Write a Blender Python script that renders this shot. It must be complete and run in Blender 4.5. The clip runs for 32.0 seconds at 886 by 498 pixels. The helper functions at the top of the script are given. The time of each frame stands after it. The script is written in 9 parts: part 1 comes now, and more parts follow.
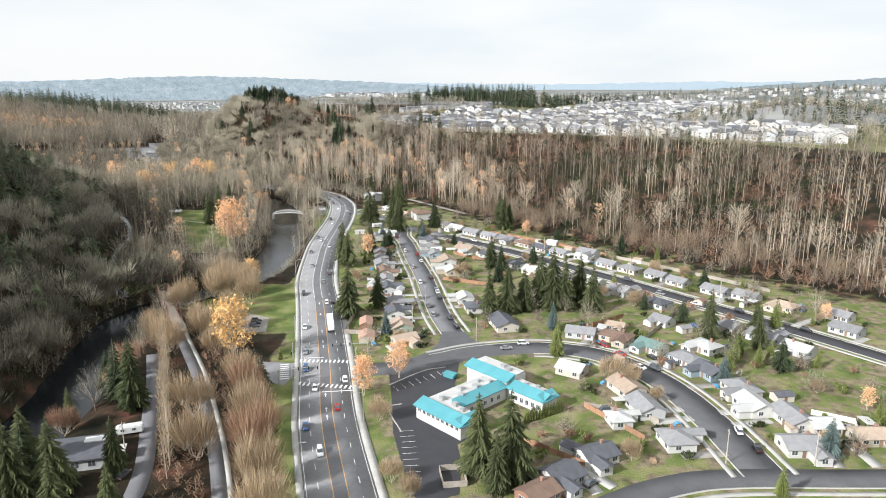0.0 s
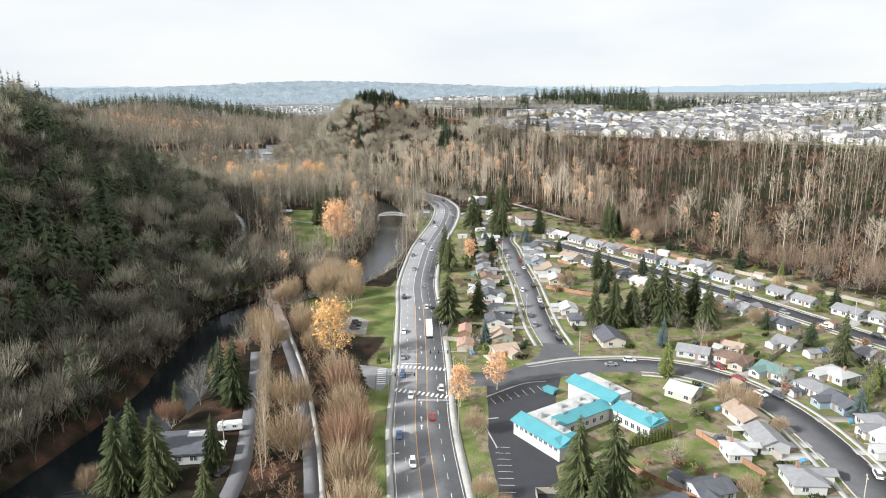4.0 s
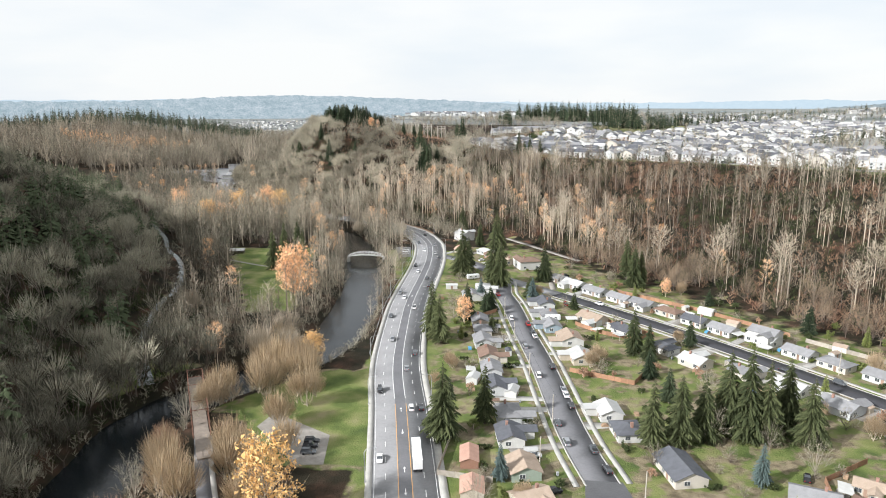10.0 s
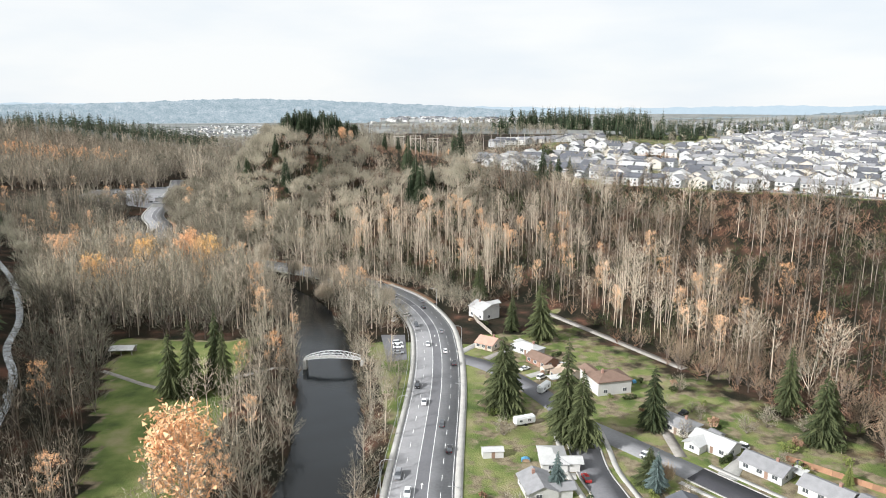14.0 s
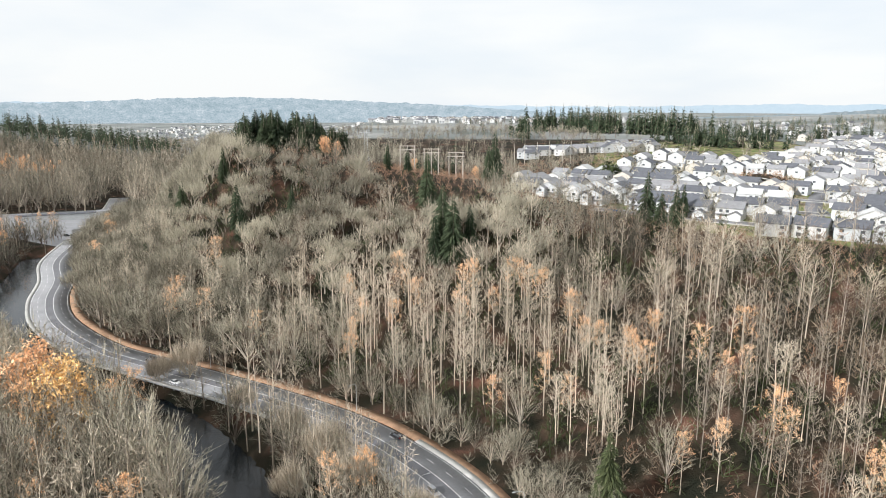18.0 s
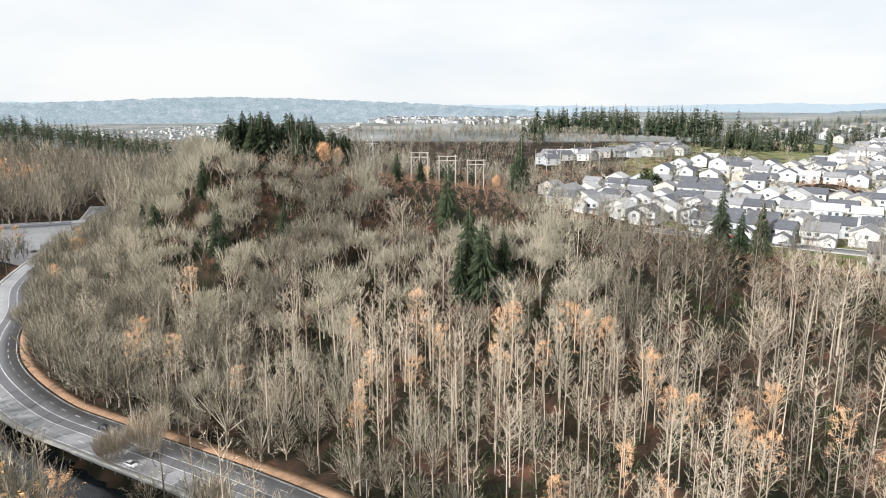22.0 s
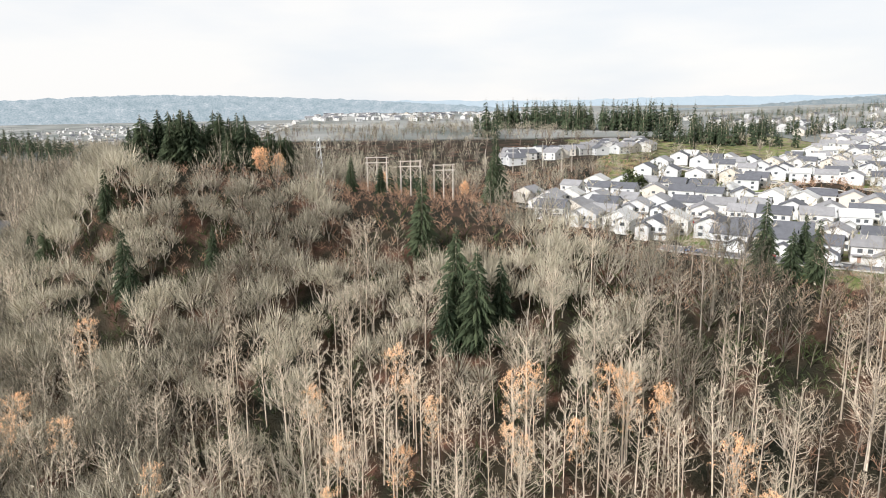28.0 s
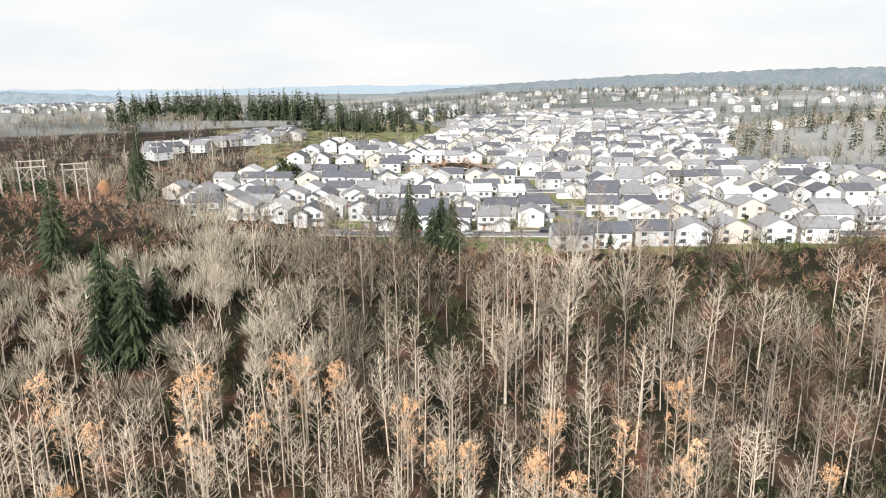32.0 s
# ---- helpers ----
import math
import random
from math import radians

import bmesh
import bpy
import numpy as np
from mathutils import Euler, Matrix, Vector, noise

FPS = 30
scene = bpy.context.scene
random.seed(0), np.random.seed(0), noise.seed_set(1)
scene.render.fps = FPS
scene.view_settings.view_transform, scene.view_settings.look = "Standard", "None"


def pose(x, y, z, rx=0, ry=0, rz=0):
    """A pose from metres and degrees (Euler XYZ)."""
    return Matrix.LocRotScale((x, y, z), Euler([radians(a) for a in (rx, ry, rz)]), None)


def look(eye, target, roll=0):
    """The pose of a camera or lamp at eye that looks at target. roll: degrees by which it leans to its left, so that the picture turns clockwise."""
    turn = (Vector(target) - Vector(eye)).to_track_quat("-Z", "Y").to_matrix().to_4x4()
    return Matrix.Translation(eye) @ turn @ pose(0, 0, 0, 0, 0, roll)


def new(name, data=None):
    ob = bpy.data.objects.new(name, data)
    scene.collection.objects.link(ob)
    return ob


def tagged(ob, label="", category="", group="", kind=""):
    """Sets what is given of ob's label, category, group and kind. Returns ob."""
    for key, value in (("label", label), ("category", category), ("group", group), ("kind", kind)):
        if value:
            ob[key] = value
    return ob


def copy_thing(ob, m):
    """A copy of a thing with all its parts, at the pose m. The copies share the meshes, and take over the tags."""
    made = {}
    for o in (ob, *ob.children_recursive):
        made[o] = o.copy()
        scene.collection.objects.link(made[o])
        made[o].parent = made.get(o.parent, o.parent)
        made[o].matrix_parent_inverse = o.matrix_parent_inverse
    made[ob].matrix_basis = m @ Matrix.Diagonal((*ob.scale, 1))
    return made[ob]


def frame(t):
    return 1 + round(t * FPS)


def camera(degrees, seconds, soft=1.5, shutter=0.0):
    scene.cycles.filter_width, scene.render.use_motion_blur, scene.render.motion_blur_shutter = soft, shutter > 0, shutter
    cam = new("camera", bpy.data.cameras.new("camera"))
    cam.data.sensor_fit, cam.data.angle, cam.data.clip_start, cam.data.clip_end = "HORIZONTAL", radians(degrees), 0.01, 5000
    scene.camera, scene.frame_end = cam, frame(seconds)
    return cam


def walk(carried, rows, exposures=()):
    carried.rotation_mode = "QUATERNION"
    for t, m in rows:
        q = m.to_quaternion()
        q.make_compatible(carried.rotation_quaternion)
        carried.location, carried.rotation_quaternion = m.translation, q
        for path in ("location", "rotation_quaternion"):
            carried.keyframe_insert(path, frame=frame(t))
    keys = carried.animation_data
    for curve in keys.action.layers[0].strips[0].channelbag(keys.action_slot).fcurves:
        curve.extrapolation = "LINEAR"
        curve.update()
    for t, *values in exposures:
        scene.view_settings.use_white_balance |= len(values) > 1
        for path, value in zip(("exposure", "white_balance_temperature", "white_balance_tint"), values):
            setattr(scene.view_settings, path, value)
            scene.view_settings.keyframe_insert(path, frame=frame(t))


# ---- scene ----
cam = camera(65.6, 32.0, soft=1.0)
METRES, EYE, TILT, LEAN, TURN = 375.0, 63.36, -13.5, 0.0, 0.0
ROWS = [
    (0.0, 0.0000, 0.0000, 0.0000, -0.00, 0.00, 0.00),
    (0.5, 0.0002, 0.0002, -0.0001, 2.20, 0.03, -0.46),
    (1.0, 0.0003, 0.0006, -0.0002, 4.71, 0.03, -1.01),
    (1.5, 0.0007, 0.0009, -0.0001, 7.23, -0.01, -1.56),
    (2.0, 0.0012, 0.0010, -0.0001, 9.10, -0.04, -1.97),
    (2.5, 0.0013, 0.0013, -0.0002, 10.41, -0.07, -2.24),
    (4.5, -0.0014, 0.0215, 0.0045, 8.05, 0.26, -1.62),
    (5.0, -0.0037, 0.0324, 0.0072, 7.85, 0.47, -1.64),
    (5.5, -0.0060, 0.0442, 0.0101, 7.67, 0.68, -1.64),
    (6.0, -0.0087, 0.0566, 0.0131, 7.51, 0.85, -1.63),
    (6.5, -0.0115, 0.0692, 0.0161, 7.35, 1.00, -1.63),
    (7.0, -0.0145, 0.0819, 0.0192, 7.22, 1.10, -1.61),
    (7.5, -0.0175, 0.0948, 0.0225, 7.09, 1.17, -1.63),
    (8.0, -0.0205, 0.1077, 0.0258, 6.99, 1.24, -1.60),
    (8.5, -0.0234, 0.1206, 0.0291, 6.87, 1.29, -1.61),
    (9.0, -0.0262, 0.1336, 0.0321, 6.77, 1.35, -1.57),
    (9.5, -0.0292, 0.1462, 0.0355, 6.65, 1.38, -1.55),
    (10.0, -0.0321, 0.1593, 0.0385, 6.54, 1.40, -1.52),
    (10.5, -0.0353, 0.1721, 0.0419, 6.41, 1.41, -1.51),
    (11.0, -0.0384, 0.1851, 0.0448, 6.30, 1.47, -1.44),
    (11.4, -0.0410, 0.1959, 0.0474, 6.20, 1.52, -1.39),
    (11.5, -0.0416, 0.1986, 0.0481, 6.18, 1.52, -1.36),
    (11.6, -0.0438, 0.2086, 0.0506, 6.09, 1.56, -1.35),
    (11.7, -0.0461, 0.2186, 0.0530, 5.99, 1.59, -1.33),
    (11.8, -0.0483, 0.2286, 0.0555, 5.89, 1.62, -1.32),
    (11.9, -0.0505, 0.2386, 0.0580, 5.80, 1.64, -1.31),
    (12.0, -0.0528, 0.2486, 0.0604, 5.71, 1.67, -1.30),
    (12.1, -0.0550, 0.2586, 0.0629, 5.62, 1.69, -1.29),
    (12.2, -0.0572, 0.2687, 0.0654, 5.53, 1.71, -1.28),
    (12.3, -0.0595, 0.2787, 0.0678, 5.44, 1.73, -1.27),
    (12.4, -0.0617, 0.2887, 0.0703, 5.36, 1.74, -1.26),
    (12.5, -0.0639, 0.2987, 0.0728, 5.28, 1.75, -1.25),
    (12.6, -0.0662, 0.3087, 0.0752, 5.20, 1.77, -1.25),
    (12.7, -0.0684, 0.3187, 0.0777, 5.12, 1.77, -1.24),
    (12.8, -0.0706, 0.3287, 0.0802, 5.04, 1.78, -1.24),
    (12.9, -0.0729, 0.3387, 0.0826, 4.97, 1.79, -1.23),
    (13.0, -0.0751, 0.3487, 0.0851, 4.89, 1.79, -1.23),
    (13.1, -0.0773, 0.3587, 0.0876, 4.82, 1.80, -1.23),
    (13.2, -0.0796, 0.3687, 0.0900, 4.75, 1.80, -1.22),
    (13.3, -0.0818, 0.3787, 0.0925, 4.68, 1.80, -1.22),
    (13.4, -0.0840, 0.3887, 0.0950, 4.62, 1.80, -1.22),
    (13.5, -0.0862, 0.3987, 0.0975, 4.55, 1.80, -1.21),
    (13.6, -0.0885, 0.4088, 0.0999, 4.49, 1.80, -1.21),
    (13.7, -0.0907, 0.4188, 0.1024, 4.43, 1.80, -1.21),
    (13.8, -0.0929, 0.4288, 0.1049, 4.37, 1.80, -1.21),
    (13.9, -0.0952, 0.4388, 0.1073, 4.31, 1.80, -1.20),
    (14.0, -0.0974, 0.4488, 0.1098, 4.25, 1.80, -1.20),
    (14.1, -0.0996, 0.4588, 0.1123, 4.19, 1.79, -1.20),
    (14.2, -0.1019, 0.4688, 0.1147, 4.14, 1.79, -1.20),
    (14.3, -0.1041, 0.4788, 0.1172, 4.09, 1.79, -1.19),
    (14.4, -0.1063, 0.4888, 0.1197, 4.04, 1.79, -1.19),
    (14.5, -0.1086, 0.4988, 0.1221, 3.99, 1.79, -1.18),
    (14.6, -0.1108, 0.5088, 0.1246, 3.94, 1.78, -1.18),
    (14.7, -0.1130, 0.5188, 0.1271, 3.89, 1.78, -1.17),
    (14.8, -0.1153, 0.5288, 0.1295, 3.84, 1.78, -1.17),
    (14.9, -0.1175, 0.5389, 0.1320, 3.80, 1.78, -1.16),
    (15.0, -0.1197, 0.5489, 0.1345, 3.75, 1.78, -1.15),
    (15.1, -0.1220, 0.5589, 0.1369, 3.71, 1.79, -1.14),
    (15.2, -0.1242, 0.5689, 0.1394, 3.67, 1.79, -1.13),
    (15.3, -0.1264, 0.5789, 0.1419, 3.63, 1.79, -1.12),
    (15.4, -0.1287, 0.5889, 0.1443, 3.59, 1.80, -1.11),
    (15.5, -0.1309, 0.5989, 0.1468, 3.55, 1.81, -1.10),
    (15.6, -0.1332, 0.6089, 0.1492, 3.51, 1.80, -1.08),
    (15.7, -0.1355, 0.6189, 0.1516, 3.48, 1.79, -1.06),
    (15.8, -0.1377, 0.6289, 0.1541, 3.44, 1.79, -1.05),
    (15.9, -0.1400, 0.6389, 0.1565, 3.40, 1.78, -1.03),
    (16.0, -0.1423, 0.6489, 0.1589, 3.37, 1.78, -1.02),
    (16.1, -0.1446, 0.6590, 0.1613, 3.33, 1.77, -1.00),
    (16.2, -0.1468, 0.6690, 0.1638, 3.30, 1.77, -0.99),
    (16.3, -0.1491, 0.6790, 0.1662, 3.27, 1.76, -0.98),
    (16.4, -0.1514, 0.6890, 0.1686, 3.24, 1.76, -0.96),
    (16.5, -0.1537, 0.6990, 0.1710, 3.21, 1.75, -0.95),
    (16.6, -0.1558, 0.7085, 0.1733, 3.18, 1.75, -0.94),
    (16.7, -0.1577, 0.7165, 0.1753, 3.16, 1.74, -0.93),
    (16.8, -0.1592, 0.7230, 0.1768, 3.13, 1.74, -0.92),
    (16.9, -0.1603, 0.7280, 0.1780, 3.11, 1.73, -0.91),
    (17.0, -0.1612, 0.7315, 0.1789, 3.09, 1.73, -0.90),
    (17.1, -0.1618, 0.7340, 0.1795, 3.07, 1.73, -0.89),
    (17.2, -0.1624, 0.7364, 0.1800, 3.05, 1.73, -0.88),
    (17.3, -0.1630, 0.7389, 0.1806, 3.04, 1.72, -0.88),
    (17.4, -0.1636, 0.7413, 0.1812, 3.03, 1.72, -0.87),
    (17.5, -0.1642, 0.7438, 0.1818, 3.02, 1.72, -0.87),
    (18.0, -0.1670, 0.7561, 0.1850, 2.98, 1.71, -0.87),
    (18.5, -0.1698, 0.7684, 0.1881, 2.95, 1.68, -0.87),
    (19.0, -0.1728, 0.7807, 0.1912, 2.91, 1.66, -0.85),
    (19.5, -0.1758, 0.7930, 0.1943, 2.90, 1.66, -0.82),
    (20.0, -0.1785, 0.8041, 0.1970, 2.89, 1.66, -0.81),
    (20.5, -0.1813, 0.8163, 0.2000, 2.87, 1.66, -0.80),
    (21.0, -0.1841, 0.8285, 0.2029, 2.87, 1.67, -0.77),
    (21.5, -0.1871, 0.8405, 0.2059, 2.84, 1.64, -0.76),
    (22.0, -0.1898, 0.8526, 0.2087, 2.85, 1.68, -0.76),
    (22.5, -0.1929, 0.8645, 0.2118, 2.84, 1.66, -0.78),
    (23.0, -0.1958, 0.8766, 0.2146, 2.85, 1.67, -0.80),
    (23.5, -0.1987, 0.8886, 0.2176, 2.85, 1.68, -0.79),
    (24.0, -0.2014, 0.9007, 0.2202, 2.86, 1.73, -0.78),
    (24.5, -0.2045, 0.9128, 0.2233, 2.83, 1.70, -0.82),
    (25.0, -0.2073, 0.9249, 0.2260, 2.83, 1.72, -0.79),
    (25.5, -0.2101, 0.9359, 0.2289, 2.77, 1.95, -0.84),
    (27.5, -0.2135, 0.9456, 0.2306, 0.64, 1.49, 0.28),
    (28.0, -0.2134, 0.9454, 0.2306, -2.14, 1.33, 1.06),
    (28.5, -0.2134, 0.9450, 0.2306, -5.49, 1.10, 1.96),
    (29.0, -0.2133, 0.9448, 0.2306, -8.83, 0.83, 2.81),
    (29.5, -0.2133, 0.9444, 0.2307, -12.44, 0.51, 3.67),
    (30.0, -0.2132, 0.9442, 0.2307, -16.20, 0.15, 4.50),
    (30.5, -0.2133, 0.9441, 0.2307, -19.59, -0.23, 5.25),
    (31.0, -0.2133, 0.9439, 0.2307, -22.87, -0.66, 5.91),
    (31.5, -0.2133, 0.9438, 0.2308, -26.04, -1.08, 6.55),
    (32.0, -0.2129, 0.9436, 0.2307, -29.69, -1.57, 7.28),
]
walk(cam, [(t, pose(0, 0, EYE, TILT, LEAN, TURN) @ pose(METRES * x, METRES * y, METRES * z, 90 + pitch, roll, yaw)) for t, x, y, z, yaw, pitch, roll in ROWS],
     ((0.0, 0.44, 6380, 10), (19.0, 0.44, 6380, 10), (28.0, 0.44, 6560, 12), (32.0, 0.44, 6560, 12)))
# The plan below is drawn at 580 units for the whole flight; PLAN brings it to the length of the path.
PLAN = METRES / 580.0

# ---- world and sun ----
SUN_EL, SUN_TO = 28.5, Vector((-0.80, -0.60, 0)).normalized()
world = bpy.data.worlds.new("overcast")
scene.world = world
world.use_nodes = True
wn, wl = world.node_tree.nodes, world.node_tree.links
wn.clear()
w_out = wn.new("ShaderNodeOutputWorld")
w_bg = wn.new("ShaderNodeBackground")
w_sky = wn.new("ShaderNodeTexSky")
w_sky.sky_type, w_sky.sun_disc = "NISHITA", False
w_sky.sun_elevation, w_sky.sun_rotation = radians(SUN_EL), math.atan2(SUN_TO.x, SUN_TO.y)
w_gain = wn.new("ShaderNodeVectorMath")
w_gain.operation = "SCALE"
w_gain.inputs["Scale"].default_value = 0.10
w_geo = wn.new("ShaderNodeTexCoord")
w_map = wn.new("ShaderNodeMapping")
w_map.inputs["Scale"].default_value = (2.2, 2.2, 9.0)
w_noise = wn.new("ShaderNodeTexNoise")
w_noise.inputs["Scale"].default_value, w_noise.inputs["Detail"].default_value = 1.3, 6.0
w_ramp = wn.new("ShaderNodeValToRGB")
w_ramp.color_ramp.elements[0].position, w_ramp.color_ramp.elements[0].color = 0.36, (0.88, 0.93, 0.97, 1)
w_ramp.color_ramp.elements[1].position, w_ramp.color_ramp.elements[1].color = 0.60, (1.0, 1.01, 1.0, 1)
w_mix = wn.new("ShaderNodeMix")
w_mix.data_type = "RGBA"
w_mix.inputs["Factor"].default_value = 0.93
w_bg.inputs["Strength"].default_value = 0.75
wl.new(w_sky.outputs["Color"], w_gain.inputs[0])
wl.new(w_geo.outputs["Generated"], w_map.inputs["Vector"])
wl.new(w_map.outputs["Vector"], w_noise.inputs["Vector"])
wl.new(w_noise.outputs["Fac"], w_ramp.inputs["Fac"])
wl.new(w_gain.outputs["Vector"], w_mix.inputs["A"])
wl.new(w_ramp.outputs["Color"], w_mix.inputs["B"])
wl.new(w_mix.outputs["Result"], w_bg.inputs["Color"])
wl.new(w_bg.outputs["Background"], w_out.inputs["Surface"])

sun = new("sun", bpy.data.lights.new("sun", "SUN"))
sun.data.energy, sun.data.angle, sun.data.color = 4.9, radians(2.0), (1.0, 0.985, 0.97)
sun.matrix_world = look(SUN_TO * 100 + Vector((0, 0, 100 * math.tan(radians(SUN_EL)))), (0, 0, 0))


# ---- materials ----
def mat(name, colour, rough=0.8, colour2=None, scale=1.0, metal=0.0, bump=0.0, bump_scale=None, vary=0.0, fine=None, spec=0.3):
    """A surface with a large and a fine variation of colour, relief and, per object, of brightness."""
    m = bpy.data.materials.new(name)
    m.use_nodes = True
    n, l = m.node_tree.nodes, m.node_tree.links
    b = n["Principled BSDF"]
    b.inputs["Roughness"].default_value, b.inputs["Metallic"].default_value = rough, metal
    b.inputs["Specular IOR Level"].default_value = spec
    c2 = colour2 or tuple(v * 0.72 for v in colour)
    tc = n.new("ShaderNodeTexCoord")
    big, small = n.new("ShaderNodeTexNoise"), n.new("ShaderNodeTexNoise")
    big.inputs["Scale"].default_value, big.inputs["Detail"].default_value = scale, 4
    small.inputs["Scale"].default_value, small.inputs["Detail"].default_value = fine or scale * 9, 3
    add = n.new("ShaderNodeMath")
    add.operation = "MULTIPLY_ADD"
    add.inputs[1].default_value, add.inputs[2].default_value = 0.4, 0.0
    addb = n.new("ShaderNodeMath")
    addb.operation = "MULTIPLY_ADD"
    addb.inputs[1].default_value = 0.6
    ramp = n.new("ShaderNodeValToRGB")
    ramp.color_ramp.elements[0].position, ramp.color_ramp.elements[0].color = 0.32, (*c2, 1)
    ramp.color_ramp.elements[1].position, ramp.color_ramp.elements[1].color = 0.62, (*colour, 1)
    for t in (big, small):
        l.new(tc.outputs["Object"], t.inputs["Vector"])
    l.new(small.outputs["Fac"], add.inputs[0])
    l.new(big.outputs["Fac"], addb.inputs[0])
    l.new(add.outputs[0], addb.inputs[2])
    l.new(addb.outputs[0], ramp.inputs["Fac"])
    last = ramp.outputs["Color"]
    if vary:
        info, hsv, rng = n.new("ShaderNodeObjectInfo"), n.new("ShaderNodeHueSaturation"), n.new("ShaderNodeMapRange")
        rng.inputs["To Min"].default_value, rng.inputs["To Max"].default_value = 1 - vary, 1 + vary
        l.new(info.outputs["Random"], rng.inputs["Value"])
        l.new(rng.outputs[0], hsv.inputs["Value"])
        l.new(last, hsv.inputs["Color"])
        last = hsv.outputs["Color"]
    l.new(last, b.inputs["Base Color"])
    if bump:
        bp = n.new("ShaderNodeBump")
        bp.inputs["Strength"].default_value, bp.inputs["Distance"].default_value = 0.6, bump
        src = small
        if bump_scale:
            src = n.new("ShaderNodeTexNoise")
            src.inputs["Scale"].default_value = bump_scale
            l.new(tc.outputs["Object"], src.inputs["Vector"])
        l.new(src.outputs["Fac"], bp.inputs["Height"])
        l.new(bp.outputs["Normal"], b.inputs["Normal"])
    return m


def tree_mat(name, low, high, rough=0.9, vary=0.25):
    """Bark, twigs or leaves, tinted tree by tree with the mesh's own tint and the object's."""
    m = bpy.data.materials.new(name)
    m.use_nodes = True
    n, l = m.node_tree.nodes, m.node_tree.links
    b = n["Principled BSDF"]
    b.inputs["Roughness"].default_value, b.inputs["Specular IOR Level"].default_value = rough, 0.15
    at = n.new("ShaderNodeAttribute")
    at.attribute_name = "tint"
    info = n.new("ShaderNodeObjectInfo")
    isl = n.new("ShaderNodeNewGeometry")
    s1, s2 = n.new("ShaderNodeMath"), n.new("ShaderNodeMath")
    s1.operation = s2.operation = "MULTIPLY_ADD"
    s1.inputs[1].default_value, s2.inputs[1].default_value = vary, 0.55
    mix = n.new("ShaderNodeMix")
    mix.data_type = "RGBA"
    mix.inputs["A"].default_value, mix.inputs["B"].default_value = (*low, 1), (*high, 1)
    l.new(info.outputs["Random"], s1.inputs[0])
    low_by = n.new("ShaderNodeMath")
    low_by.operation, low_by.inputs[1].default_value = "SUBTRACT", 0.13
    l.new(at.outputs["Fac"], low_by.inputs[0])
    l.new(low_by.outputs[0], s1.inputs[2])
    l.new(isl.outputs["Random Per Island"], s2.inputs[0])
    l.new(s1.outputs[0], s2.inputs[2])
    l.new(s2.outputs[0], mix.inputs["Factor"])
    l.new(mix.outputs["Result"], b.inputs["Base Color"])
    return m


M_ASPHALT = mat("worn_asphalt", (0.26, 0.26, 0.265), 0.75, (0.19, 0.19, 0.195), 0.12, bump=0.01, bump_scale=30)
M_ASPHALT_MID = mat("street_asphalt", (0.17, 0.17, 0.18), 0.7, (0.125, 0.125, 0.13), 0.15, bump=0.01, bump_scale=30)
M_ASPHALT_NEW = mat("new_asphalt", (0.05, 0.05, 0.056), 0.65, (0.038, 0.038, 0.043), 0.2, bump=0.01, bump_scale=30)
M_ASPHALT_SIDE = mat("side_street_asphalt", (0.115, 0.115, 0.12), 0.7, (0.085, 0.085, 0.09), 0.2, bump=0.01, bump_scale=30)
M_CONCRETE = mat("pale_concrete", (0.43, 0.42, 0.39), 0.85, (0.33, 0.32, 0.30), 0.3)
M_GRAVEL = mat("gravel", (0.33, 0.31, 0.28), 0.95, (0.22, 0.20, 0.18), 0.5, bump=0.04)
M_VERGE = mat("russet_leaf_litter", (0.34, 0.21, 0.13), 0.95, (0.17, 0.105, 0.065), 0.4, bump=0.05)
M_PAINT = mat("road_paint_white", (0.8, 0.8, 0.78), 0.7, (0.62, 0.62, 0.6), 0.8)
M_PAINT_Y = mat("road_paint_orange", (0.72, 0.42, 0.16), 0.7, (0.55, 0.32, 0.12), 0.8)
M_WATER = bpy.data.materials.new("river_water")
M_WATER.use_nodes = True
_b = M_WATER.node_tree.nodes["Principled BSDF"]
_b.inputs["Base Color"].default_value = (0.009, 0.012, 0.014, 1)
_b.inputs["IOR"].default_value = 1.33
_b.inputs["Roughness"].default_value = 0.06
_b.inputs["Specular IOR Level"].default_value = 0.55
_wn = M_WATER.node_tree.nodes.new("ShaderNodeTexNoise")
_wn.inputs["Scale"].default_value, _wn.inputs["Detail"].default_value = 0.9, 5
_wt = M_WATER.node_tree.nodes.new("ShaderNodeTexCoord")
_wb = M_WATER.node_tree.nodes.new("ShaderNodeBump")
_wb.inputs["Strength"].default_value, _wb.inputs["Distance"].default_value = 0.3, 0.12
M_WATER.node_tree.links.new(_wt.outputs["Object"], _wn.inputs["Vector"])
M_WATER.node_tree.links.new(_wn.outputs["Fac"], _wb.inputs["Height"])
M_WATER.node_tree.links.new(_wb.outputs["Normal"], _b.inputs["Normal"])
M_CREEK = mat("shallow_creek_water", (0.42, 0.44, 0.44), 0.25, (0.05, 0.05, 0.045), 0.35, bump=0.05, bump_scale=3, spec=0.5)

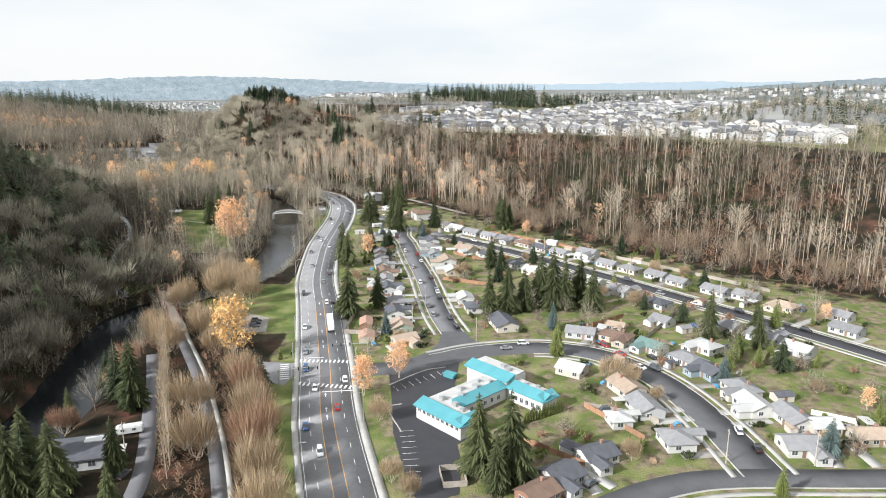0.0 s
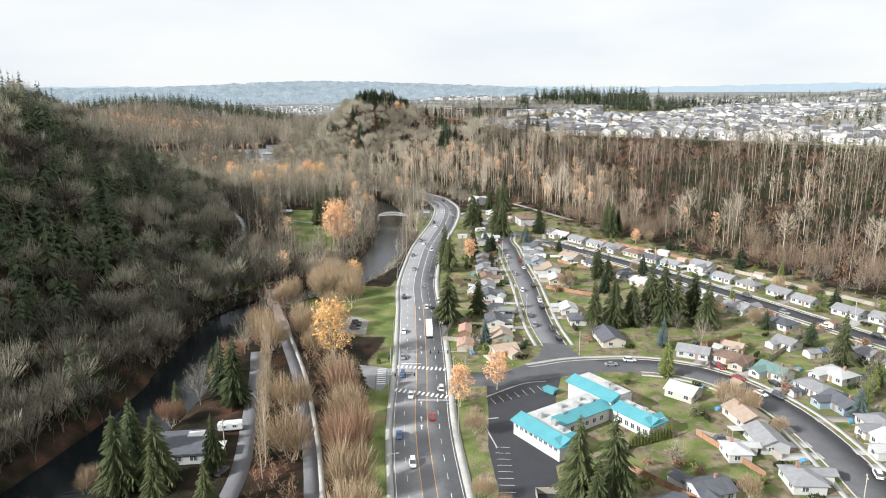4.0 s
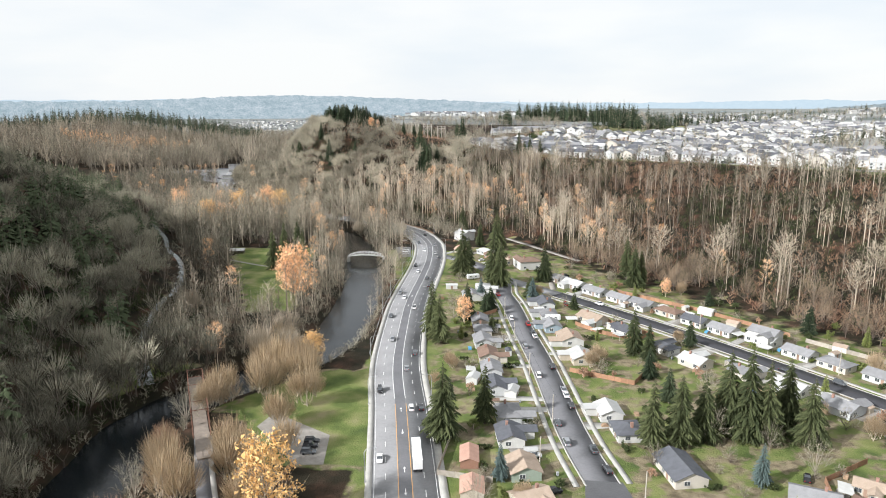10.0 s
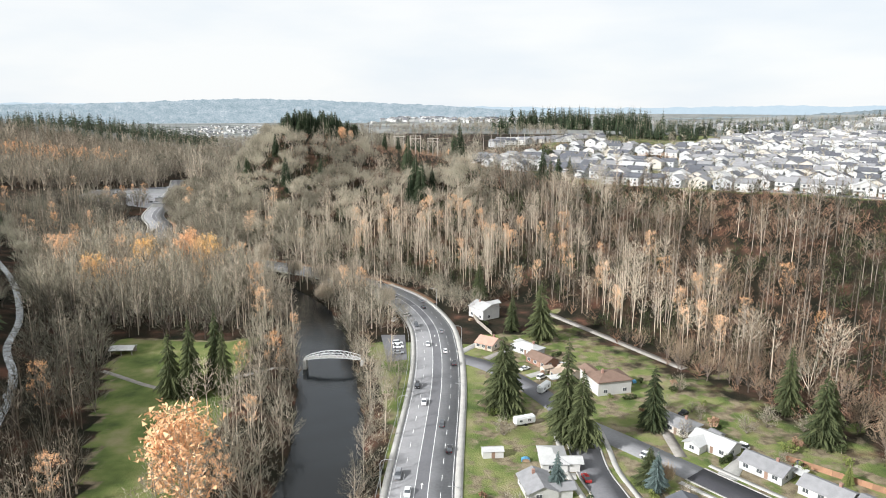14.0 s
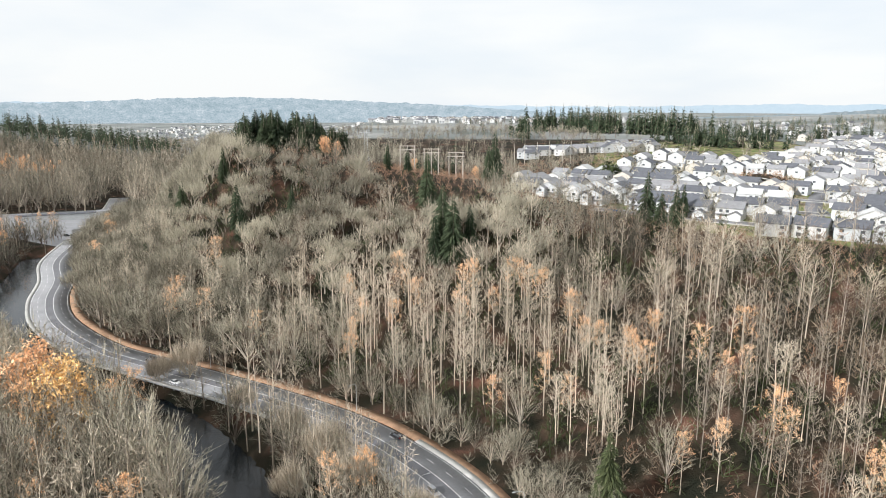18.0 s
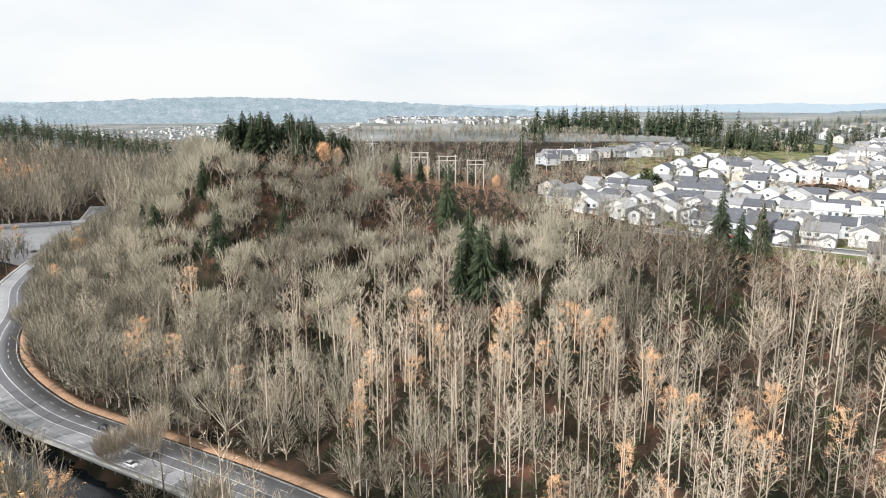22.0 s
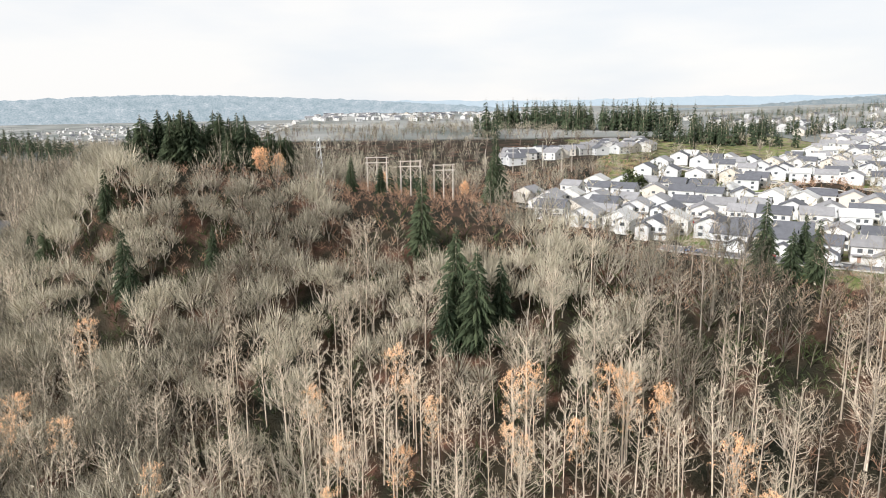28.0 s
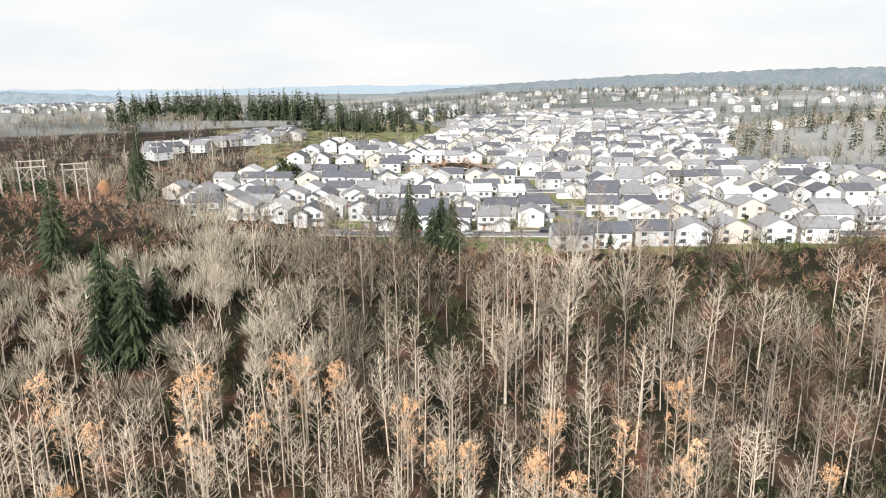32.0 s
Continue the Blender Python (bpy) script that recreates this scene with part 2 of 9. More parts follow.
M_BARK = tree_mat("grey_bark", (0.13, 0.104, 0.078), (0.66, 0.57, 0.45))
M_TWIG = tree_mat("bare_twigs", (0.105, 0.082, 0.058), (0.61, 0.525, 0.41))
M_BARK_MID = tree_mat("grey_brown_bark", (0.10, 0.085, 0.068), (0.46, 0.40, 0.33))
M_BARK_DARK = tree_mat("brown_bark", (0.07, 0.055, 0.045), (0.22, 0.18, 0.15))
M_TWIG_DARK = tree_mat("brown_twigs", (0.05, 0.036, 0.026), (0.37, 0.285, 0.20))
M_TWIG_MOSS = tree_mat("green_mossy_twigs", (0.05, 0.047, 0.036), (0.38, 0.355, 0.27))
M_TWIG_GOLD = tree_mat("golden_brown_twigs", (0.15, 0.105, 0.065), (0.52, 0.40, 0.26))
M_TWIG_GREEN = tree_mat("mossy_twigs", (0.056, 0.05, 0.037), (0.45, 0.41, 0.315))
M_NEEDLE = tree_mat("conifer_needles", (0.016, 0.028, 0.016), (0.07, 0.088, 0.046))
M_NEEDLE_OLIVE = tree_mat("olive_fir_needles", (0.024, 0.035, 0.017), (0.105, 0.118, 0.052))
M_NEEDLE_BLUE = tree_mat("blue_spruce_needles", (0.05, 0.075, 0.07), (0.12, 0.16, 0.15))
M_NEEDLE_LIME = tree_mat("yew_green_needles", (0.06, 0.085, 0.025), (0.20, 0.22, 0.07))
M_LEAF_ORANGE = tree_mat("orange_autumn_leaves", (0.66, 0.35, 0.16), (0.93, 0.60, 0.36))
M_LEAF_GOLD = tree_mat("golden_autumn_leaves", (0.62, 0.35, 0.12), (0.88, 0.60, 0.28))
M_LEAF_RUST = tree_mat("rusty_shrub_leaves", (0.13, 0.07, 0.045), (0.42, 0.27, 0.18))
M_LEAF_GREEN = tree_mat("evergreen_shrub_leaves", (0.016, 0.024, 0.010), (0.068, 0.085, 0.034))


# ---- the lie of the land ----
def catmull(pts, step=4.0):
    """A smooth line through the points, as an array of points about step apart."""
    p = np.array(pts, float)
    p = np.vstack([2 * p[0] - p[1], p, 2 * p[-1] - p[-2]])
    out = []
    for i in range(1, len(p) - 2):
        n = max(2, int(np.linalg.norm(p[i + 1] - p[i]) / step))
        s = np.linspace(0, 1, n, endpoint=False)[:, None]
        a, b, c, d = p[i - 1], p[i], p[i + 1], p[i + 2]
        out.append(0.5 * (2 * b + (c - a) * s + (2 * a - 5 * b + 4 * c - d) * s ** 2 + (3 * b - a - 3 * c + d) * s ** 3))
    out.append(p[-2][None])
    return np.vstack(out)


def near_line(x, y, line):
    """Distance of points from a line, and the side (left of its direction: positive)."""
    if x.size <= 4:
        a, d = line[:-1, None], np.diff(line, axis=0)[:, None]
        e = np.stack([x, y], -1)[None] - a
        s = np.clip((e * d).sum(-1) / (d * d).sum(-1), 0, 1)
        g = e - s[..., None] * d
        r = np.hypot(g[..., 0], g[..., 1])
        k, j = r.argmin(0), np.arange(x.size)
        return r[k, j], np.sign(d[k, 0, 0] * g[k, j, 1] - d[k, 0, 1] * g[k, j, 0])
    best, side = np.full(x.shape, 1e9), np.zeros(x.shape)
    for (ax, ay), (bx, by) in zip(line[:-1], line[1:]):
        dx, dy = bx - ax, by - ay
        s = np.clip(((x - ax) * dx + (y - ay) * dy) / (dx * dx + dy * dy), 0, 1)
        ex, ey = x - ax - s * dx, y - ay - s * dy
        d = np.hypot(ex, ey)
        cross = dx * ey - dy * ex
        side = np.where(d < best - 1e-6, np.sign(cross), side)
        best = np.minimum(best, d)
    return best, side


def smooth(t):
    t = np.clip(t, 0, 1)
    return t * t * (3 - 2 * t)


RIVER = catmull([(-400, 900), (-345, 790), (-290, 722), (-235, 680), (-192, 650), (-150, 598), (-122, 520), (-107, 460), (-102, 415), (-101, 372),
                 (-110, 340), (-128, 314), (-139, 285), (-131, 235), (-124, 190), (-128, 130), (-140, 60), (-150, -150)], 12)
CREEK = catmull([(-420, 720), (-372, 670), (-325, 620), (-280, 562), (-254, 518), (-230, 488), (-206, 440), (-196, 400), (-176, 350), (-150, 310)], 6)
MAIN_ROAD = catmull([(36, -100), (12, 0), (-9, 90), (-24.5, 148), (-35, 190), (-43, 233), (-55.5, 295), (-65, 340), (-71.5, 393), (-74.5, 430), (-76.5, 500),
                     (-80.5, 545), (-87, 577), (-102, 612), (-122, 637), (-143, 655), (-177, 675), (-223, 698), (-256, 716), (-294, 749),
                     (-320, 785), (-341, 826), (-371, 874), (-396, 940), (-420, 1010), (-446, 1080), (-490, 1180)], 5)
FOOT = np.array([(900, -400), (420, 60), (300, 205), (215, 305), (150, 372), (100, 432), (50, 492), (10, 548), (-25, 600), (-62, 622), (-100, 650), (-140, 676), (-185, 700),
                 (-240, 726), (-282, 765), (-306, 810), (-330, 880), (-340, 960), (-350, 1100), (-430, 1500), (-500, 2200)], float)
RIM = np.array([(1150, -250), (640, 200), (420, 400), (280, 540), (180, 640), (115, 676), (63, 691), (34, 708), (13, 722), (-7, 742), (-35, 765), (-75, 775), (-125, 800), (-175, 797), (-225, 812),
                (-256, 860), (-264, 940), (-268, 1100), (-300, 1500), (-360, 2200)], float)
WEST_FOOT = np.array([(-170, -300), (-160, 60), (-146, 150), (-150, 230), (-162, 310), (-192, 400), (-232, 500), (-310, 620), (-450, 790), (-640, 960), (-900, 1050)], float)


def height(x, y):
    """Height of the ground over the valley floor."""
    x, y = np.asarray(x, float), np.asarray(y, float)
    shape = x.shape
    x, y = x.ravel(), y.ravel()
    z = np.zeros(x.shape)
    # the wooded slope up to the plateau with the white houses
    df, sf = near_line(x, y, FOOT)
    dr, sr = near_line(x, y, RIM)
    top = 50 + 25 * np.exp(-(((x + 222) / 75) ** 2 + ((y - 850) / 75) ** 2)) + 7 * np.exp(-(((x + 115) / 50) ** 2 + ((y - 830) / 60) ** 2)) + 14 * smooth((y - 860) / 500) + 10 * np.exp(-(((x - 20) / 60) ** 2 + ((y - 1010) / 60) ** 2)) + 24 * smooth((x - 420) / 700)
    top = top + 7 * np.exp(-(((x - 85) / 22) ** 2 + ((y - 905) / 18) ** 2))
    top = top + 24 * np.exp(-(((x - 430) / 110) ** 2 + ((y - 830) / 120) ** 2))
    t = df / (df + dr + 1e-6)
    up = np.where(sr < 0, 1.0, smooth(t) * 0.55 + np.clip(t, 0, 1) * 0.45)
    z = np.where((sf < 0) | (sr < 0), top * up, z)
    # the western hill
    dw, sw = near_line(x, y, WEST_FOOT)
    hill = 86 * (0.45 * smooth(dw / 140) + 0.55 * np.clip(dw / 140, 0, 1)) * (0.45 + 0.55 * smooth((640 - y) / 220))
    z = np.where(sw > 0, hill, z)
    z = np.where(sw > 0, np.maximum(z, 0), z) + 58 * np.exp(-(((x + 930) / 300) ** 2 + ((y - 1570) / 200) ** 2)) + 60 * np.exp(-(((x + 1150) / 350) ** 2 + ((y - 1100) / 300) ** 2)) * smooth((-620 - x) / 200)
    # low waves on slopes
    wob = 1.6 * np.sin(x / 23 + 1.3 * np.sin(y / 31)) * np.sin(y / 27 + 0.7) * np.clip(z / 25, 0, 1) * (z < 46)
    z = z + wob
    # the river bed and its banks
    dq, _ = near_line(x, y, RIVER)
    bed = -6 + 6 * smooth((dq - 8.5) / 8.5)
    z = np.where(dq < 17, np.minimum(z, bed + np.maximum(z, 0) * smooth((dq - 8.5) / 8.5)), z)
    # the road runs level
    dm, _ = near_line(x, y, MAIN_ROAD[::3])
    z = np.where((dm < 24) & (y < 960) & (z > 0), z * smooth((dm - 11.5) / 12), z)
    # far off, the land settles
    far = np.hypot(x, y - 500)
    z = z * (1 - 0.5 * smooth((far - 1800) / 1800))
    return z.reshape(shape)


# ---- mesh helpers ----
def raw_mesh(name, verts, faces, mats, index=None, tint=None, smooth_shade=False):
    """A mesh from arrays: verts (n, 3) and tris or quads (m, 3 or 4)."""
    me = bpy.data.meshes.new(name)
    verts, faces = np.asarray(verts, np.float32), np.asarray(faces, np.int32)
    k = faces.shape[1]
    me.vertices.add(len(verts))
    me.vertices.foreach_set("co", verts.ravel())
    me.loops.add(faces.size)
    me.loops.foreach_set("vertex_index", faces.ravel())
    me.polygons.add(len(faces))
    me.polygons.foreach_set("loop_start", np.arange(len(faces), dtype=np.int32) * k)
    if index is not None:
        me.polygons.foreach_set("material_index", np.asarray(index, np.int32))
    if smooth_shade:
        me.polygons.foreach_set("use_smooth", np.ones(len(faces), bool))
    for m in mats:
        me.materials.append(m)
    if tint is not None:
        at = me.attributes.new("tint", "FLOAT", "POINT")
        at.data.foreach_set("value", np.asarray(tint, np.float32))
    me.update(calc_edges=True)
    return me


def part(name, bm, material, parent=None, label="", m=None):
    """Links a bmesh as one mesh object under a thing or a part."""
    me = bpy.data.meshes.new(name)
    bm.to_mesh(me)
    bm.free()
    me.materials.append(material)
    ob = new(name, me)
    if parent is not None:
        ob.parent = parent
    if m is not None:
        ob.matrix_basis = m
    if label:
        ob["label"] = label
    return ob


def part_mesh(name, me, parent=None, m=None, label=""):
    ob = new(name, me)
    ob.parent = parent
    if m is not None:
        ob.matrix_basis = m
    if label:
        ob["label"] = label
    return ob


def box(bm, x0, y0, z0, x1, y1, z1, m=None):
    v = [bm.verts.new(((x0, x1)[i & 1], (y0, y1)[i >> 1 & 1], (z0, z1)[i >> 2])) for i in range(8)]
    for f in ((0, 2, 3, 1), (4, 5, 7, 6), (0, 1, 5, 4), (1, 3, 7, 5), (3, 2, 6, 7), (2, 0, 4, 6)):
        bm.faces.new([v[i] for i in f])
    if m is not None:
        bmesh.ops.transform(bm, matrix=m, verts=v)
    return v


def boxes(*sizes):
    bm = bmesh.new()
    for s in sizes:
        box(bm, *s)
    return bm


def prism(bm, outline, z0, z1):
    """An upright prism over an outline (counter-clockwise from above)."""
    lo = [bm.verts.new((x, y, z0)) for x, y in outline]
    hi = [bm.verts.new((x, y, z1)) for x, y in outline]
    n = len(outline)
    bm.faces.new(hi)
    bm.faces.new(lo[::-1])
    for i in range(n):
        bm.faces.new((lo[i], lo[(i + 1) % n], hi[(i + 1) % n], hi[i]))


def tube(bm, pts, radii, sides=8):
    """A round bar along points."""
    rings = []
    for i, p in enumerate(pts):
        p = Vector(p)
        a = Vector(pts[max(0, i - 1)])
        b = Vector(pts[min(len(pts) - 1, i + 1)])
        d = (b - a).normalized()
        u = d.orthogonal().normalized()
        w = d.cross(u)
        r = radii[i] if hasattr(radii, "__len__") else radii
        rings.append([bm.verts.new(p + r * (math.cos(6.2832 * k / sides) * u + math.sin(6.2832 * k / sides) * w)) for k in range(sides)])
    for r0, r1 in zip(rings[:-1], rings[1:]):
        for k in range(sides):
            bm.faces.new((r0[k], r0[(k + 1) % sides], r1[(k + 1) % sides], r1[k]))
    bm.faces.new(rings[0][::-1])
    bm.faces.new(rings[-1])


def thing(name, label, category, x, y, z=None, rz=0.0, group="", scale=1.0, kind=""):
    ob = new(name)
    ob.empty_display_size = 0.5
    ob.matrix_basis = pose(x, y, ground(x, y) if z is None else z, 0, 0, rz)
    ob.scale = (scale,) * 3
    return tagged(ob, label, category, group, kind)


# ---- ground ----
def axis(lo, a, b, hi, fine, grow=1.16):
    mid = list(np.arange(a, b + 0.01, fine))
    left, right = [], []
    s, v = fine, a
    while v > lo:
        s *= grow
        v -= s
        left.append(v)
    s, v = fine, b
    while v < hi:
        s *= grow
        v += s
        right.append(v)
    return np.array(left[::-1] + mid + right)


gx, gy = axis(-7000, -440, 330, 7000, 5.0), axis(-2500, 60, 980, 7200, 5.0)
GX, GY = np.meshgrid(gx, gy)
GZ = height(GX, GY)
nx, ny = len(gx), len(gy)


def on_ground(x, y):
    """Heights on the ground's own sheet."""
    x, y = np.atleast_1d(np.asarray(x, float)), np.atleast_1d(np.asarray(y, float))
    i, j = np.clip(np.searchsorted(gx, x) - 1, 0, nx - 2), np.clip(np.searchsorted(gy, y) - 1, 0, ny - 2)
    u, v = (x - gx[i]) / (gx[i + 1] - gx[i]), (y - gy[j]) / (gy[j + 1] - gy[j])
    return (GZ[j, i] * (1 - u) + GZ[j, i + 1] * u) * (1 - v) + (GZ[j + 1, i] * (1 - u) + GZ[j + 1, i + 1] * u) * v


def ground(x, y):
    return float(on_ground(x, y)[0])


ii = np.arange(nx * ny).reshape(ny, nx)
quads = np.stack([ii[:-1, :-1], ii[:-1, 1:], ii[1:, 1:], ii[1:, :-1]], -1).reshape(-1, 4)
# forest floor where it is 1, lawn where it is 0
fx, fy = GX.ravel(), GY.ravel()
df_, sf_ = near_line(fx, fy, FOOT)
dr_, sr_ = near_line(fx, fy, RIM)
dw_, sw_ = near_line(fx, fy, WEST_FOOT)
dq_, _ = near_line(fx, fy, RIVER)
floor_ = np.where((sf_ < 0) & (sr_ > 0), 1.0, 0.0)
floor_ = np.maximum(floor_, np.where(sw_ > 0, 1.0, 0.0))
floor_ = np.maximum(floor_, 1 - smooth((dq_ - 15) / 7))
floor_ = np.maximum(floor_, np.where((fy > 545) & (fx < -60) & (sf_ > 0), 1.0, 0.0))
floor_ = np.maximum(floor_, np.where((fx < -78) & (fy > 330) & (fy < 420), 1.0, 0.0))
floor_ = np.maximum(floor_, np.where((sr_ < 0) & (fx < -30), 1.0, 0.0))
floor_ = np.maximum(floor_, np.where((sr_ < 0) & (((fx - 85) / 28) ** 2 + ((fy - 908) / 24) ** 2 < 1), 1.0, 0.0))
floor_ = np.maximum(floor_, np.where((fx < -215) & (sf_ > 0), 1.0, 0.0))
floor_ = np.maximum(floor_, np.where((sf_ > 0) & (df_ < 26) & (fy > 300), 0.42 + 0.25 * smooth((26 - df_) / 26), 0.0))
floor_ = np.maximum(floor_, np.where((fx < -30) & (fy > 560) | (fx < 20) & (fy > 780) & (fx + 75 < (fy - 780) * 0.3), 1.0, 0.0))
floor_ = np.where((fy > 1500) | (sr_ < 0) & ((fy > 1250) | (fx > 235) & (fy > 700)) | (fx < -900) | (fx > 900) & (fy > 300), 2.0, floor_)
FIELD = [(-218, 540), (-160, 546), (-150, 505), (-141, 452), (-127, 405), (-150, 398), (-166, 430), (-190, 475)]


def inside(x, y, poly):
    c = False
    for (x0, y0), (x1, y1) in zip(poly, poly[1:] + poly[:1]):
        if (y0 > y) != (y1 > y) and x < (x1 - x0) * (y - y0) / (y1 - y0) + x0:
            c = not c
    return c


in_field = np.array([-230 < a < -120 and 390 < b < 550 and inside(a, b, FIELD) for a, b in zip(fx, fy)])
floor_ = np.where((fx < -112) & (fy > 330) & (fy < 700) & (sw_ < 0), np.where(in_field, 0.0, 1.0), floor_)
trail_d, _ = near_line(fx, fy, np.array([(-40, 100), (-52, 142), (-74, 197), (-104, 257), (-116, 282)], float))
floor_ = np.maximum(floor_, np.where((trail_d < 12) | (fx < -64) & (fy < 262), 0.85, 0.0))
garden = (sf_ > 0) & (fx > -62 + 0.0 * fy) & (fx > -34 - 0.16 * (fy - 200)) & (fy > 120) & (fy < 620) & (near_line(fx, fy, MAIN_ROAD[::3])[0] > 13)
floor_ = np.where(garden, np.maximum(floor_, 0.3), floor_)
floor_ = np.where((sr_ < 0) & (floor_ < 0.3), 0.3, floor_)
floor_ = np.where((sr_ < 0) & (fy > 930) & (fy < 1250) & (fx < 150) & (floor_ < 0.5), 0.46, floor_)
M_GROUND = bpy.data.materials.new("lawn_and_leaf_litter")
M_GROUND.use_nodes = True
gn, gl = M_GROUND.node_tree.nodes, M_GROUND.node_tree.links
gb = gn["Principled BSDF"]
gb.inputs["Roughness"].default_value, gb.inputs["Specular IOR Level"].default_value = 0.95, 0.1
g_at = gn.new("ShaderNodeAttribute")
g_at.attribute_name = "tint"
g_tc = gn.new("ShaderNodeTexCoord")


def g_noise(scale, detail=5.0):
    t = gn.new("ShaderNodeTexNoise")
    t.inputs["Scale"].default_value, t.inputs["Detail"].default_value = scale, detail
    gl.new(g_tc.outputs["Object"], t.inputs["Vector"])
    return t


def g_ramp(src, stops):
    r = gn.new("ShaderNodeValToRGB")
    while len(r.color_ramp.elements) < len(stops):
        r.color_ramp.elements.new(0.5)
    for e, (p, c) in zip(r.color_ramp.elements, stops):
        e.position, e.color = p, (*c, 1)
    gl.new(src, r.inputs["Fac"])
    return r


g_lawn = g_ramp(g_noise(0.09, 12).outputs["Fac"], [(0.33, (0.075, 0.105, 0.035)), (0.46, (0.125, 0.16, 0.05)), (0.58, (0.19, 0.205, 0.08)), (0.7, (0.26, 0.235, 0.13))])
g_soil = g_ramp(g_noise(0.35, 6).outputs["Fac"], [(0.35, (0.13, 0.105, 0.07)), (0.6, (0.25, 0.21, 0.14))])
g_patch = gn.new("ShaderNodeMapRange")
g_patch.inputs["From Min"].default_value, g_patch.inputs["From Max"].default_value = 0.47, 0.56
gl.new(g_noise(0.16, 7).outputs["Fac"], g_patch.inputs["Value"])
g_in = gn.new("ShaderNodeMapRange")
g_in.inputs["From Min"].default_value, g_in.inputs["From Max"].default_value = 0.02, 0.25
gl.new(g_at.outputs["Fac"], g_in.inputs["Value"])
g_both = gn.new("ShaderNodeMath")
g_both.operation = "MULTIPLY"
gl.new(g_patch.outputs[0], g_both.inputs[0])
gl.new(g_in.outputs[0], g_both.inputs[1])
g_yard = gn.new("ShaderNodeMix")
g_yard.data_type = "RGBA"
gl.new(g_both.outputs[0], g_yard.inputs["Factor"])
gl.new(g_lawn.outputs["Color"], g_yard.inputs["A"])
gl.new(g_soil.outputs["Color"], g_yard.inputs["B"])
# Brown leaf litter, its colours darkened to paint the shade between the trees.
g_litter_shade = g_ramp(g_noise(0.09, 10).outputs["Fac"], [(0.34, (0.013, 0.014, 0.009)), (0.5, (0.028, 0.023, 0.015)), (0.61, (0.062, 0.039, 0.027)), (0.71, (0.125, 0.062, 0.042))])
g_edge = gn.new("ShaderNodeMath")
g_edge.operation = "MULTIPLY_ADD"
g_edge.inputs[1].default_value = 0.9
g_en = g_noise(0.12, 6)
gl.new(g_en.outputs["Fac"], g_edge.inputs[0])
gl.new(g_at.outputs["Fac"], g_edge.inputs[2])
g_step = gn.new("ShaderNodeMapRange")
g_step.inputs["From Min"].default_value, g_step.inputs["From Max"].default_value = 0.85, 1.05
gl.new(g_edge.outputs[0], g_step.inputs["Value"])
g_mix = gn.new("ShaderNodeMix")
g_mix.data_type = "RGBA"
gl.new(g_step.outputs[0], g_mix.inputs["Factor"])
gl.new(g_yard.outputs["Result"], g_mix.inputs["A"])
gl.new(g_litter_shade.outputs["Color"], g_mix.inputs["B"])
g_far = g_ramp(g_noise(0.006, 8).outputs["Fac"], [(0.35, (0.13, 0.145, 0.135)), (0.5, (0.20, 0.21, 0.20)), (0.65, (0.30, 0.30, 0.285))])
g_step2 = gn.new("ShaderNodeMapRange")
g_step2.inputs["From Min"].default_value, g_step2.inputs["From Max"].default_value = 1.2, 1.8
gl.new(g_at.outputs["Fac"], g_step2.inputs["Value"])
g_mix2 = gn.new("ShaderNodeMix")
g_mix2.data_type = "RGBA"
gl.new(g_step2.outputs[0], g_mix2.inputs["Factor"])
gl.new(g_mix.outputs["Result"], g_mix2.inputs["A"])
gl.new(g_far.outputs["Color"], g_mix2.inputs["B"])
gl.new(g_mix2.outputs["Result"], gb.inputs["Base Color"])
g_bp = gn.new("ShaderNodeBump")
g_bp.inputs["Strength"].default_value, g_bp.inputs["Distance"].default_value = 0.8, 0.3
gl.new(g_noise(1.6, 6).outputs["Fac"], g_bp.inputs["Height"])
gl.new(g_bp.outputs["Normal"], gb.inputs["Normal"])
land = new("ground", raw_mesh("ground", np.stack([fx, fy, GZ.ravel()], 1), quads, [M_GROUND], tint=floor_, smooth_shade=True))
tagged(land, "uneven ground of lawns and brown leaf litter", "ground", kind="structure")


# ---- roads ----
def offsets(line, off):
    """The line moved sideways (right of its direction: positive)."""
    d = np.gradient(line, axis=0)
    d /= np.linalg.norm(d, axis=1)[:, None]
    return line + np.stack([d[:, 1], -d[:, 0]], 1) * np.asarray(off)[..., None] if np.ndim(off) else line + np.stack([d[:, 1], -d[:, 0]], 1) * off


def strip_mesh(name, line, o0, o1, lift, material, thick=0.0):
    a, b = offsets(line, o0), offsets(line, o1)
    mid = (a + b) / 2
    z = np.maximum(on_ground(mid[:, 0], mid[:, 1]), 0.0 if line is MAIN_ROAD else -9) + lift
    n = len(line)
    top = np.vstack([np.column_stack([a, z]), np.column_stack([b, z])])
    i = np.arange(n - 1)
    q = np.stack([i + n, i + n + 1, i + 1, i], 1)
    if thick:
        low = top - [0, 0, thick]
        top = np.vstack([top, low])
        q = np.vstack([q, np.stack([i, i + 1, i + 1 + 2 * n, i + 2 * n], 1), np.stack([i + n, i + 3 * n, i + 1 + 3 * n, i + 1 + n], 1)])
    return raw_mesh(name, top, q, [material])


def strip(name, line, o0, o1, lift, material, label, category, thick=0.0):
    return tagged(new(name, strip_mesh(name, line, o0, o1, lift, material, thick)), label, category, kind="structure")


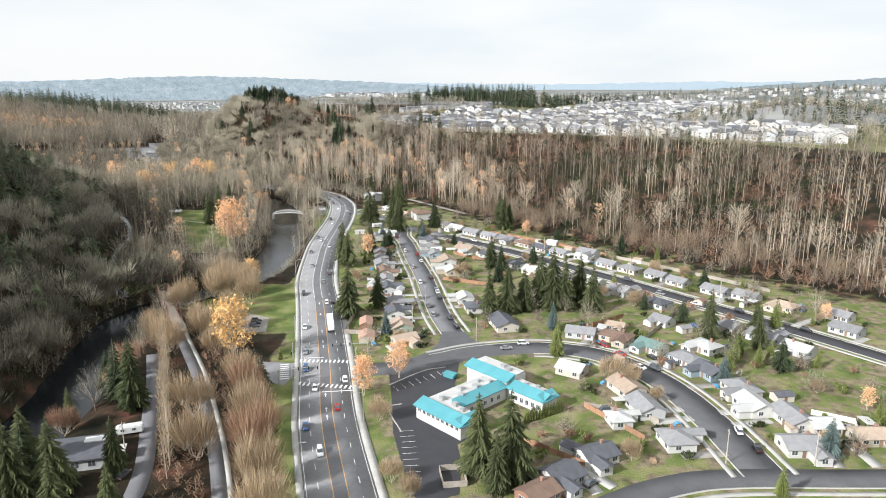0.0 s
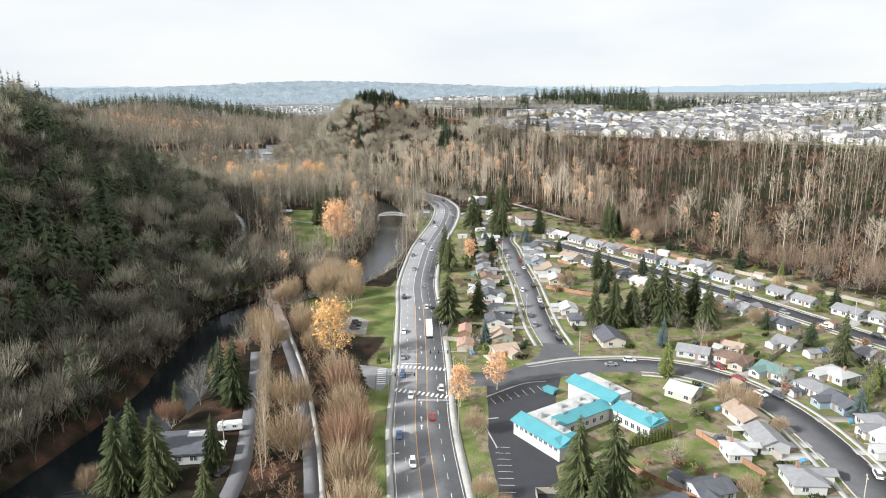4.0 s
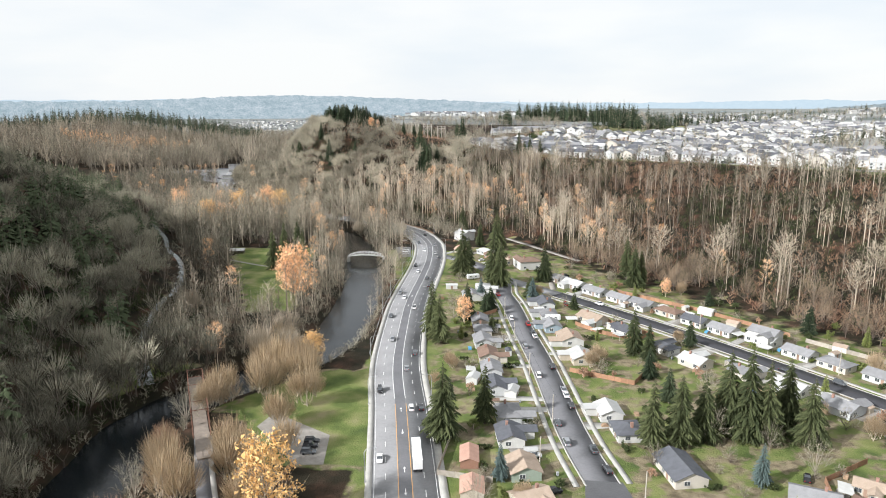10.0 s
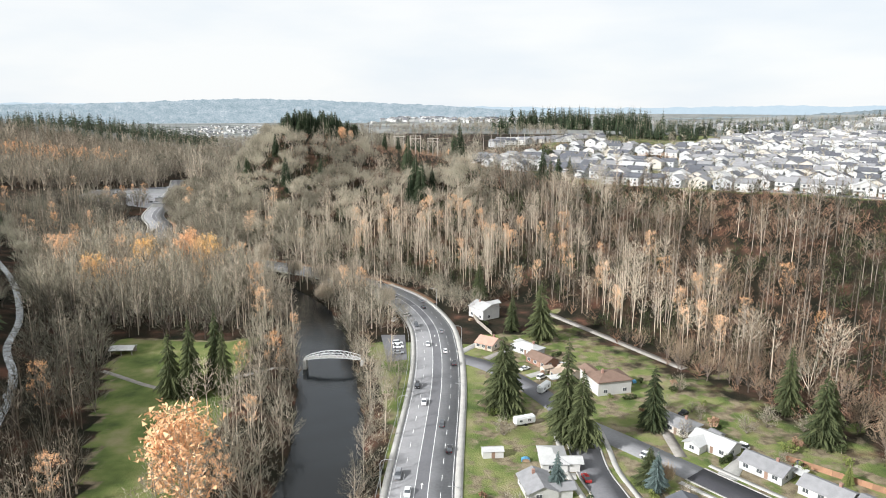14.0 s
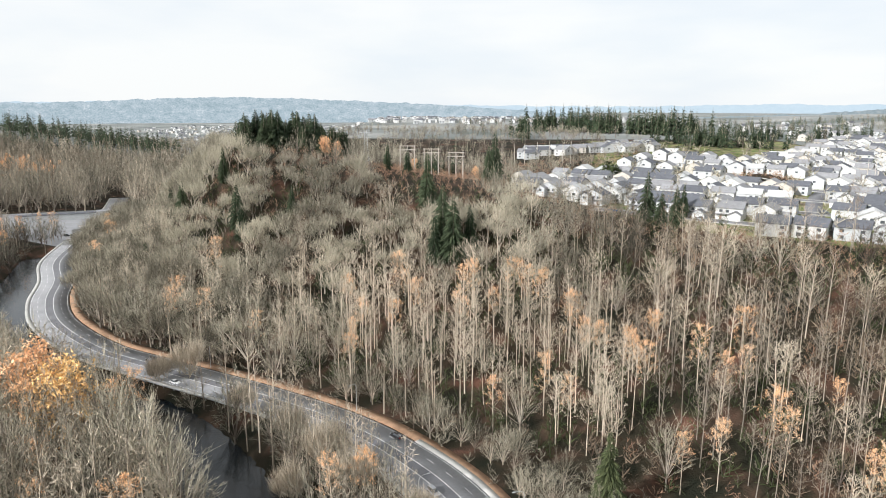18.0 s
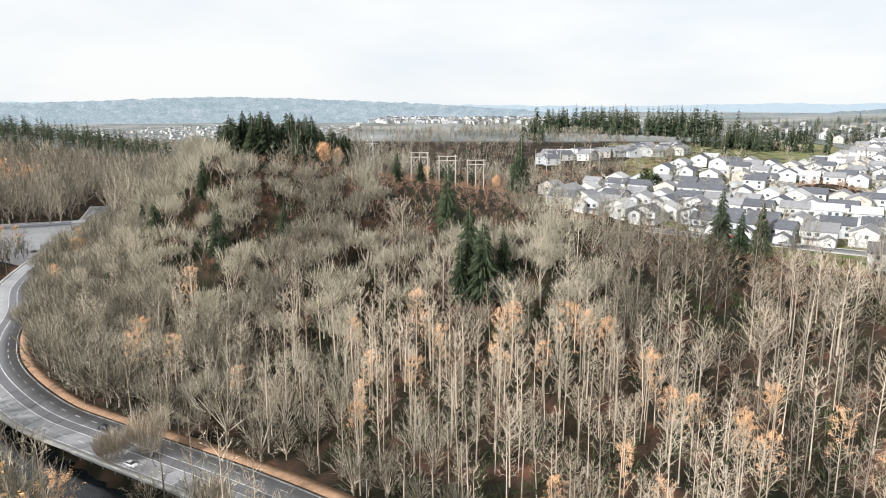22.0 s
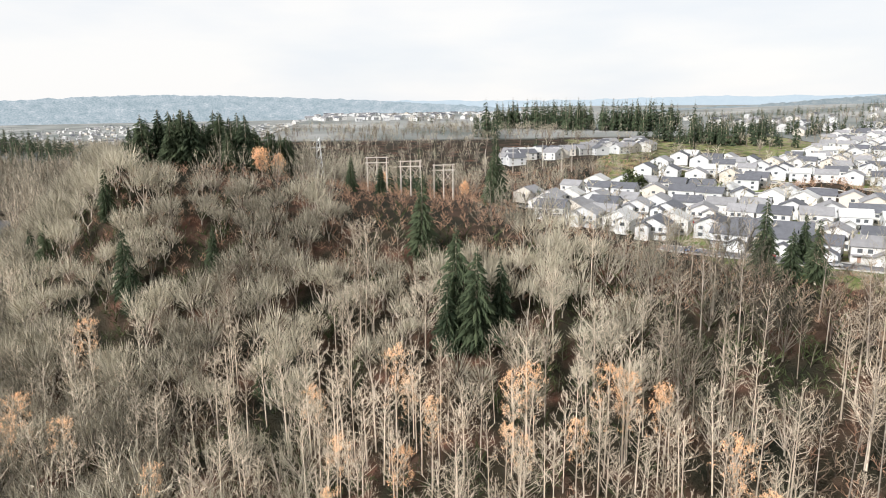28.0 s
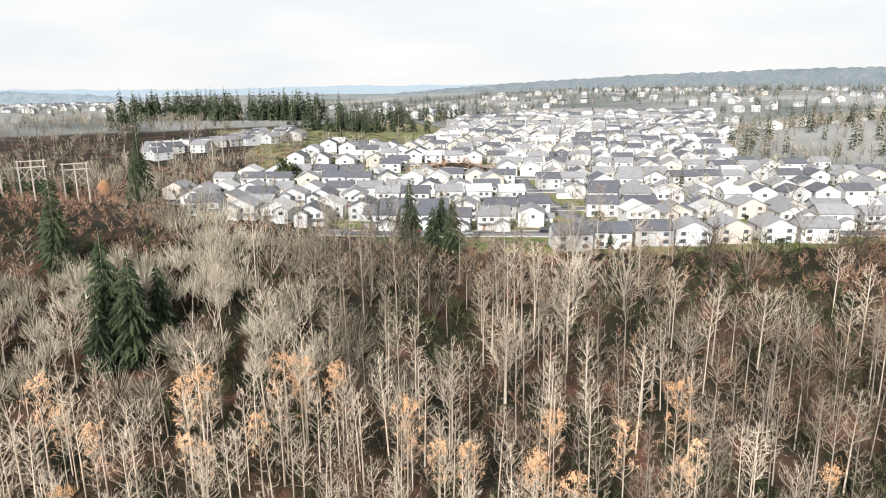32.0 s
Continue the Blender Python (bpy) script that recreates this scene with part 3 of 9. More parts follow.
def marks_mesh(name, line, off, width, dash, gap, lift, material, start=0.0, stop=None):
    """A painted line: dashes along a line, or one long line where gap is 0."""
    seg = np.linalg.norm(np.diff(line, axis=0), axis=1)
    at = np.concatenate([[0], np.cumsum(seg)])
    o = offsets(line, off)
    d = np.gradient(line, axis=0)
    d /= np.linalg.norm(d, axis=1)[:, None]
    verts, faces = [], []
    end = at[-1] if stop is None else stop
    s = start
    step = dash if gap else 4.0
    while s + step < end:
        ends = []
        for q in (s, s + step):
            p = np.array([np.interp(q, at, o[:, 0]), np.interp(q, at, o[:, 1])])
            t = np.array([np.interp(q, at, d[:, 0]), np.interp(q, at, d[:, 1])])
            nrm = np.array([t[1], -t[0]]) * width / 2
            ends.append((p - nrm, p + nrm))
        k = len(verts)
        z = max(ground(*ends[0][0]), 0) + lift if line is not MAIN_ROAD else lift
        verts += [(*ends[0][0], z), (*ends[0][1], z), (*ends[1][1], z), (*ends[1][0], z)]
        faces.append((k, k + 1, k + 2, k + 3))
        s += step + gap
    return raw_mesh(name, verts, faces, [material])


def marks(name, line, off, width, dash, gap, lift, material, parent, start=0.0, stop=None):
    return part_mesh(name, marks_mesh(name, line, off, width, dash, gap, lift, material, start, stop), parent)


main_road = strip("main_road", MAIN_ROAD, -8.8, 8.8, 0.12, M_ASPHALT, "five-lane road of worn grey asphalt", "road", 0.3)
for o in (-5.2, 5.2):
    marks("lane_dashes", MAIN_ROAD, o, 0.16, 3.0, 6.0, 0.15, M_PAINT, main_road)
for o in (-8.2, 8.2):
    marks("edge_line", MAIN_ROAD, o, 0.14, 4, 0, 0.15, M_PAINT, main_road)
for o in (-1.8, 1.8):
    marks("centre_line", MAIN_ROAD, o, 0.2, 4, 0, 0.15, M_PAINT_Y, main_road, 0, 420)
    marks("centre_line", MAIN_ROAD, o, 0.2, 4, 0, 0.15, M_PAINT, main_road, 420)
tagged(strip("turn_lane", MAIN_ROAD, -1.7, 1.7, 0.135, M_ASPHALT_MID, "darker asphalt of the middle turning lane", "road"), kind="structure")
north = slice(int(np.abs(MAIN_ROAD[:, 1] - 604).argmin()), int(np.abs(MAIN_ROAD[:, 1] - 850).argmin()))
strip("verge", MAIN_ROAD[north], 9.4, 13.5, 0.22, M_VERGE, "russet verge of fallen leaves below the slope", "verge", 0.4)
strip("pavement", MAIN_ROAD, -10.6, -8.8, 0.25, M_CONCRETE, "pale concrete pavement along the river side of the road", "pavement", 0.4)
strip("pavement", MAIN_ROAD[:int(np.abs(MAIN_ROAD[:, 1] - 640).argmin())], 8.8, 11.0, 0.25, M_CONCRETE, "pale concrete pavement along the house side of the road", "pavement", 0.4)

SIDE_STREET = catmull([(-34, 226), (-17, 227.5), (0, 235.5), (14, 242.5), (37, 246.5), (57, 240), (70, 224), (77, 206), (81, 182), (83, 158)], 3)
BOTTOM_STREET = catmull([(2, 112), (24, 134), (43, 147), (58, 154), (74, 157), (110, 157), (150, 158), (220, 160)], 4)
MIDDLE_STREET = catmull([(8, 243), (4, 262), (-2, 290), (-10, 346), (-17, 385), (-23.5, 425), (-28, 445), (-29, 462), (-32, 482), (-46, 508), (-60, 524), (-76, 534)], 4)
DARK_STREET = catmull([(0, 446.5), (27, 417), (58, 381), (92, 337), (120, 298), (143, 266), (163, 236), (200, 180), (240, 120)], 4)
DARK_TOP = catmull([(-31, 478), (-14, 461), (0, 446.5)], 3)
streets = [("side_street", SIDE_STREET, 5.6, M_ASPHALT_SIDE, "dark asphalt curved residential street"),
           ("bottom_street", BOTTOM_STREET, 4.2, M_ASPHALT_SIDE, "dark asphalt residential street"),
           ("middle_street", MIDDLE_STREET, 4.4, M_ASPHALT_MID, "straight residential street of patched grey asphalt"),
           ("dark_street", DARK_STREET, 4.4, M_ASPHALT_NEW, "freshly laid black asphalt street"),
           ("dark_street_top", DARK_TOP, 4.6, M_ASPHALT, "pale worn asphalt street by the green island")]
for i, (nm, ln, hw, mt, lb) in enumerate(streets):
    strip(nm, ln, -hw, hw, 0.07 + 0.006 * i, mt, lb, "road", 0.2)
PAVES = [(SIDE_STREET[10:], -1, 5.6), (SIDE_STREET[22:], 1, 5.6), (BOTTOM_STREET, 1, 4.2), (MIDDLE_STREET[4:56], -1, 4.4), (MIDDLE_STREET[4:56], 1, 4.4), (DARK_STREET, -1, 4.4), (DARK_STREET, 1, 4.4)]
for ln, sd, hw in PAVES:
    a, b = sorted((sd * hw, sd * (hw + 0.5)))
    strip("kerb", ln, a, b, 0.19, M_CONCRETE, "pale concrete kerb", "kerb", 0.3)
    a, b = sorted((sd * (hw + 2.0), sd * (hw + 3.6)))
    strip("pavement", ln, a, b, 0.17, M_CONCRETE, "pale concrete pavement between strips of lawn", "pavement", 0.3)

# river
river = strip("river", RIVER, -14, 14, 0, M_WATER, "dark slow river with a rippled surface", "water")
co = np.empty(len(river.data.vertices) * 3, np.float32)
river.data.vertices.foreach_get("co", co)
co[2::3] = -4.0
river.data.vertices.foreach_set("co", co)

strip("creek", CREEK, -2.6, 2.6, 0.12, M_CREEK, "shallow stony creek with white riffles", "water")

# ---- trees ----
class Soup:
    """Loose triangles, gathered."""

    def __init__(self):
        self.v, self.t, self.n = [], [], 0

    def add(self, verts, tris):
        self.v.append(np.asarray(verts, float))
        self.t.append(np.asarray(tris, int) + self.n)
        self.n += len(verts)

    def arrays(self):
        return np.vstack(self.v), np.vstack(self.t)


def limb(soup, a, b, ra, rb, sides=3):
    a, b = np.asarray(a, float), np.asarray(b, float)
    d = b - a
    d /= np.linalg.norm(d) + 1e-9
    u = np.cross(d, (0.3, 0.9, 0.2))
    u /= np.linalg.norm(u) + 1e-9
    w = np.cross(d, u)
    an = np.arange(sides) * 2 * np.pi / sides
    ring = np.cos(an)[:, None] * u + np.sin(an)[:, None] * w
    v = np.vstack([a + ra * ring, b + rb * ring])
    k = np.arange(sides)
    k2 = (k + 1) % sides
    soup.add(v, np.vstack([np.stack([k, k2, k2 + sides], 1), np.stack([k, k2 + sides, k + sides], 1)]))


def blade(soup, a, b, width, rng):
    """A thin twig: one narrow triangle."""
    a, b = np.asarray(a, float), np.asarray(b, float)
    s = rng.normal(size=3)
    s -= s.dot(b - a) * (b - a) / (np.dot(b - a, b - a) + 1e-9)
    s *= width / (np.linalg.norm(s) + 1e-9)
    soup.add([a - s, a + s, b], [(0, 1, 2)])


def way(az, el):
    return np.array([np.cos(az) * np.cos(el), np.sin(az) * np.cos(el), np.sin(el)])


def bare_tree(seed, h=22.0, clear=0.4, rx=2.6, boughs=18, per=6, twigs=1, width=0.045, girth=0.17, dome=False, stems=1, leaves=0.0, leaf=0.3, lean=0.04):
    """A leafless broad-leaved tree: trunk and limbs, and a crown of boughs with fine upright twigs (and leaves)."""
    rng = np.random.default_rng(seed)
    wood, crown, foliage = Soup(), Soup(), Soup()
    z0, hc = clear * h, (1 - clear) * h
    tips = []
    for s in range(stems):
        az = rng.uniform(0, 6.28) + 6.28 * s / stems
        tip = np.array([np.cos(az), np.sin(az), 0]) * (rx * rng.uniform(0.3, 0.6) if stems > 1 else lean * h)
        g = girth * (1 if stems == 1 else 0.65)
        foot = tip * (0.08 if stems > 1 else 0)
        mid = foot + tip * 0.4 + rng.normal(size=3) * (0.015 * h, 0.015 * h, 0) + (0, 0, h * 0.5)
        end = tip + (0, 0, h * (0.8 if dome else 0.94))
        limb(wood, foot + (0, 0, -0.8), mid, g, g * 0.62, 4)
        limb(wood, mid, end, g * 0.62, 0.04, 3)
        tips.append((foot, mid, end))
    for i in range(boughs):
        az = i * 2.39996 + rng.uniform(-0.5, 0.5)
        t = (i + rng.uniform(0, 1)) / boughs
        foot, mid, end = tips[i % stems]
        tt = 0.2 + 0.8 * t if dome else 0.12 + 0.86 * t
        r = rx * math.sqrt(max(0.03, 1 - ((tt - 0.42) / (0.62 if dome else 0.6)) ** 2)) * rng.uniform(0.7, 1.15)
        tip = np.array([np.cos(az) * r, np.sin(az) * r, z0 + tt * hc])
        za = max(z0, tip[2] - r * rng.uniform(0.65, 1.15) - 0.04 * hc)
        f = za / h
        a = foot + (mid - foot) * (f / 0.5) if f < 0.5 else mid + (end - mid) * min(1, (f - 0.5) / (0.3 if dome else 0.44))
        if twigs:
            limb(wood, a, tip, 0.05 + width * 0.3, 0.016, 3)
        else:
            blade(crown, a, tip, width * 1.5, rng)
        way0 = (tip - a) / (np.linalg.norm(tip - a) + 1e-6)
        for k in range(per):
            q = a + (tip - a) * (0.28 + 0.72 * (k + rng.uniform(0, 1)) / per)
            d = way0 * 0.65 + rng.normal(size=3) * 0.55 + (0, 0, 0.4)
            d /= np.linalg.norm(d)
            ln = rx * rng.uniform(0.28, 0.55) + 0.4
            e = q + d * ln
            blade(crown, q, e, width, rng)
            for _ in range(twigs):
                q2 = q + (e - q) * rng.uniform(0.2, 0.7)
                d2 = d * 0.7 + rng.normal(size=3) * 0.5 + (0, 0, 0.35)
                blade(crown, q2, q2 + d2 * ln * rng.uniform(0.5, 0.8), width * 0.75, rng)
            if leaves and rng.uniform() < leaves * (0.35 + 0.9 * t):
                for _ in range(13):
                    c = q + (e - q) * rng.uniform(0.2, 1.1) + rng.normal(size=3) * 0.35
                    foliage.add(c + rng.normal(size=(3, 3)) * leaf, [(0, 1, 2)])
    return [wood.arrays(), crown.arrays()] + ([foliage.arrays()] if foliage.n else [])


def broom(seed, h=15.0, rx=5.5, heads=4, twigs=70, width=0.05, girth=0.2, fork=0.14, stout=True, deep=0.4, stretch=1.3, inner=0.15, leaves=0, leaf=0.2):
    """A leafless maple: stems that part low down, each with a rounded head of fine twigs fanning up and out."""
    rng = np.random.default_rng(seed)
    wood, crown, foliage = Soup(), Soup(), Soup()
    root = np.array([0, 0, -0.8])
    knot = np.array([0, 0, fork * h])
    limb(wood, root, knot, girth * 1.3, girth, 4)
    for k in range(heads):
        az = 6.283 * k / heads + rng.uniform(-0.5, 0.5)
        out = rx * (rng.uniform(0.3, 0.55) if heads > 1 else 0)
        r, top = rx * rng.uniform(0.5, 0.7) if heads > 1 else rx, h * rng.uniform(0.8, 1.0)
        half = min(deep * h, r * stretch)
        c = np.array([np.cos(az) * out, np.sin(az) * out, top - half])
        low = c - (0, 0, half * 0.8)
        limb(wood, knot, low * 0.5 + knot * 0.5 + rng.normal(size=3) * 0.2, girth * 0.62, girth * 0.45, 3)
        limb(wood, low * 0.5 + knot * 0.5, c, girth * 0.45, 0.03, 3)
        for _ in range(5):
            d = rng.normal(size=3)
            d = d / np.linalg.norm(d) * (0.8 * r, 0.8 * r, 0.5 * half) + (0, 0, 0.35 * half)
            (limb(wood, low, c + d, 0.07, 0.02, 3) if stout else blade(wood, low, c + d, width * 1.5, rng))
        d = rng.normal(size=(twigs, 3))
        d /= np.linalg.norm(d, axis=1)[:, None]
        d[:, 2] = np.abs(d[:, 2] + 0.25) - 0.3 * (rng.uniform(size=twigs) < 0.3)
        e = c + d * (r, r, half) * rng.uniform(0.75, 1.1, (twigs, 1))
        q = low + (e - low) * rng.uniform(inner, 0.72, (twigs, 1))
        side = np.cross(e - q, rng.normal(size=(twigs, 3)))
        side *= width * rng.uniform(0.6, 1.3, (twigs, 1)) / (np.linalg.norm(side, axis=1)[:, None] + 1e-9)
        crown.add(np.stack([q - side, q + side, e], 1).reshape(-1, 3), np.arange(3 * twigs).reshape(-1, 3))
        if leaves:
            w = e[rng.integers(0, twigs, leaves)] + rng.normal(size=(leaves, 3)) * 0.35
            foliage.add((w[:, None] + rng.normal(size=(leaves, 3, 3)) * leaf).reshape(-1, 3), np.arange(3 * leaves).reshape(-1, 3))
    return [wood.arrays(), crown.arrays()] + ([foliage.arrays()] if foliage.n else [])


def branchy(seed, h=16.0, rx=5.5, fork=0.15, limbs=9, subs=7, twigs=4, width=0.06, girth=0.22, slim=False, stout=True, leaves=0, leaf=0.16, low=0.38, spray=0.42, first=0.22):
    """A leafless tree that branches three times: limbs from the trunk, boughs from the limbs, twigs from the boughs.
    slim: one straight stem with short rising limbs; otherwise a low fork with limbs that fan out into a round crown."""
    rng = np.random.default_rng(seed)
    wood, crown, foliage = Soup(), Soup(), Soup()
    lean = rng.normal(size=3) * (0.02 * h, 0.02 * h, 0)
    if slim:
        stem = [np.array([0, 0, -0.8]), lean * 0.4 + (0, 0, 0.45 * h), lean + (0, 0, 0.97 * h)]
        limb(wood, stem[0], stem[1], girth, girth * 0.66, 4)
        limb(wood, stem[1], stem[2], girth * 0.66, 0.03, 3)
    else:
        knot = lean * 0.3 + (0, 0, fork * h)
        limb(wood, (0, 0, -0.8), knot, girth * 1.35, girth, 4)
    for i in range(limbs):
        az = i * 2.39996 + rng.uniform(-0.4, 0.4)
        out = np.array([np.cos(az), np.sin(az), 0])
        if slim:
            f = (i + rng.uniform(0, 1)) / limbs
            z = h * (fork + (0.93 - fork) * f)
            t = z / h
            a = stem[0] + (stem[1] - stem[0]) * (t / 0.45) if t < 0.45 else stem[1] + (stem[2] - stem[1]) * ((t - 0.45) / 0.52)
            r = rx * math.sqrt(max(0.05, 1 - ((f - 0.35) / 0.68) ** 2)) * rng.uniform(0.65, 1.2)
            tip = a + out * r + (0, 0, r * rng.uniform(0.8, 1.5))
            tip[2] = min(tip[2], 1.03 * h)
            g = 0.045 + 0.02 * (1 - f)
        else:
            f = math.sqrt((i + 0.5) / limbs)
            a = knot + (0, 0, 0.10 * h * (1 - f) * rng.uniform(0, 1))
            tip = out * rx * f * rng.uniform(0.8, 1.12) + (0, 0, h * (1 - low * f * f) * rng.uniform(0.88, 1.05))
            g = girth * 0.55
        mid = a + (tip - a) * 0.5 + out * np.linalg.norm((tip - a)[:2]) * 0.14 + rng.normal(size=3) * 0.02 * h
        if stout:
            limb(wood, a, mid, g, g * 0.6, 3)
            limb(wood, mid, tip, g * 0.6, 0.02, 3)
        else:
            blade(wood, a, tip, g, rng)
        span = np.linalg.norm(tip - a)
        for k in range(subs):
            t = first + (0.98 - first) * (k + rng.uniform(0, 1)) / subs
            q, d0 = (a + (mid - a) * t * 2, mid - a) if t < 0.5 else (mid + (tip - mid) * (t - 0.5) * 2, tip - mid)
            d0 = d0 / (np.linalg.norm(d0) + 1e-6)
            d = d0 * (1.04 - spray) + rng.normal(size=3) * spray + out * (0.12 if slim else 0.38 * f) + (0, 0, 0.3 if slim else 0.36 - 0.34 * f)
            d /= np.linalg.norm(d)
            ln = span * (0.34 if not slim else 0.5) * (1.25 - 0.7 * t) * rng.uniform(0.7, 1.25)
            e = q + d * ln
            blade(crown, q, e, width, rng)
            for _ in range(twigs):
                q2 = q + (e - q) * rng.uniform(0.15, 0.95)
                d2 = d * (1.1 - spray) + rng.normal(size=3) * (spray + 0.03) + (0, 0, 0.2 if slim else 0.16)
                blade(crown, q2, q2 + d2 * ln * rng.uniform(0.35, 0.65), width * 0.62, rng)
            if leaves and rng.uniform() < leaves * (0.25 + 0.75 * (f if slim else t)):
                for _ in range(26):
                    c = q + (e - q) * rng.uniform(0.2, 1.15) + rng.normal(size=3) * 0.3
                    foliage.add(c + rng.normal(size=(3, 3)) * leaf, [(0, 1, 2)])
    return [wood.arrays(), crown.arrays()] + ([foliage.arrays()] if foliage.n else [])


def conifer(seed, h=20.0, radius=3.6, tiers=17, clear=0.06, droop=0.35, ragged=0.25, thin=1.0, sprays=True):
    """A fir: trunk, and tiers of drooping boughs with side sprays."""
    rng = np.random.default_rng(seed)
    wood, boughs = Soup(), Soup()
    limb(wood, (0, 0, -0.5), (0, 0, h * 0.55), 0.028 * h * 0.55, 0.016 * h * 0.5, 6)
    limb(wood, (0, 0, h * 0.55), (0, 0, h), 0.016 * h * 0.5, 0.02, 4)
    for i in range(tiers):
        f = i / (tiers - 1)
        z = h * (clear + (0.985 - clear) * f ** 0.95)
        r = radius * ((1 - f) ** 0.8) * (0.55 + 0.45 * min(1, f * 6)) + 0.18
        n = max(5, int((6 + 7 * (1 - f)) * thin))
        ph = rng.uniform(0, 6.28)
        for k in range(n):
            az = ph + 6.283 * k / n + rng.uniform(-0.25, 0.25)
            rr = r * rng.uniform(1 - ragged * 1.6, 1 + ragged * 0.6)
            zb = z + rng.uniform(-0.5, 0.5) * h / tiers
            d, s = np.array([np.cos(az), np.sin(az), 0]), np.array([-np.sin(az), np.cos(az), 0])
            root = np.array([0, 0, zb])
            mid = root + d * rr * 0.55 + np.array([0, 0, -droop * rr * 0.22 + 0.12 * rr])
            tip = root + d * rr + np.array([0, 0, -droop * rr])
            w = (rr * rng.uniform(0.15, 0.22) + 0.08) * (0.4 if sprays else 1.25)
            fall = np.array([0, 0, -0.16 * rr - 0.1])
            boughs.add([root, mid, tip, mid + s * w + fall, mid - s * w + fall], [(0, 3, 1), (3, 2, 1), (0, 1, 4), (1, 2, 4)])
            for sg in ((-1, 1) if sprays else ()):
                for u in (0.22, 0.38, 0.54, 0.7, 0.86):
                    b0 = root + (tip - root) * u
                    e = b0 + d * rr * 0.2 + s * sg * rr * rng.uniform(0.26, 0.48) * (1.25 - u) + np.array([0, 0, -0.14 * rr - rng.uniform(0, 0.4)])
                    boughs.add([b0 - d * rr * 0.07, b0 + d * rr * 0.09, e], [(0, 1, 2)])
    return [wood.arrays(), boughs.arrays()]


def leafy(seed, rx, ry, rz, clumps=16, per=26, leaf=0.22, base=0.0):
    """A bush: a short stem and clumps of small leaves with gaps between."""
    rng = np.random.default_rng(seed)
    wood, leaves = Soup(), Soup()
    limb(wood, (0, 0, -0.3), (0, 0, rz * 1.2), 0.09, 0.03, 4)
    for _ in range(clumps):
        d = rng.normal(size=3)
        d /= np.linalg.norm(d)
        c = np.array([d[0] * rx, d[1] * ry, d[2] * rz]) * rng.uniform(0.45, 0.85) + [0, 0, rz + base]
        r = min(rx, ry, rz) * rng.uniform(0.3, 0.5)
        p = rng.normal(size=(per, 3))
        p *= (r * rng.uniform(0.5, 1.0, size=(per, 1))) / np.linalg.norm(p, axis=1)[:, None]
        for q in p:
            leaves.add(c + q + rng.normal(size=(3, 3)) * leaf, [(0, 1, 2)])
    return [wood.arrays(), leaves.arrays()]


ALDERS = [branchy(10 + i, 23 + 1.5 * (i % 4), 2.5 + 0.5 * (i % 3), 0.34 + 0.07 * (i % 3), 24, 4, 3, 0.05, 0.2, slim=True) for i in range(6)]
MAPLES = [branchy(30 + i, 14.5 + 1.5 * (i % 3), 5.8 + 0.6 * (i % 3), 0.07 + 0.04 * (i % 3), 17, 8, 6, 0.048, 0.2, stout=False, spray=0.31, first=0.34, low=0.58) for i in range(6)]
ALDERS_FAR = [branchy(50 + i, 22 + i, 2.9, 0.34, 16, 3, 2, 0.09, 0.24, slim=True, stout=False) for i in range(4)]
MAPLES_FAR = [branchy(60 + i, 14 + i, 5.6, 0.1, 12, 5, 4, 0.085, 0.24, stout=False, spray=0.31, first=0.34, low=0.6) for i in range(4)]
MAPLES_ROUND = [branchy(200 + i, 14 + 1.5 * (i % 3), 6.2, 0.1, 15, 6, 5, 0.066, 0.22, stout=False, spray=0.31, first=0.34, low=0.66) for i in range(5)]
MAPLES_DOME = [broom(240 + i, 13 + 1.5 * (i % 3), 6.0, 3, 120, 0.062, 0.22, 0.1, False, 0.42, 0.95, 0.34) for i in range(5)]
WOODS_FAR = [branchy(65 + i, 14 + i, 5.4, 0.2, 7, 3, 1, 0.24, 0.3, stout=False) for i in range(3)]
SCRUB = [bare_tree(70 + i, 3.8 + 0.8 * i, 0.02, 2.4, 8, 5, 0, 0.09, 0.06, True, stems=2) for i in range(4)]
LEAFY_ALDERS = [branchy(80 + i, 22 + i, 2.9, 0.36, 22, 4, 2, 0.05, 0.2, slim=True, leaves=1.0, leaf=0.1) for i in range(4)]
FIRS = [conifer(90 + i, 20, 3.2 + 0.5 * (i % 3), 34, 0.03 + 0.05 * (i % 2), 0.45, 0.5, 1.1) for i in range(5)]
FIRS_FAR = [conifer(100 + i, 20, 3.6 + 0.5 * i, 14, 0.06, 0.45, 0.5, thin=0.75, sprays=False) for i in range(4)]
FIRS_SMALL = [conifer(110 + i, 20, 4.2 + 0.5 * i, 8, 0.08, thin=0.6, sprays=False) for i in range(3)]


def tree_meshes(kind, variants, mats, names):
    """For each variant, one mesh for each of its pieces."""
    out = []
    for i, v in enumerate(variants):
        rng = np.random.default_rng(1000 + i)
        row = []
        tn = rng.uniform(0.1, 0.6) if kind != "alder" else rng.uniform(0.35, 0.75)
        tn = rng.uniform(0.0, 0.35) if kind == "grey_alder" else tn
        for (vv, tt), m, nm in zip(v, mats, names):
            row.append((nm, raw_mesh(kind + "_" + nm, vv, tt, [m], tint=np.full(len(vv), tn))))
        out.append(row)
    return out


def plant(kind, row, label, category, x, y, scale=1.0, rz=0.0, group="", z=None, tall=1.0):
    ob = thing(kind, label, category, x, y, z, rz, group)
    ob.scale = (scale, scale, scale * tall)
    for nm, me in row:
        part_mesh(nm, me, ob)
    return ob


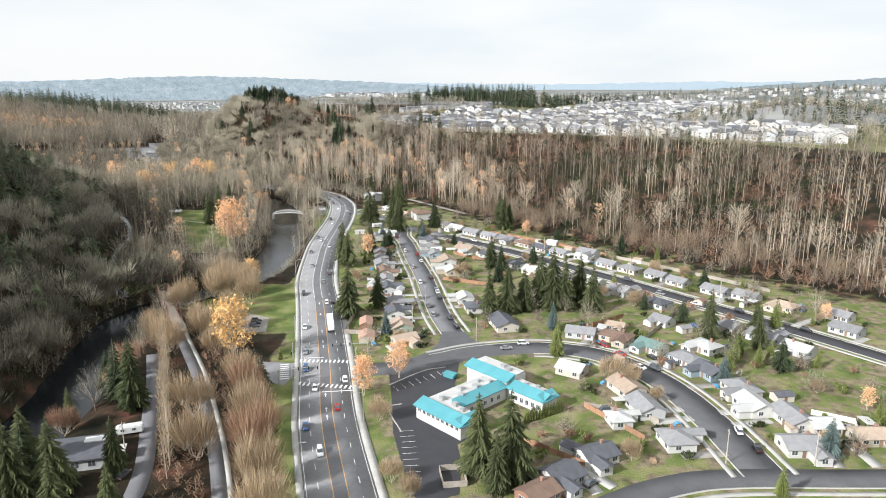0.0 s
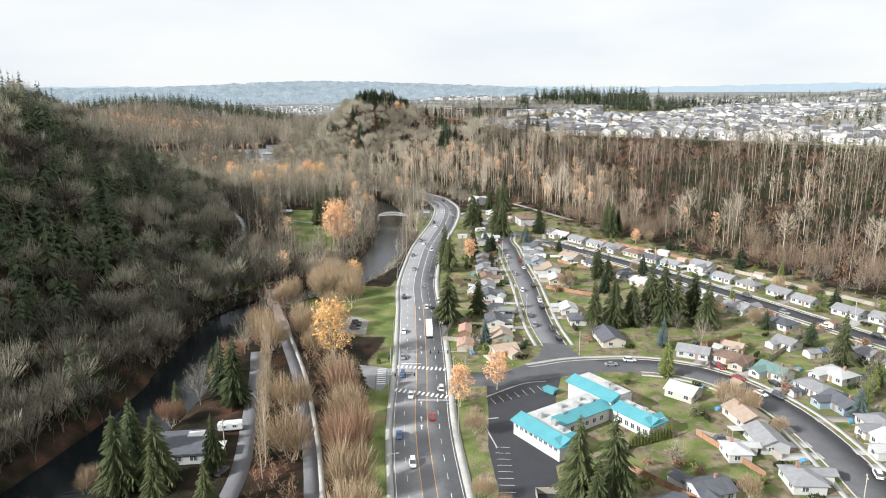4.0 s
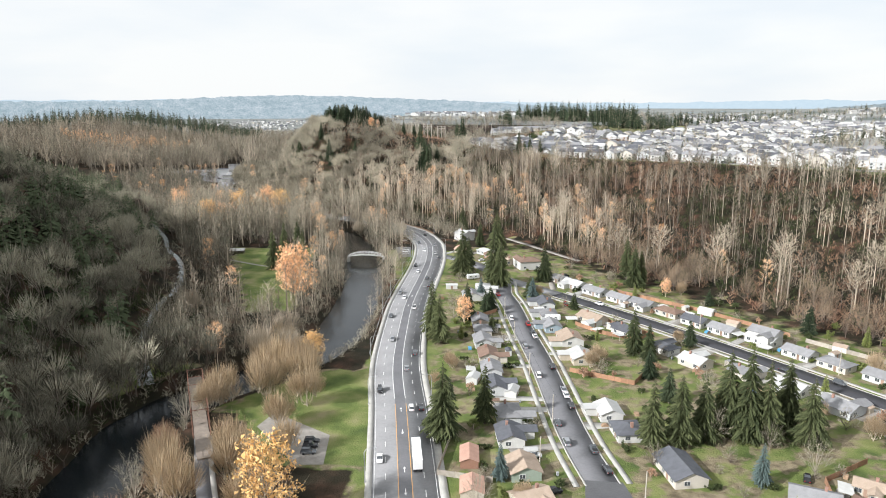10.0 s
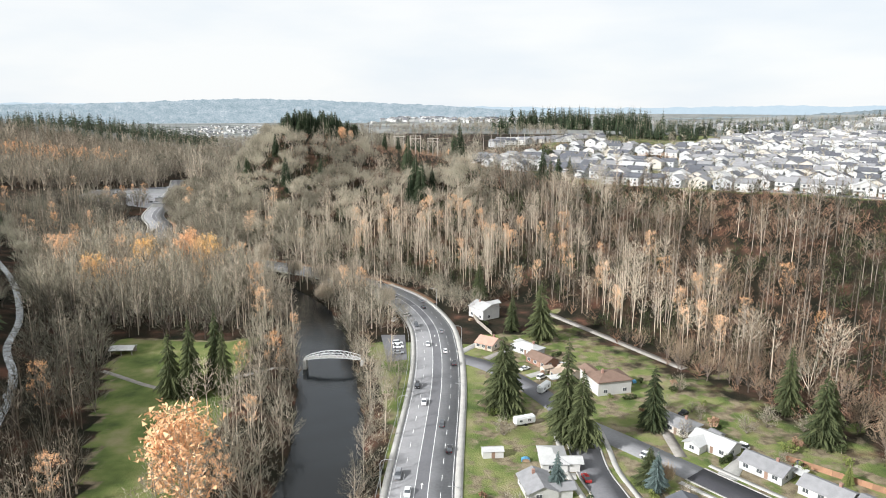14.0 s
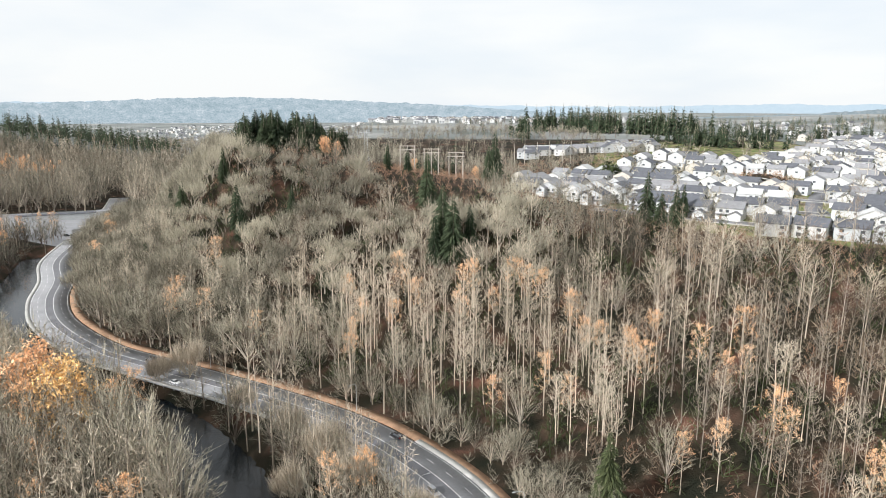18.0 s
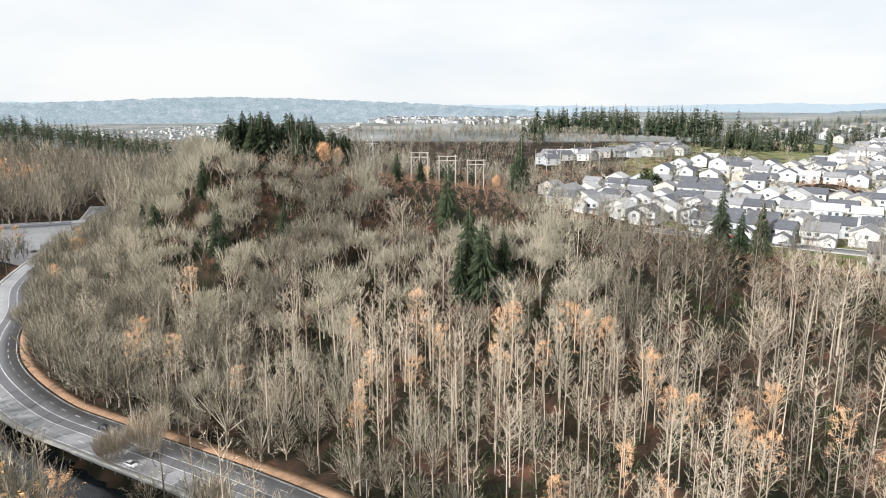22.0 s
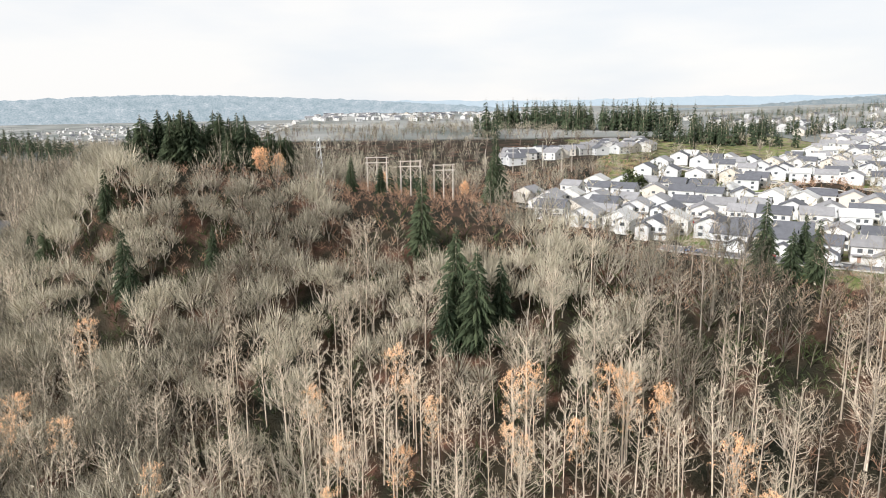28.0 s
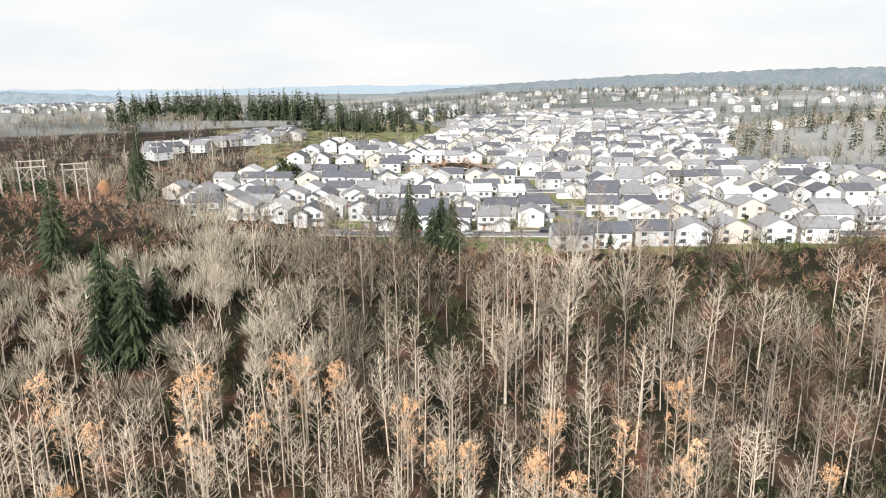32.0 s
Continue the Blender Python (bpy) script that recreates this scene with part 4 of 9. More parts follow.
def woods(name, variants, spots, scales, mats, label, seed, tints, z=None):
    """Many trees joined into one mesh of kind stuff."""
    rng = np.random.default_rng(seed)
    spots = np.asarray(spots, float)
    if not len(spots):
        return None
    zz = on_ground(spots[:, 0], spots[:, 1]) if z is None else np.full(len(spots), z)
    pick = rng.integers(0, len(variants), len(spots))
    turn = rng.uniform(0, 6.283, len(spots))
    V, T, I, C = [], [], [], []
    base = 0
    for k, var in enumerate(variants):
        idx = np.nonzero(pick == k)[0]
        if not len(idx):
            continue
        for mi, (vv, tt) in enumerate(var):
            c, s = np.cos(turn[idx])[:, None], np.sin(turn[idx])[:, None]
            sc = scales[idx][:, None]
            wide = sc * rng.uniform(0.85, 1.2, (len(idx), 1))
            X = (vv[None, :, 0] * c - vv[None, :, 1] * s) * wide + spots[idx, 0][:, None]
            Y = (vv[None, :, 0] * s + vv[None, :, 1] * c) * wide + spots[idx, 1][:, None]
            Z = vv[None, :, 2] * sc + zz[idx][:, None]
            V.append(np.stack([X, Y, Z], -1).reshape(-1, 3))
            T.append((tt[None] + (np.arange(len(idx)) * len(vv))[:, None, None] + base).reshape(-1, 3))
            I.append(np.full(len(idx) * len(tt), mi))
            C.append(np.repeat(tints[idx], len(vv)))
            base += len(idx) * len(vv)
    ob = new(name, raw_mesh(name, np.vstack(V), np.vstack(T), mats, np.concatenate(I), np.concatenate(C)))
    return tagged(ob, label, "woods", kind="stuff")


def scatter(x0, x1, y0, y1, gap, seed):
    rng = np.random.default_rng(seed)
    X, Y = np.meshgrid(np.arange(x0, x1, gap), np.arange(y0, y1, gap))
    p = np.stack([X.ravel(), Y.ravel()], 1)
    return p + rng.uniform(-0.48, 0.48, p.shape) * gap, rng


def facts(p):
    """For spots: distances from the foot of the slope, its rim, the western foot, the river and the road, with sides."""
    x, y = p[:, 0], p[:, 1]
    return near_line(x, y, FOOT), near_line(x, y, RIM), near_line(x, y, WEST_FOOT), np.minimum(near_line(x, y, RIVER)[0], near_line(x, y, CREEK)[0] + 7), near_line(x, y, MAIN_ROAD)[0]


def patches(p, size, seed):
    """A slow random field between about 0 and 1."""
    return np.array([0.5 + 0.5 * noise.noise((x / size + seed, y / size, seed * 0.37)) for x, y in p])


# the wooded slope
p, rng = scatter(-345, 420, 200, 900, 6.0, 1)
(df, sf), (dr, sr), (dw, sw), dq, dm = facts(p)
on = (sf < 0) & (sr > 0) & (df > 4) & (dq > 12) & (dm > 14)
low = df / (df + dr)
clearing = (np.abs(p[:, 0] + 118) < 26) & (dr < 22) | (p[:, 0] > -5) & (p[:, 0] < 140) & (dr < 44) & (rng.uniform(size=len(p)) < 0.72)
on &= ~clearing
for hx_, hy_ in ((-122, 779), (-113, 750), (-108, 742), (-116, 741), (-100, 745), (-24, 754), (-14, 744), (-214, 775), (-257, 812), (-262, 777), (-230, 803), (-188, 779)):
    on &= np.hypot(p[:, 0] - hx_, p[:, 1] - hy_ + 7) > 8.5
thin = patches(p, 38, 3)
on &= (thin > 0.3) & ((p[:, 0] < -110) | (rng.uniform(size=len(p)) < 0.86 - 0.24 * smooth((p[:, 0] - 10) / 60)))
on &= (p[:, 0] < 40) | (rng.uniform(size=len(p)) < 0.72)
p, low, u = p[on], low[on], rng.uniform(size=on.sum())
side = p[:, 0] < -60
maple = np.where(side, (u < np.where(p[:, 0] < -150, 0.62, 0.06) + 0.85 * smooth((low - 0.36) / 0.35)), u < 0.08 + 0.5 * smooth((low - 0.5) / 0.4))
near = (p[:, 1] > 560) & (p[:, 0] < 110) | (p[:, 1] > 470) & (p[:, 0] < 40)
own = (p[:, 0] > -175) & (p[:, 0] < 5) & (p[:, 1] > 600) & (p[:, 1] < 695) & (rng.uniform(size=len(p)) < 0.9)
orange = ~maple & (rng.uniform(size=len(p)) < 0.02 + 0.16 * ((patches(p, 40, 17) > 0.58) & (p[:, 0] < 70)) + 0.07 * ((p[:, 0] > -80) & (p[:, 0] < 70) & (low < 0.3))) & (low < 0.4)
# Alders low on the slope get a paler tint, painting the sunlight on them.
tint = np.clip(1.5 * (patches(p, 34, 9) - 0.5) + 0.36 + rng.uniform(-0.22, 0.22, len(p)) - 0.12 * maple + 0.48 * (~maple & (p[:, 0] < 0) & (low < 0.45)) + 0.12 * (low < 0.1) - 0.42 * smooth((p[:, 0] + 10) / 90) + 0.4 * (rng.uniform(size=len(p)) < 0.05), -0.2, 0.95)
keep = ~maple | (rng.uniform(size=len(p)) < 0.86)
p, low, u, maple, near, own, orange, tint = p[keep], low[keep], u[keep], maple[keep], near[keep], own[keep], orange[keep], tint[keep]
size = rng.uniform(0.72, 1.12, len(p)) + 0.14 * maple
brown = (p[:, 0] + rng.normal(size=len(p)) * 30 > -14) & (tint < 0.5) & (p[:, 0] < 120 + rng.normal(size=len(p)) * 25)
tint = tint + 0.12 * (p[:, 0] > 110)
tint = tint + 0.15 * brown + 0.14 * (maple & (p[:, 0] < -40)) - 0.1 * (maple & (p[:, 0] >= -40)) - 0.15 * (~maple & (p[:, 0] < -118))
own &= ~brown
k = ~maple & brown & ~orange & near
woods("alder_woods", ALDERS, p[k], size[k], [M_BARK_MID, M_TWIG_DARK], "leafless brown alder woods below the houses", 10, tint[k])
k = ~maple & brown & ~orange & ~near
woods("alder_woods", ALDERS_FAR, p[k], size[k], [M_BARK_MID, M_TWIG_DARK], "leafless brown alder woods along the slope", 11, tint[k])
k = ~maple & near & ~own & ~orange & ~brown
woods("alder_woods", ALDERS, p[k], size[k], [M_BARK, M_TWIG], "leafless pale alder woods on the valley slope", 5, tint[k])
k = ~maple & ~near & ~orange & ~brown
woods("alder_woods", ALDERS_FAR, p[k], size[k], [M_BARK, M_TWIG], "leafless grey alder woods along the slope", 6, tint[k])
k = maple & brown & near
woods("maple_woods", MAPLES, p[k], size[k] * 0.9, [M_BARK_DARK, M_TWIG_DARK], "leafless brown maples below the houses", 14, tint[k])
dome = (p[:, 0] < -70) & (low > 0.34)
k = maple & near & ~own & ~brown & dome
woods("maple_woods", MAPLES_DOME, p[k], size[k] * 1.1, [M_BARK_MID, M_TWIG_GREEN], "leafless round-crowned maples on the hillside", 4, tint[k] + 0.08)
k = maple & near & ~own & ~brown & ~dome
woods("maple_woods", MAPLES, p[k], size[k], [M_BARK_MID, M_TWIG_GREEN], "leafless spreading maples on the hillside", 7, tint[k])
k = maple & ~near
woods("maple_woods", MAPLES_FAR, p[k], size[k], [M_BARK, M_TWIG_GREEN], "leafless brown maple woods along the slope", 8, tint[k])
k = orange & ~own
woods("autumn_alders", LEAFY_ALDERS, p[k], size[k], [M_BARK, M_TWIG, M_LEAF_ORANGE], "alders with the last orange leaves", 9, tint[k])
alder_rows = tree_meshes("alder", ALDERS, [M_BARK, M_TWIG], ["trunk", "crown"])
dull_rows = tree_meshes("grey_alder", ALDERS, [M_BARK_MID, M_TWIG], ["trunk", "crown"])
maple_rows = tree_meshes("maple", MAPLES, [M_BARK_MID, M_TWIG_GREEN], ["trunk", "crown"])
leafy_rows = tree_meshes("autumn_alder", LEAFY_ALDERS, [M_BARK, M_TWIG, M_LEAF_ORANGE], ["trunk", "crown", "leaves"])
for i in np.nonzero(own)[0][:300]:
    a = dict(scale=float(size[i]), rz=float(u[i] * 3600 % 360), group="trees on the slope")
    if orange[i]:
        plant("autumn_alder", leafy_rows[i % 4], "slim alder with a few orange leaves", "tree", *p[i], **a)
    elif maple[i]:
        plant("maple_tree", maple_rows[i % 5], "leafless many-stemmed maple on the hillside", "tree", *p[i], **a)
    else:
        plant("alder_tree", (dull_rows if p[i, 0] > -48 and i % 6 else alder_rows)[i % 6], "tall leafless alder with pale bark", "tree", *p[i], **a)

for i, (x, y) in enumerate(((-150, 722), (-121, 708), (-98, 706), (-84, 699), (-91, 695), (-79, 701), (-74, 694), (-66, 677), (-57, 667), (-76, 654), (-43, 660), (-18, 650), (-62, 671), (-30, 652), (-50, 655))):
    plant("autumn_alder", leafy_rows[i % 4], "slim alder with a crown of peach-orange leaves", "tree", x, y, 0.9 + 0.05 * (i % 4), 67 * i, "trees on the slope")
PALE = [branchy(320 + i, 25, 6.2, 0.3, 30, 6, 4, 0.07, 0.3, slim=True) for i in range(2)]
pale_rows = tree_meshes("alder", PALE, [M_BARK, M_TWIG], ["trunk", "crown"])
for i, (x, y, sc) in enumerate(((-13, 690, 1.0), (-34, 687, 0.85), (-139, 772, 0.8), (-122, 742, 0.9), (22, 660, 0.8), (-60, 640, 0.7), (-172, 700, 0.75), (42, 528, 0.85), (62, 506, 0.95), (88, 480, 0.9), (112, 452, 1.0), (136, 424, 0.9), (170, 388, 1.05), (198, 352, 0.95), (228, 320, 1.0), (122, 474, 0.85), (154, 446, 0.9), (98, 504, 0.8), (250, 300, 0.95))):
    plant("cottonwood_tree", pale_rows[i % 2], "large pale cottonwood standing over the other trees", "tree", x, y, sc, 80 * i, "trees on the slope")

# undergrowth on the slope and below the rim
p, rng = scatter(-330, 250, 400, 860, 5.4, 2)
(df, sf), (dr, sr), (dw, sw), dq, dm = facts(p)
on = (sf < 0) & (sr > 0) & (dq > 12) & (dm > 13)
p = p[on]
ivy = patches(p, 30, 23) + rng.uniform(-0.15, 0.15, len(p)) > 0.5
red = ~ivy & (p[:, 0] + rng.normal(size=len(p)) * 45 > -10)
dry = ~ivy & ~red
woods("undergrowth", SCRUB, p[dry], rng.uniform(0.7, 1.5, dry.sum()), [M_BARK_DARK, M_TWIG_DARK], "brown leafless undergrowth under the trees", 12, rng.uniform(-0.15, 0.3, dry.sum()))
woods("undergrowth", SCRUB, p[red], rng.uniform(0.6, 1.2, red.sum()), [M_BARK_DARK, M_LEAF_RUST], "red-brown brambles under the trees", 18, rng.uniform(-0.15, 0.35, red.sum()))
woods("evergreen_undergrowth", SCRUB, p[ivy], rng.uniform(0.7, 1.6, ivy.sum()), [M_BARK_DARK, M_LEAF_GREEN], "dark green ivy and holly under the trees", 13, rng.uniform(0, 0.5, ivy.sum()))

# brown thickets between the gardens and the slope
p, rng = scatter(-10, 420, 120, 560, 5.6, 61)
df, sf = near_line(p[:, 0], p[:, 1], FOOT)
on = (df < np.where(sf > 0, 11, 26)) & (patches(p, 26, 33) > 0.36) & (near_line(p[:, 0], p[:, 1], DARK_STREET)[0] > 26)
p, u = p[on], rng.uniform(size=on.sum())
k = u < 0.55
woods("thicket", MAPLES, p[k], rng.uniform(0.5, 0.95, k.sum()), [M_BARK_DARK, M_TWIG_DARK], "brown leafless thickets behind the gardens", 62, rng.uniform(0.0, 0.7, k.sum()))
k = ~k
woods("thicket", SCRUB, p[k], rng.uniform(0.8, 1.5, k.sum()), [M_BARK_DARK, M_LEAF_RUST], "russet brambles behind the gardens", 63, rng.uniform(-0.1, 0.4, k.sum()))

# trees and brush between the foot of the slope and the road
p, rng = scatter(-330, 40, 520, 860, 5.5, 15)
(df, sf), (dr, sr), (dw, sw), dq, (dm, sm) = near_line(p[:, 0], p[:, 1], FOOT), near_line(p[:, 0], p[:, 1], RIM), (0, 0), 0, near_line(p[:, 0], p[:, 1], MAIN_ROAD)
on = (sm < 0) & (dm > 13) & ((sf > 0) & (df < 34) | (sf < 0) & (dm < 15)) & (p[:, 0] < -70 + 0.3 * (p[:, 1] - 560))
p, dm = p[on], dm[on]
u = rng.uniform(size=len(p))
k = (u < 0.5) & (dm > 15)
woods("roadside_maples", MAPLES, p[k], rng.uniform(0.5, 0.85, k.sum()), [M_BARK, M_TWIG_GREEN], "leafless maples beside the valley road", 16, rng.uniform(0, 0.55, k.sum()))
k = ~k
woods("roadside_brush", SCRUB, p[k], rng.uniform(0.5, 1.1, k.sum()), [M_BARK_DARK, M_TWIG_GREEN], "brown brush beside the valley road", 17, rng.uniform(0, 0.5, k.sum()))

p, rng = scatter(-400, -190, 660, 1040, 6.4, 19)
dm, sm = near_line(p[:, 0], p[:, 1], MAIN_ROAD)
df, sf = near_line(p[:, 0], p[:, 1], FOOT)
on = (sm < 0) & (dm > 11.5) & ((dm < 40) | (sf > 0) | (df < 30)) & (dm < 90)
p = p[on]
woods("roadside_maples", MAPLES_DOME, p, rng.uniform(0.85, 1.3, len(p)) + 0.35 * (p[:, 1] > 750) * (dm[on] > 14), [M_BARK_MID, M_TWIG_GREEN], "dense leafless maples beside the valley road", 20, rng.uniform(-0.15, 0.5, len(p)))

# the western hill
p, rng = scatter(-500, -132, 60, 900, 7.8, 21)
(df, sf), (dr, sr), (dw, sw), dq, dm = facts(p)
on = ((sw > 0) | (dw < 16) & (p[:, 0] < -136) & (p[:, 1] < 340)) & (dq > 12.5) & (dm > 14)
p, u = p[on], rng.uniform(size=on.sum())
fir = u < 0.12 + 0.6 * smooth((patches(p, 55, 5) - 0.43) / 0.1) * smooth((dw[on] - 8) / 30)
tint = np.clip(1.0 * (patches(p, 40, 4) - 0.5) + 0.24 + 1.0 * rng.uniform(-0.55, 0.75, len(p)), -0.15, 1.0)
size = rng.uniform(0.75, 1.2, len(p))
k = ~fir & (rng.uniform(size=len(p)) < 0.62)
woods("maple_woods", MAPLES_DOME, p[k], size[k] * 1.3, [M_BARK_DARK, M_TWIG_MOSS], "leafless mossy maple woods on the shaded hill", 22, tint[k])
# The tint of the firs is raised to paint in the haze over the hill.
woods("fir_woods", FIRS_FAR, p[fir], size[fir] * 1.15, [M_BARK_DARK, M_NEEDLE], "fir woods on the shaded hill, tinted paler for haze", 23, tint[fir] * 0.5 + 0.5)

p, rng = scatter(-240, -132, 90, 420, 5.0, 26)
dw, sw = near_line(p[:, 0], p[:, 1], WEST_FOOT)
on = ((sw > 0) & (dw < 60) | (sw < 0) & (dw < 20)) & (near_line(p[:, 0], p[:, 1], RIVER)[0] > 11.5)
p = p[on]
woods("evergreen_undergrowth", SCRUB, p, rng.uniform(0.6, 1.5, len(p)), [M_BARK_DARK, M_LEAF_GREEN], "dark ivy and holly under the shaded trees", 27, rng.uniform(0, 0.4, len(p)))

# trees that lean over the water below the hill, tinted dark to paint its shade
p, rng = scatter(-195, -112, 40, 335, 6.6, 28)
dq, sq = near_line(p[:, 0], p[:, 1], RIVER)
on = (sq < 0) & (dq > 10) & (dq < 26)
p = p[on]
woods("bank_maples", MAPLES_DOME, p, rng.uniform(1.0, 1.45, len(p)), [M_BARK_DARK, M_TWIG_MOSS], "leafless maples leaning over the river, tinted dark for shade", 29, rng.uniform(-0.15, 0.4, len(p)))

# the woods in the river bend and along the water
p, rng = scatter(-520, -60, 300, 960, 7.2, 31)
(df, sf), (dr, sr), (dw, sw), dq, dm = facts(p)
flat = (sw < 0) & (sf > 0) & (dq > 11) & (dm > 13)
field = np.array([inside(a, b, FIELD) for a, b in p])
belt = (dq < 24) & (p[:, 1] > 330)
on = flat & (((p[:, 1] > 545) & (p[:, 0] < -128)) | (belt & (p[:, 0] < RIVER[:, 0].max()) & (p[:, 0] < -112)) | (p[:, 0] < -112) & (p[:, 1] > 335)) & ~field
p, u = p[on], rng.uniform(size=on.sum())
tint = np.clip(1.3 * (patches(p, 34, 14) - 0.5) + 0.12 + rng.uniform(-0.2, 0.2, len(p)), -0.15, 0.55)
size = rng.uniform(0.75, 1.15, len(p))
k = u < 0.28
woods("river_woods", ALDERS_FAR, p[k], size[k], [M_BARK, M_TWIG], "leafless trees in the bend of the river", 32, tint[k])
# Maples near the western hill take darker bark and twigs to paint its shade.
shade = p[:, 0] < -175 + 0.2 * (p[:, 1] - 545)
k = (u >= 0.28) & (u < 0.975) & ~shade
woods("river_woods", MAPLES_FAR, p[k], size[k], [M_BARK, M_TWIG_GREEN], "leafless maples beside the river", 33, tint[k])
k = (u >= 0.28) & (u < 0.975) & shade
woods("river_woods", MAPLES_FAR, p[k], size[k] * 1.15, [M_BARK_DARK, M_TWIG_MOSS], "leafless maples darkened for the shade of the hill", 35, tint[k])
k = u >= 0.975
woods("autumn_alders", LEAFY_ALDERS, p[k], size[k], [M_BARK, M_TWIG, M_LEAF_ORANGE], "trees with orange leaves in the river woods", 34, tint[k])

# tall trees in the bend, on both banks
p, rng = scatter(-300, -104, 560, 760, 7.0, 51)
(df, sf), (dr, sr), (dw, sw), dq, dm = facts(p)
on = (sf > 0) & (dq > 11) & (dm > 13) & (sw < 0) & np.array([not inside(a, b, FIELD) for a, b in p])
p, u = p[on], rng.uniform(size=on.sum())
k = u < 0.5
bend = 1 + 0.75 * ((p[:, 0] < -165) & (dq[on] > 15))
woods("river_woods", MAPLES_ROUND, p[k], rng.uniform(0.9, 1.2, k.sum()) * bend[k], [M_BARK_MID, M_TWIG_GREEN], "dense leafless trees along the river bend", 52, rng.uniform(0.0, 0.7, k.sum()))
k = (u >= 0.5) & (u < 0.95)
woods("river_woods", ALDERS_FAR, p[k], rng.uniform(0.85, 1.1, k.sum()) * (0.6 + 0.4 * bend[k]), [M_BARK, M_TWIG], "tall leafless alders along the river bend", 53, rng.uniform(0.0, 0.6, k.sum()))
k = (u >= 0.95) & (p[:, 1] < 650)
woods("autumn_alders", LEAFY_ALDERS, p[k], rng.uniform(0.85, 1.05, k.sum()) * (0.6 + 0.4 * bend[k]), [M_BARK, M_TWIG, M_LEAF_ORANGE], "tall trees with orange tops along the river bend", 54, rng.uniform(0.0, 0.6, k.sum()))

# the flats beyond the hill
p, rng = scatter(-1500, -330, 960, 2300, 19, 41)
(df, sf), (dr, sr), (dw, sw), dq, dm = facts(p)
lot = (p[:, 0] > -520) & (p[:, 1] < 1075)
on = (sf > 0) & (sw < 0) & ~lot & (dm > 20) & ((p[:, 1] > 1420) | (p[:, 0] < -900)) & ((((p[:, 0] + 930) / 330) ** 2 + ((p[:, 1] - 1560) / 200) ** 2) > 1)
q, rng2 = scatter(-900, -330, 1050, 1420, 13, 44)
q = q[(near_line(q[:, 0], q[:, 1], FOOT)[1] > 0) & (near_line(q[:, 0], q[:, 1], MAIN_ROAD)[0] > 16) & (near_line(q[:, 0], q[:, 1], WEST_FOOT)[1] < 0) & ((q[:, 1] > 1070 + 0.1 * (q[:, 0] + 500)) | (q[:, 0] < -530))]
pale = rng2.uniform(size=len(q)) < 0.35
tall = rng2.uniform(2.0, 2.9, len(q))
woods("far_woods", MAPLES_FAR, q[pale], tall[pale], [M_BARK, M_TWIG], "tall pale leafless woods behind the yard", 45, rng2.uniform(-0.1, 0.5, pale.sum()))
woods("far_woods", MAPLES_FAR, q[~pale], tall[~pale] * 0.95, [M_BARK_MID, M_TWIG_GREEN], "tall brown leafless woods behind the yard", 46, rng2.uniform(-0.15, 0.45, (~pale).sum()))
q, rng2 = scatter(-1250, -560, 1330, 1800, 17, 47)
q = q[(((q[:, 0] + 930) / 330) ** 2 + ((q[:, 1] - 1560) / 200) ** 2 < 1) & (rng2.uniform(size=len(q)) < 0.85)]
woods("fir_ridge", FIRS_SMALL, q, rng2.uniform(1.2, 1.9, len(q)), [M_BARK_DARK, M_NEEDLE], "dark fir woods on the low ridge across the valley", 48, rng2.uniform(0, 0.5, len(q)))
q, rng2 = scatter(-860, -590, 1190, 1330, 15, 49)
q = q[((q[:, 0] + 725) / 120) ** 2 + ((q[:, 1] - 1260) / 60) ** 2 < 1]
woods("golden_woods", [branchy(310 + i, 17, 5.5, 0.12, 8, 5, 1, 0.1, 0.24, stout=False, leaves=1.0, leaf=0.5) for i in range(2)], q, rng2.uniform(1.2, 1.7, len(q)), [M_BARK_MID, M_TWIG_GOLD, M_LEAF_ORANGE], "golden autumn woods across the valley", 50, rng2.uniform(0, 0.5, len(q)))
p = p[on]
gold = patches(p, 120, 19) + rng.uniform(-0.1, 0.1, len(p)) > 0.66
woods("far_woods", WOODS_FAR, p[~gold], rng.uniform(1.0, 1.6, (~gold).sum()), [M_BARK_MID, M_TWIG_GREEN], "distant leafless woods on the valley flats", 42, rng.uniform(-0.1, 0.35, (~gold).sum()))
woods("far_woods", WOODS_FAR, p[gold], rng.uniform(1.0, 1.6, gold.sum()), [M_BARK_DARK, M_TWIG_GOLD], "distant golden-brown woods on the valley flats", 43, rng.uniform(-0.1, 0.6, gold.sum()))

# ---- house materials ----
WALLS = [mat("white_siding", (0.58, 0.575, 0.55), 0.7, (0.48, 0.475, 0.455), 0.4, vary=0.06), mat("cream_siding", (0.54, 0.50, 0.44), 0.75, (0.46, 0.425, 0.37), 0.4, vary=0.08),
         mat("grey_siding", (0.50, 0.51, 0.51), 0.75, (0.42, 0.43, 0.43), 0.4, vary=0.08), mat("beige_siding", (0.50, 0.44, 0.36), 0.75, (0.42, 0.37, 0.30), 0.4, vary=0.08),
         mat("blue_grey_siding", (0.30, 0.37, 0.42), 0.75, (0.25, 0.31, 0.35), 0.4, vary=0.08), mat("red_brown_siding", (0.30, 0.17, 0.12), 0.8, (0.24, 0.13, 0.09), 0.4, vary=0.08),
         mat("sage_siding", (0.36, 0.42, 0.35), 0.75, (0.30, 0.35, 0.29), 0.4, vary=0.08)]
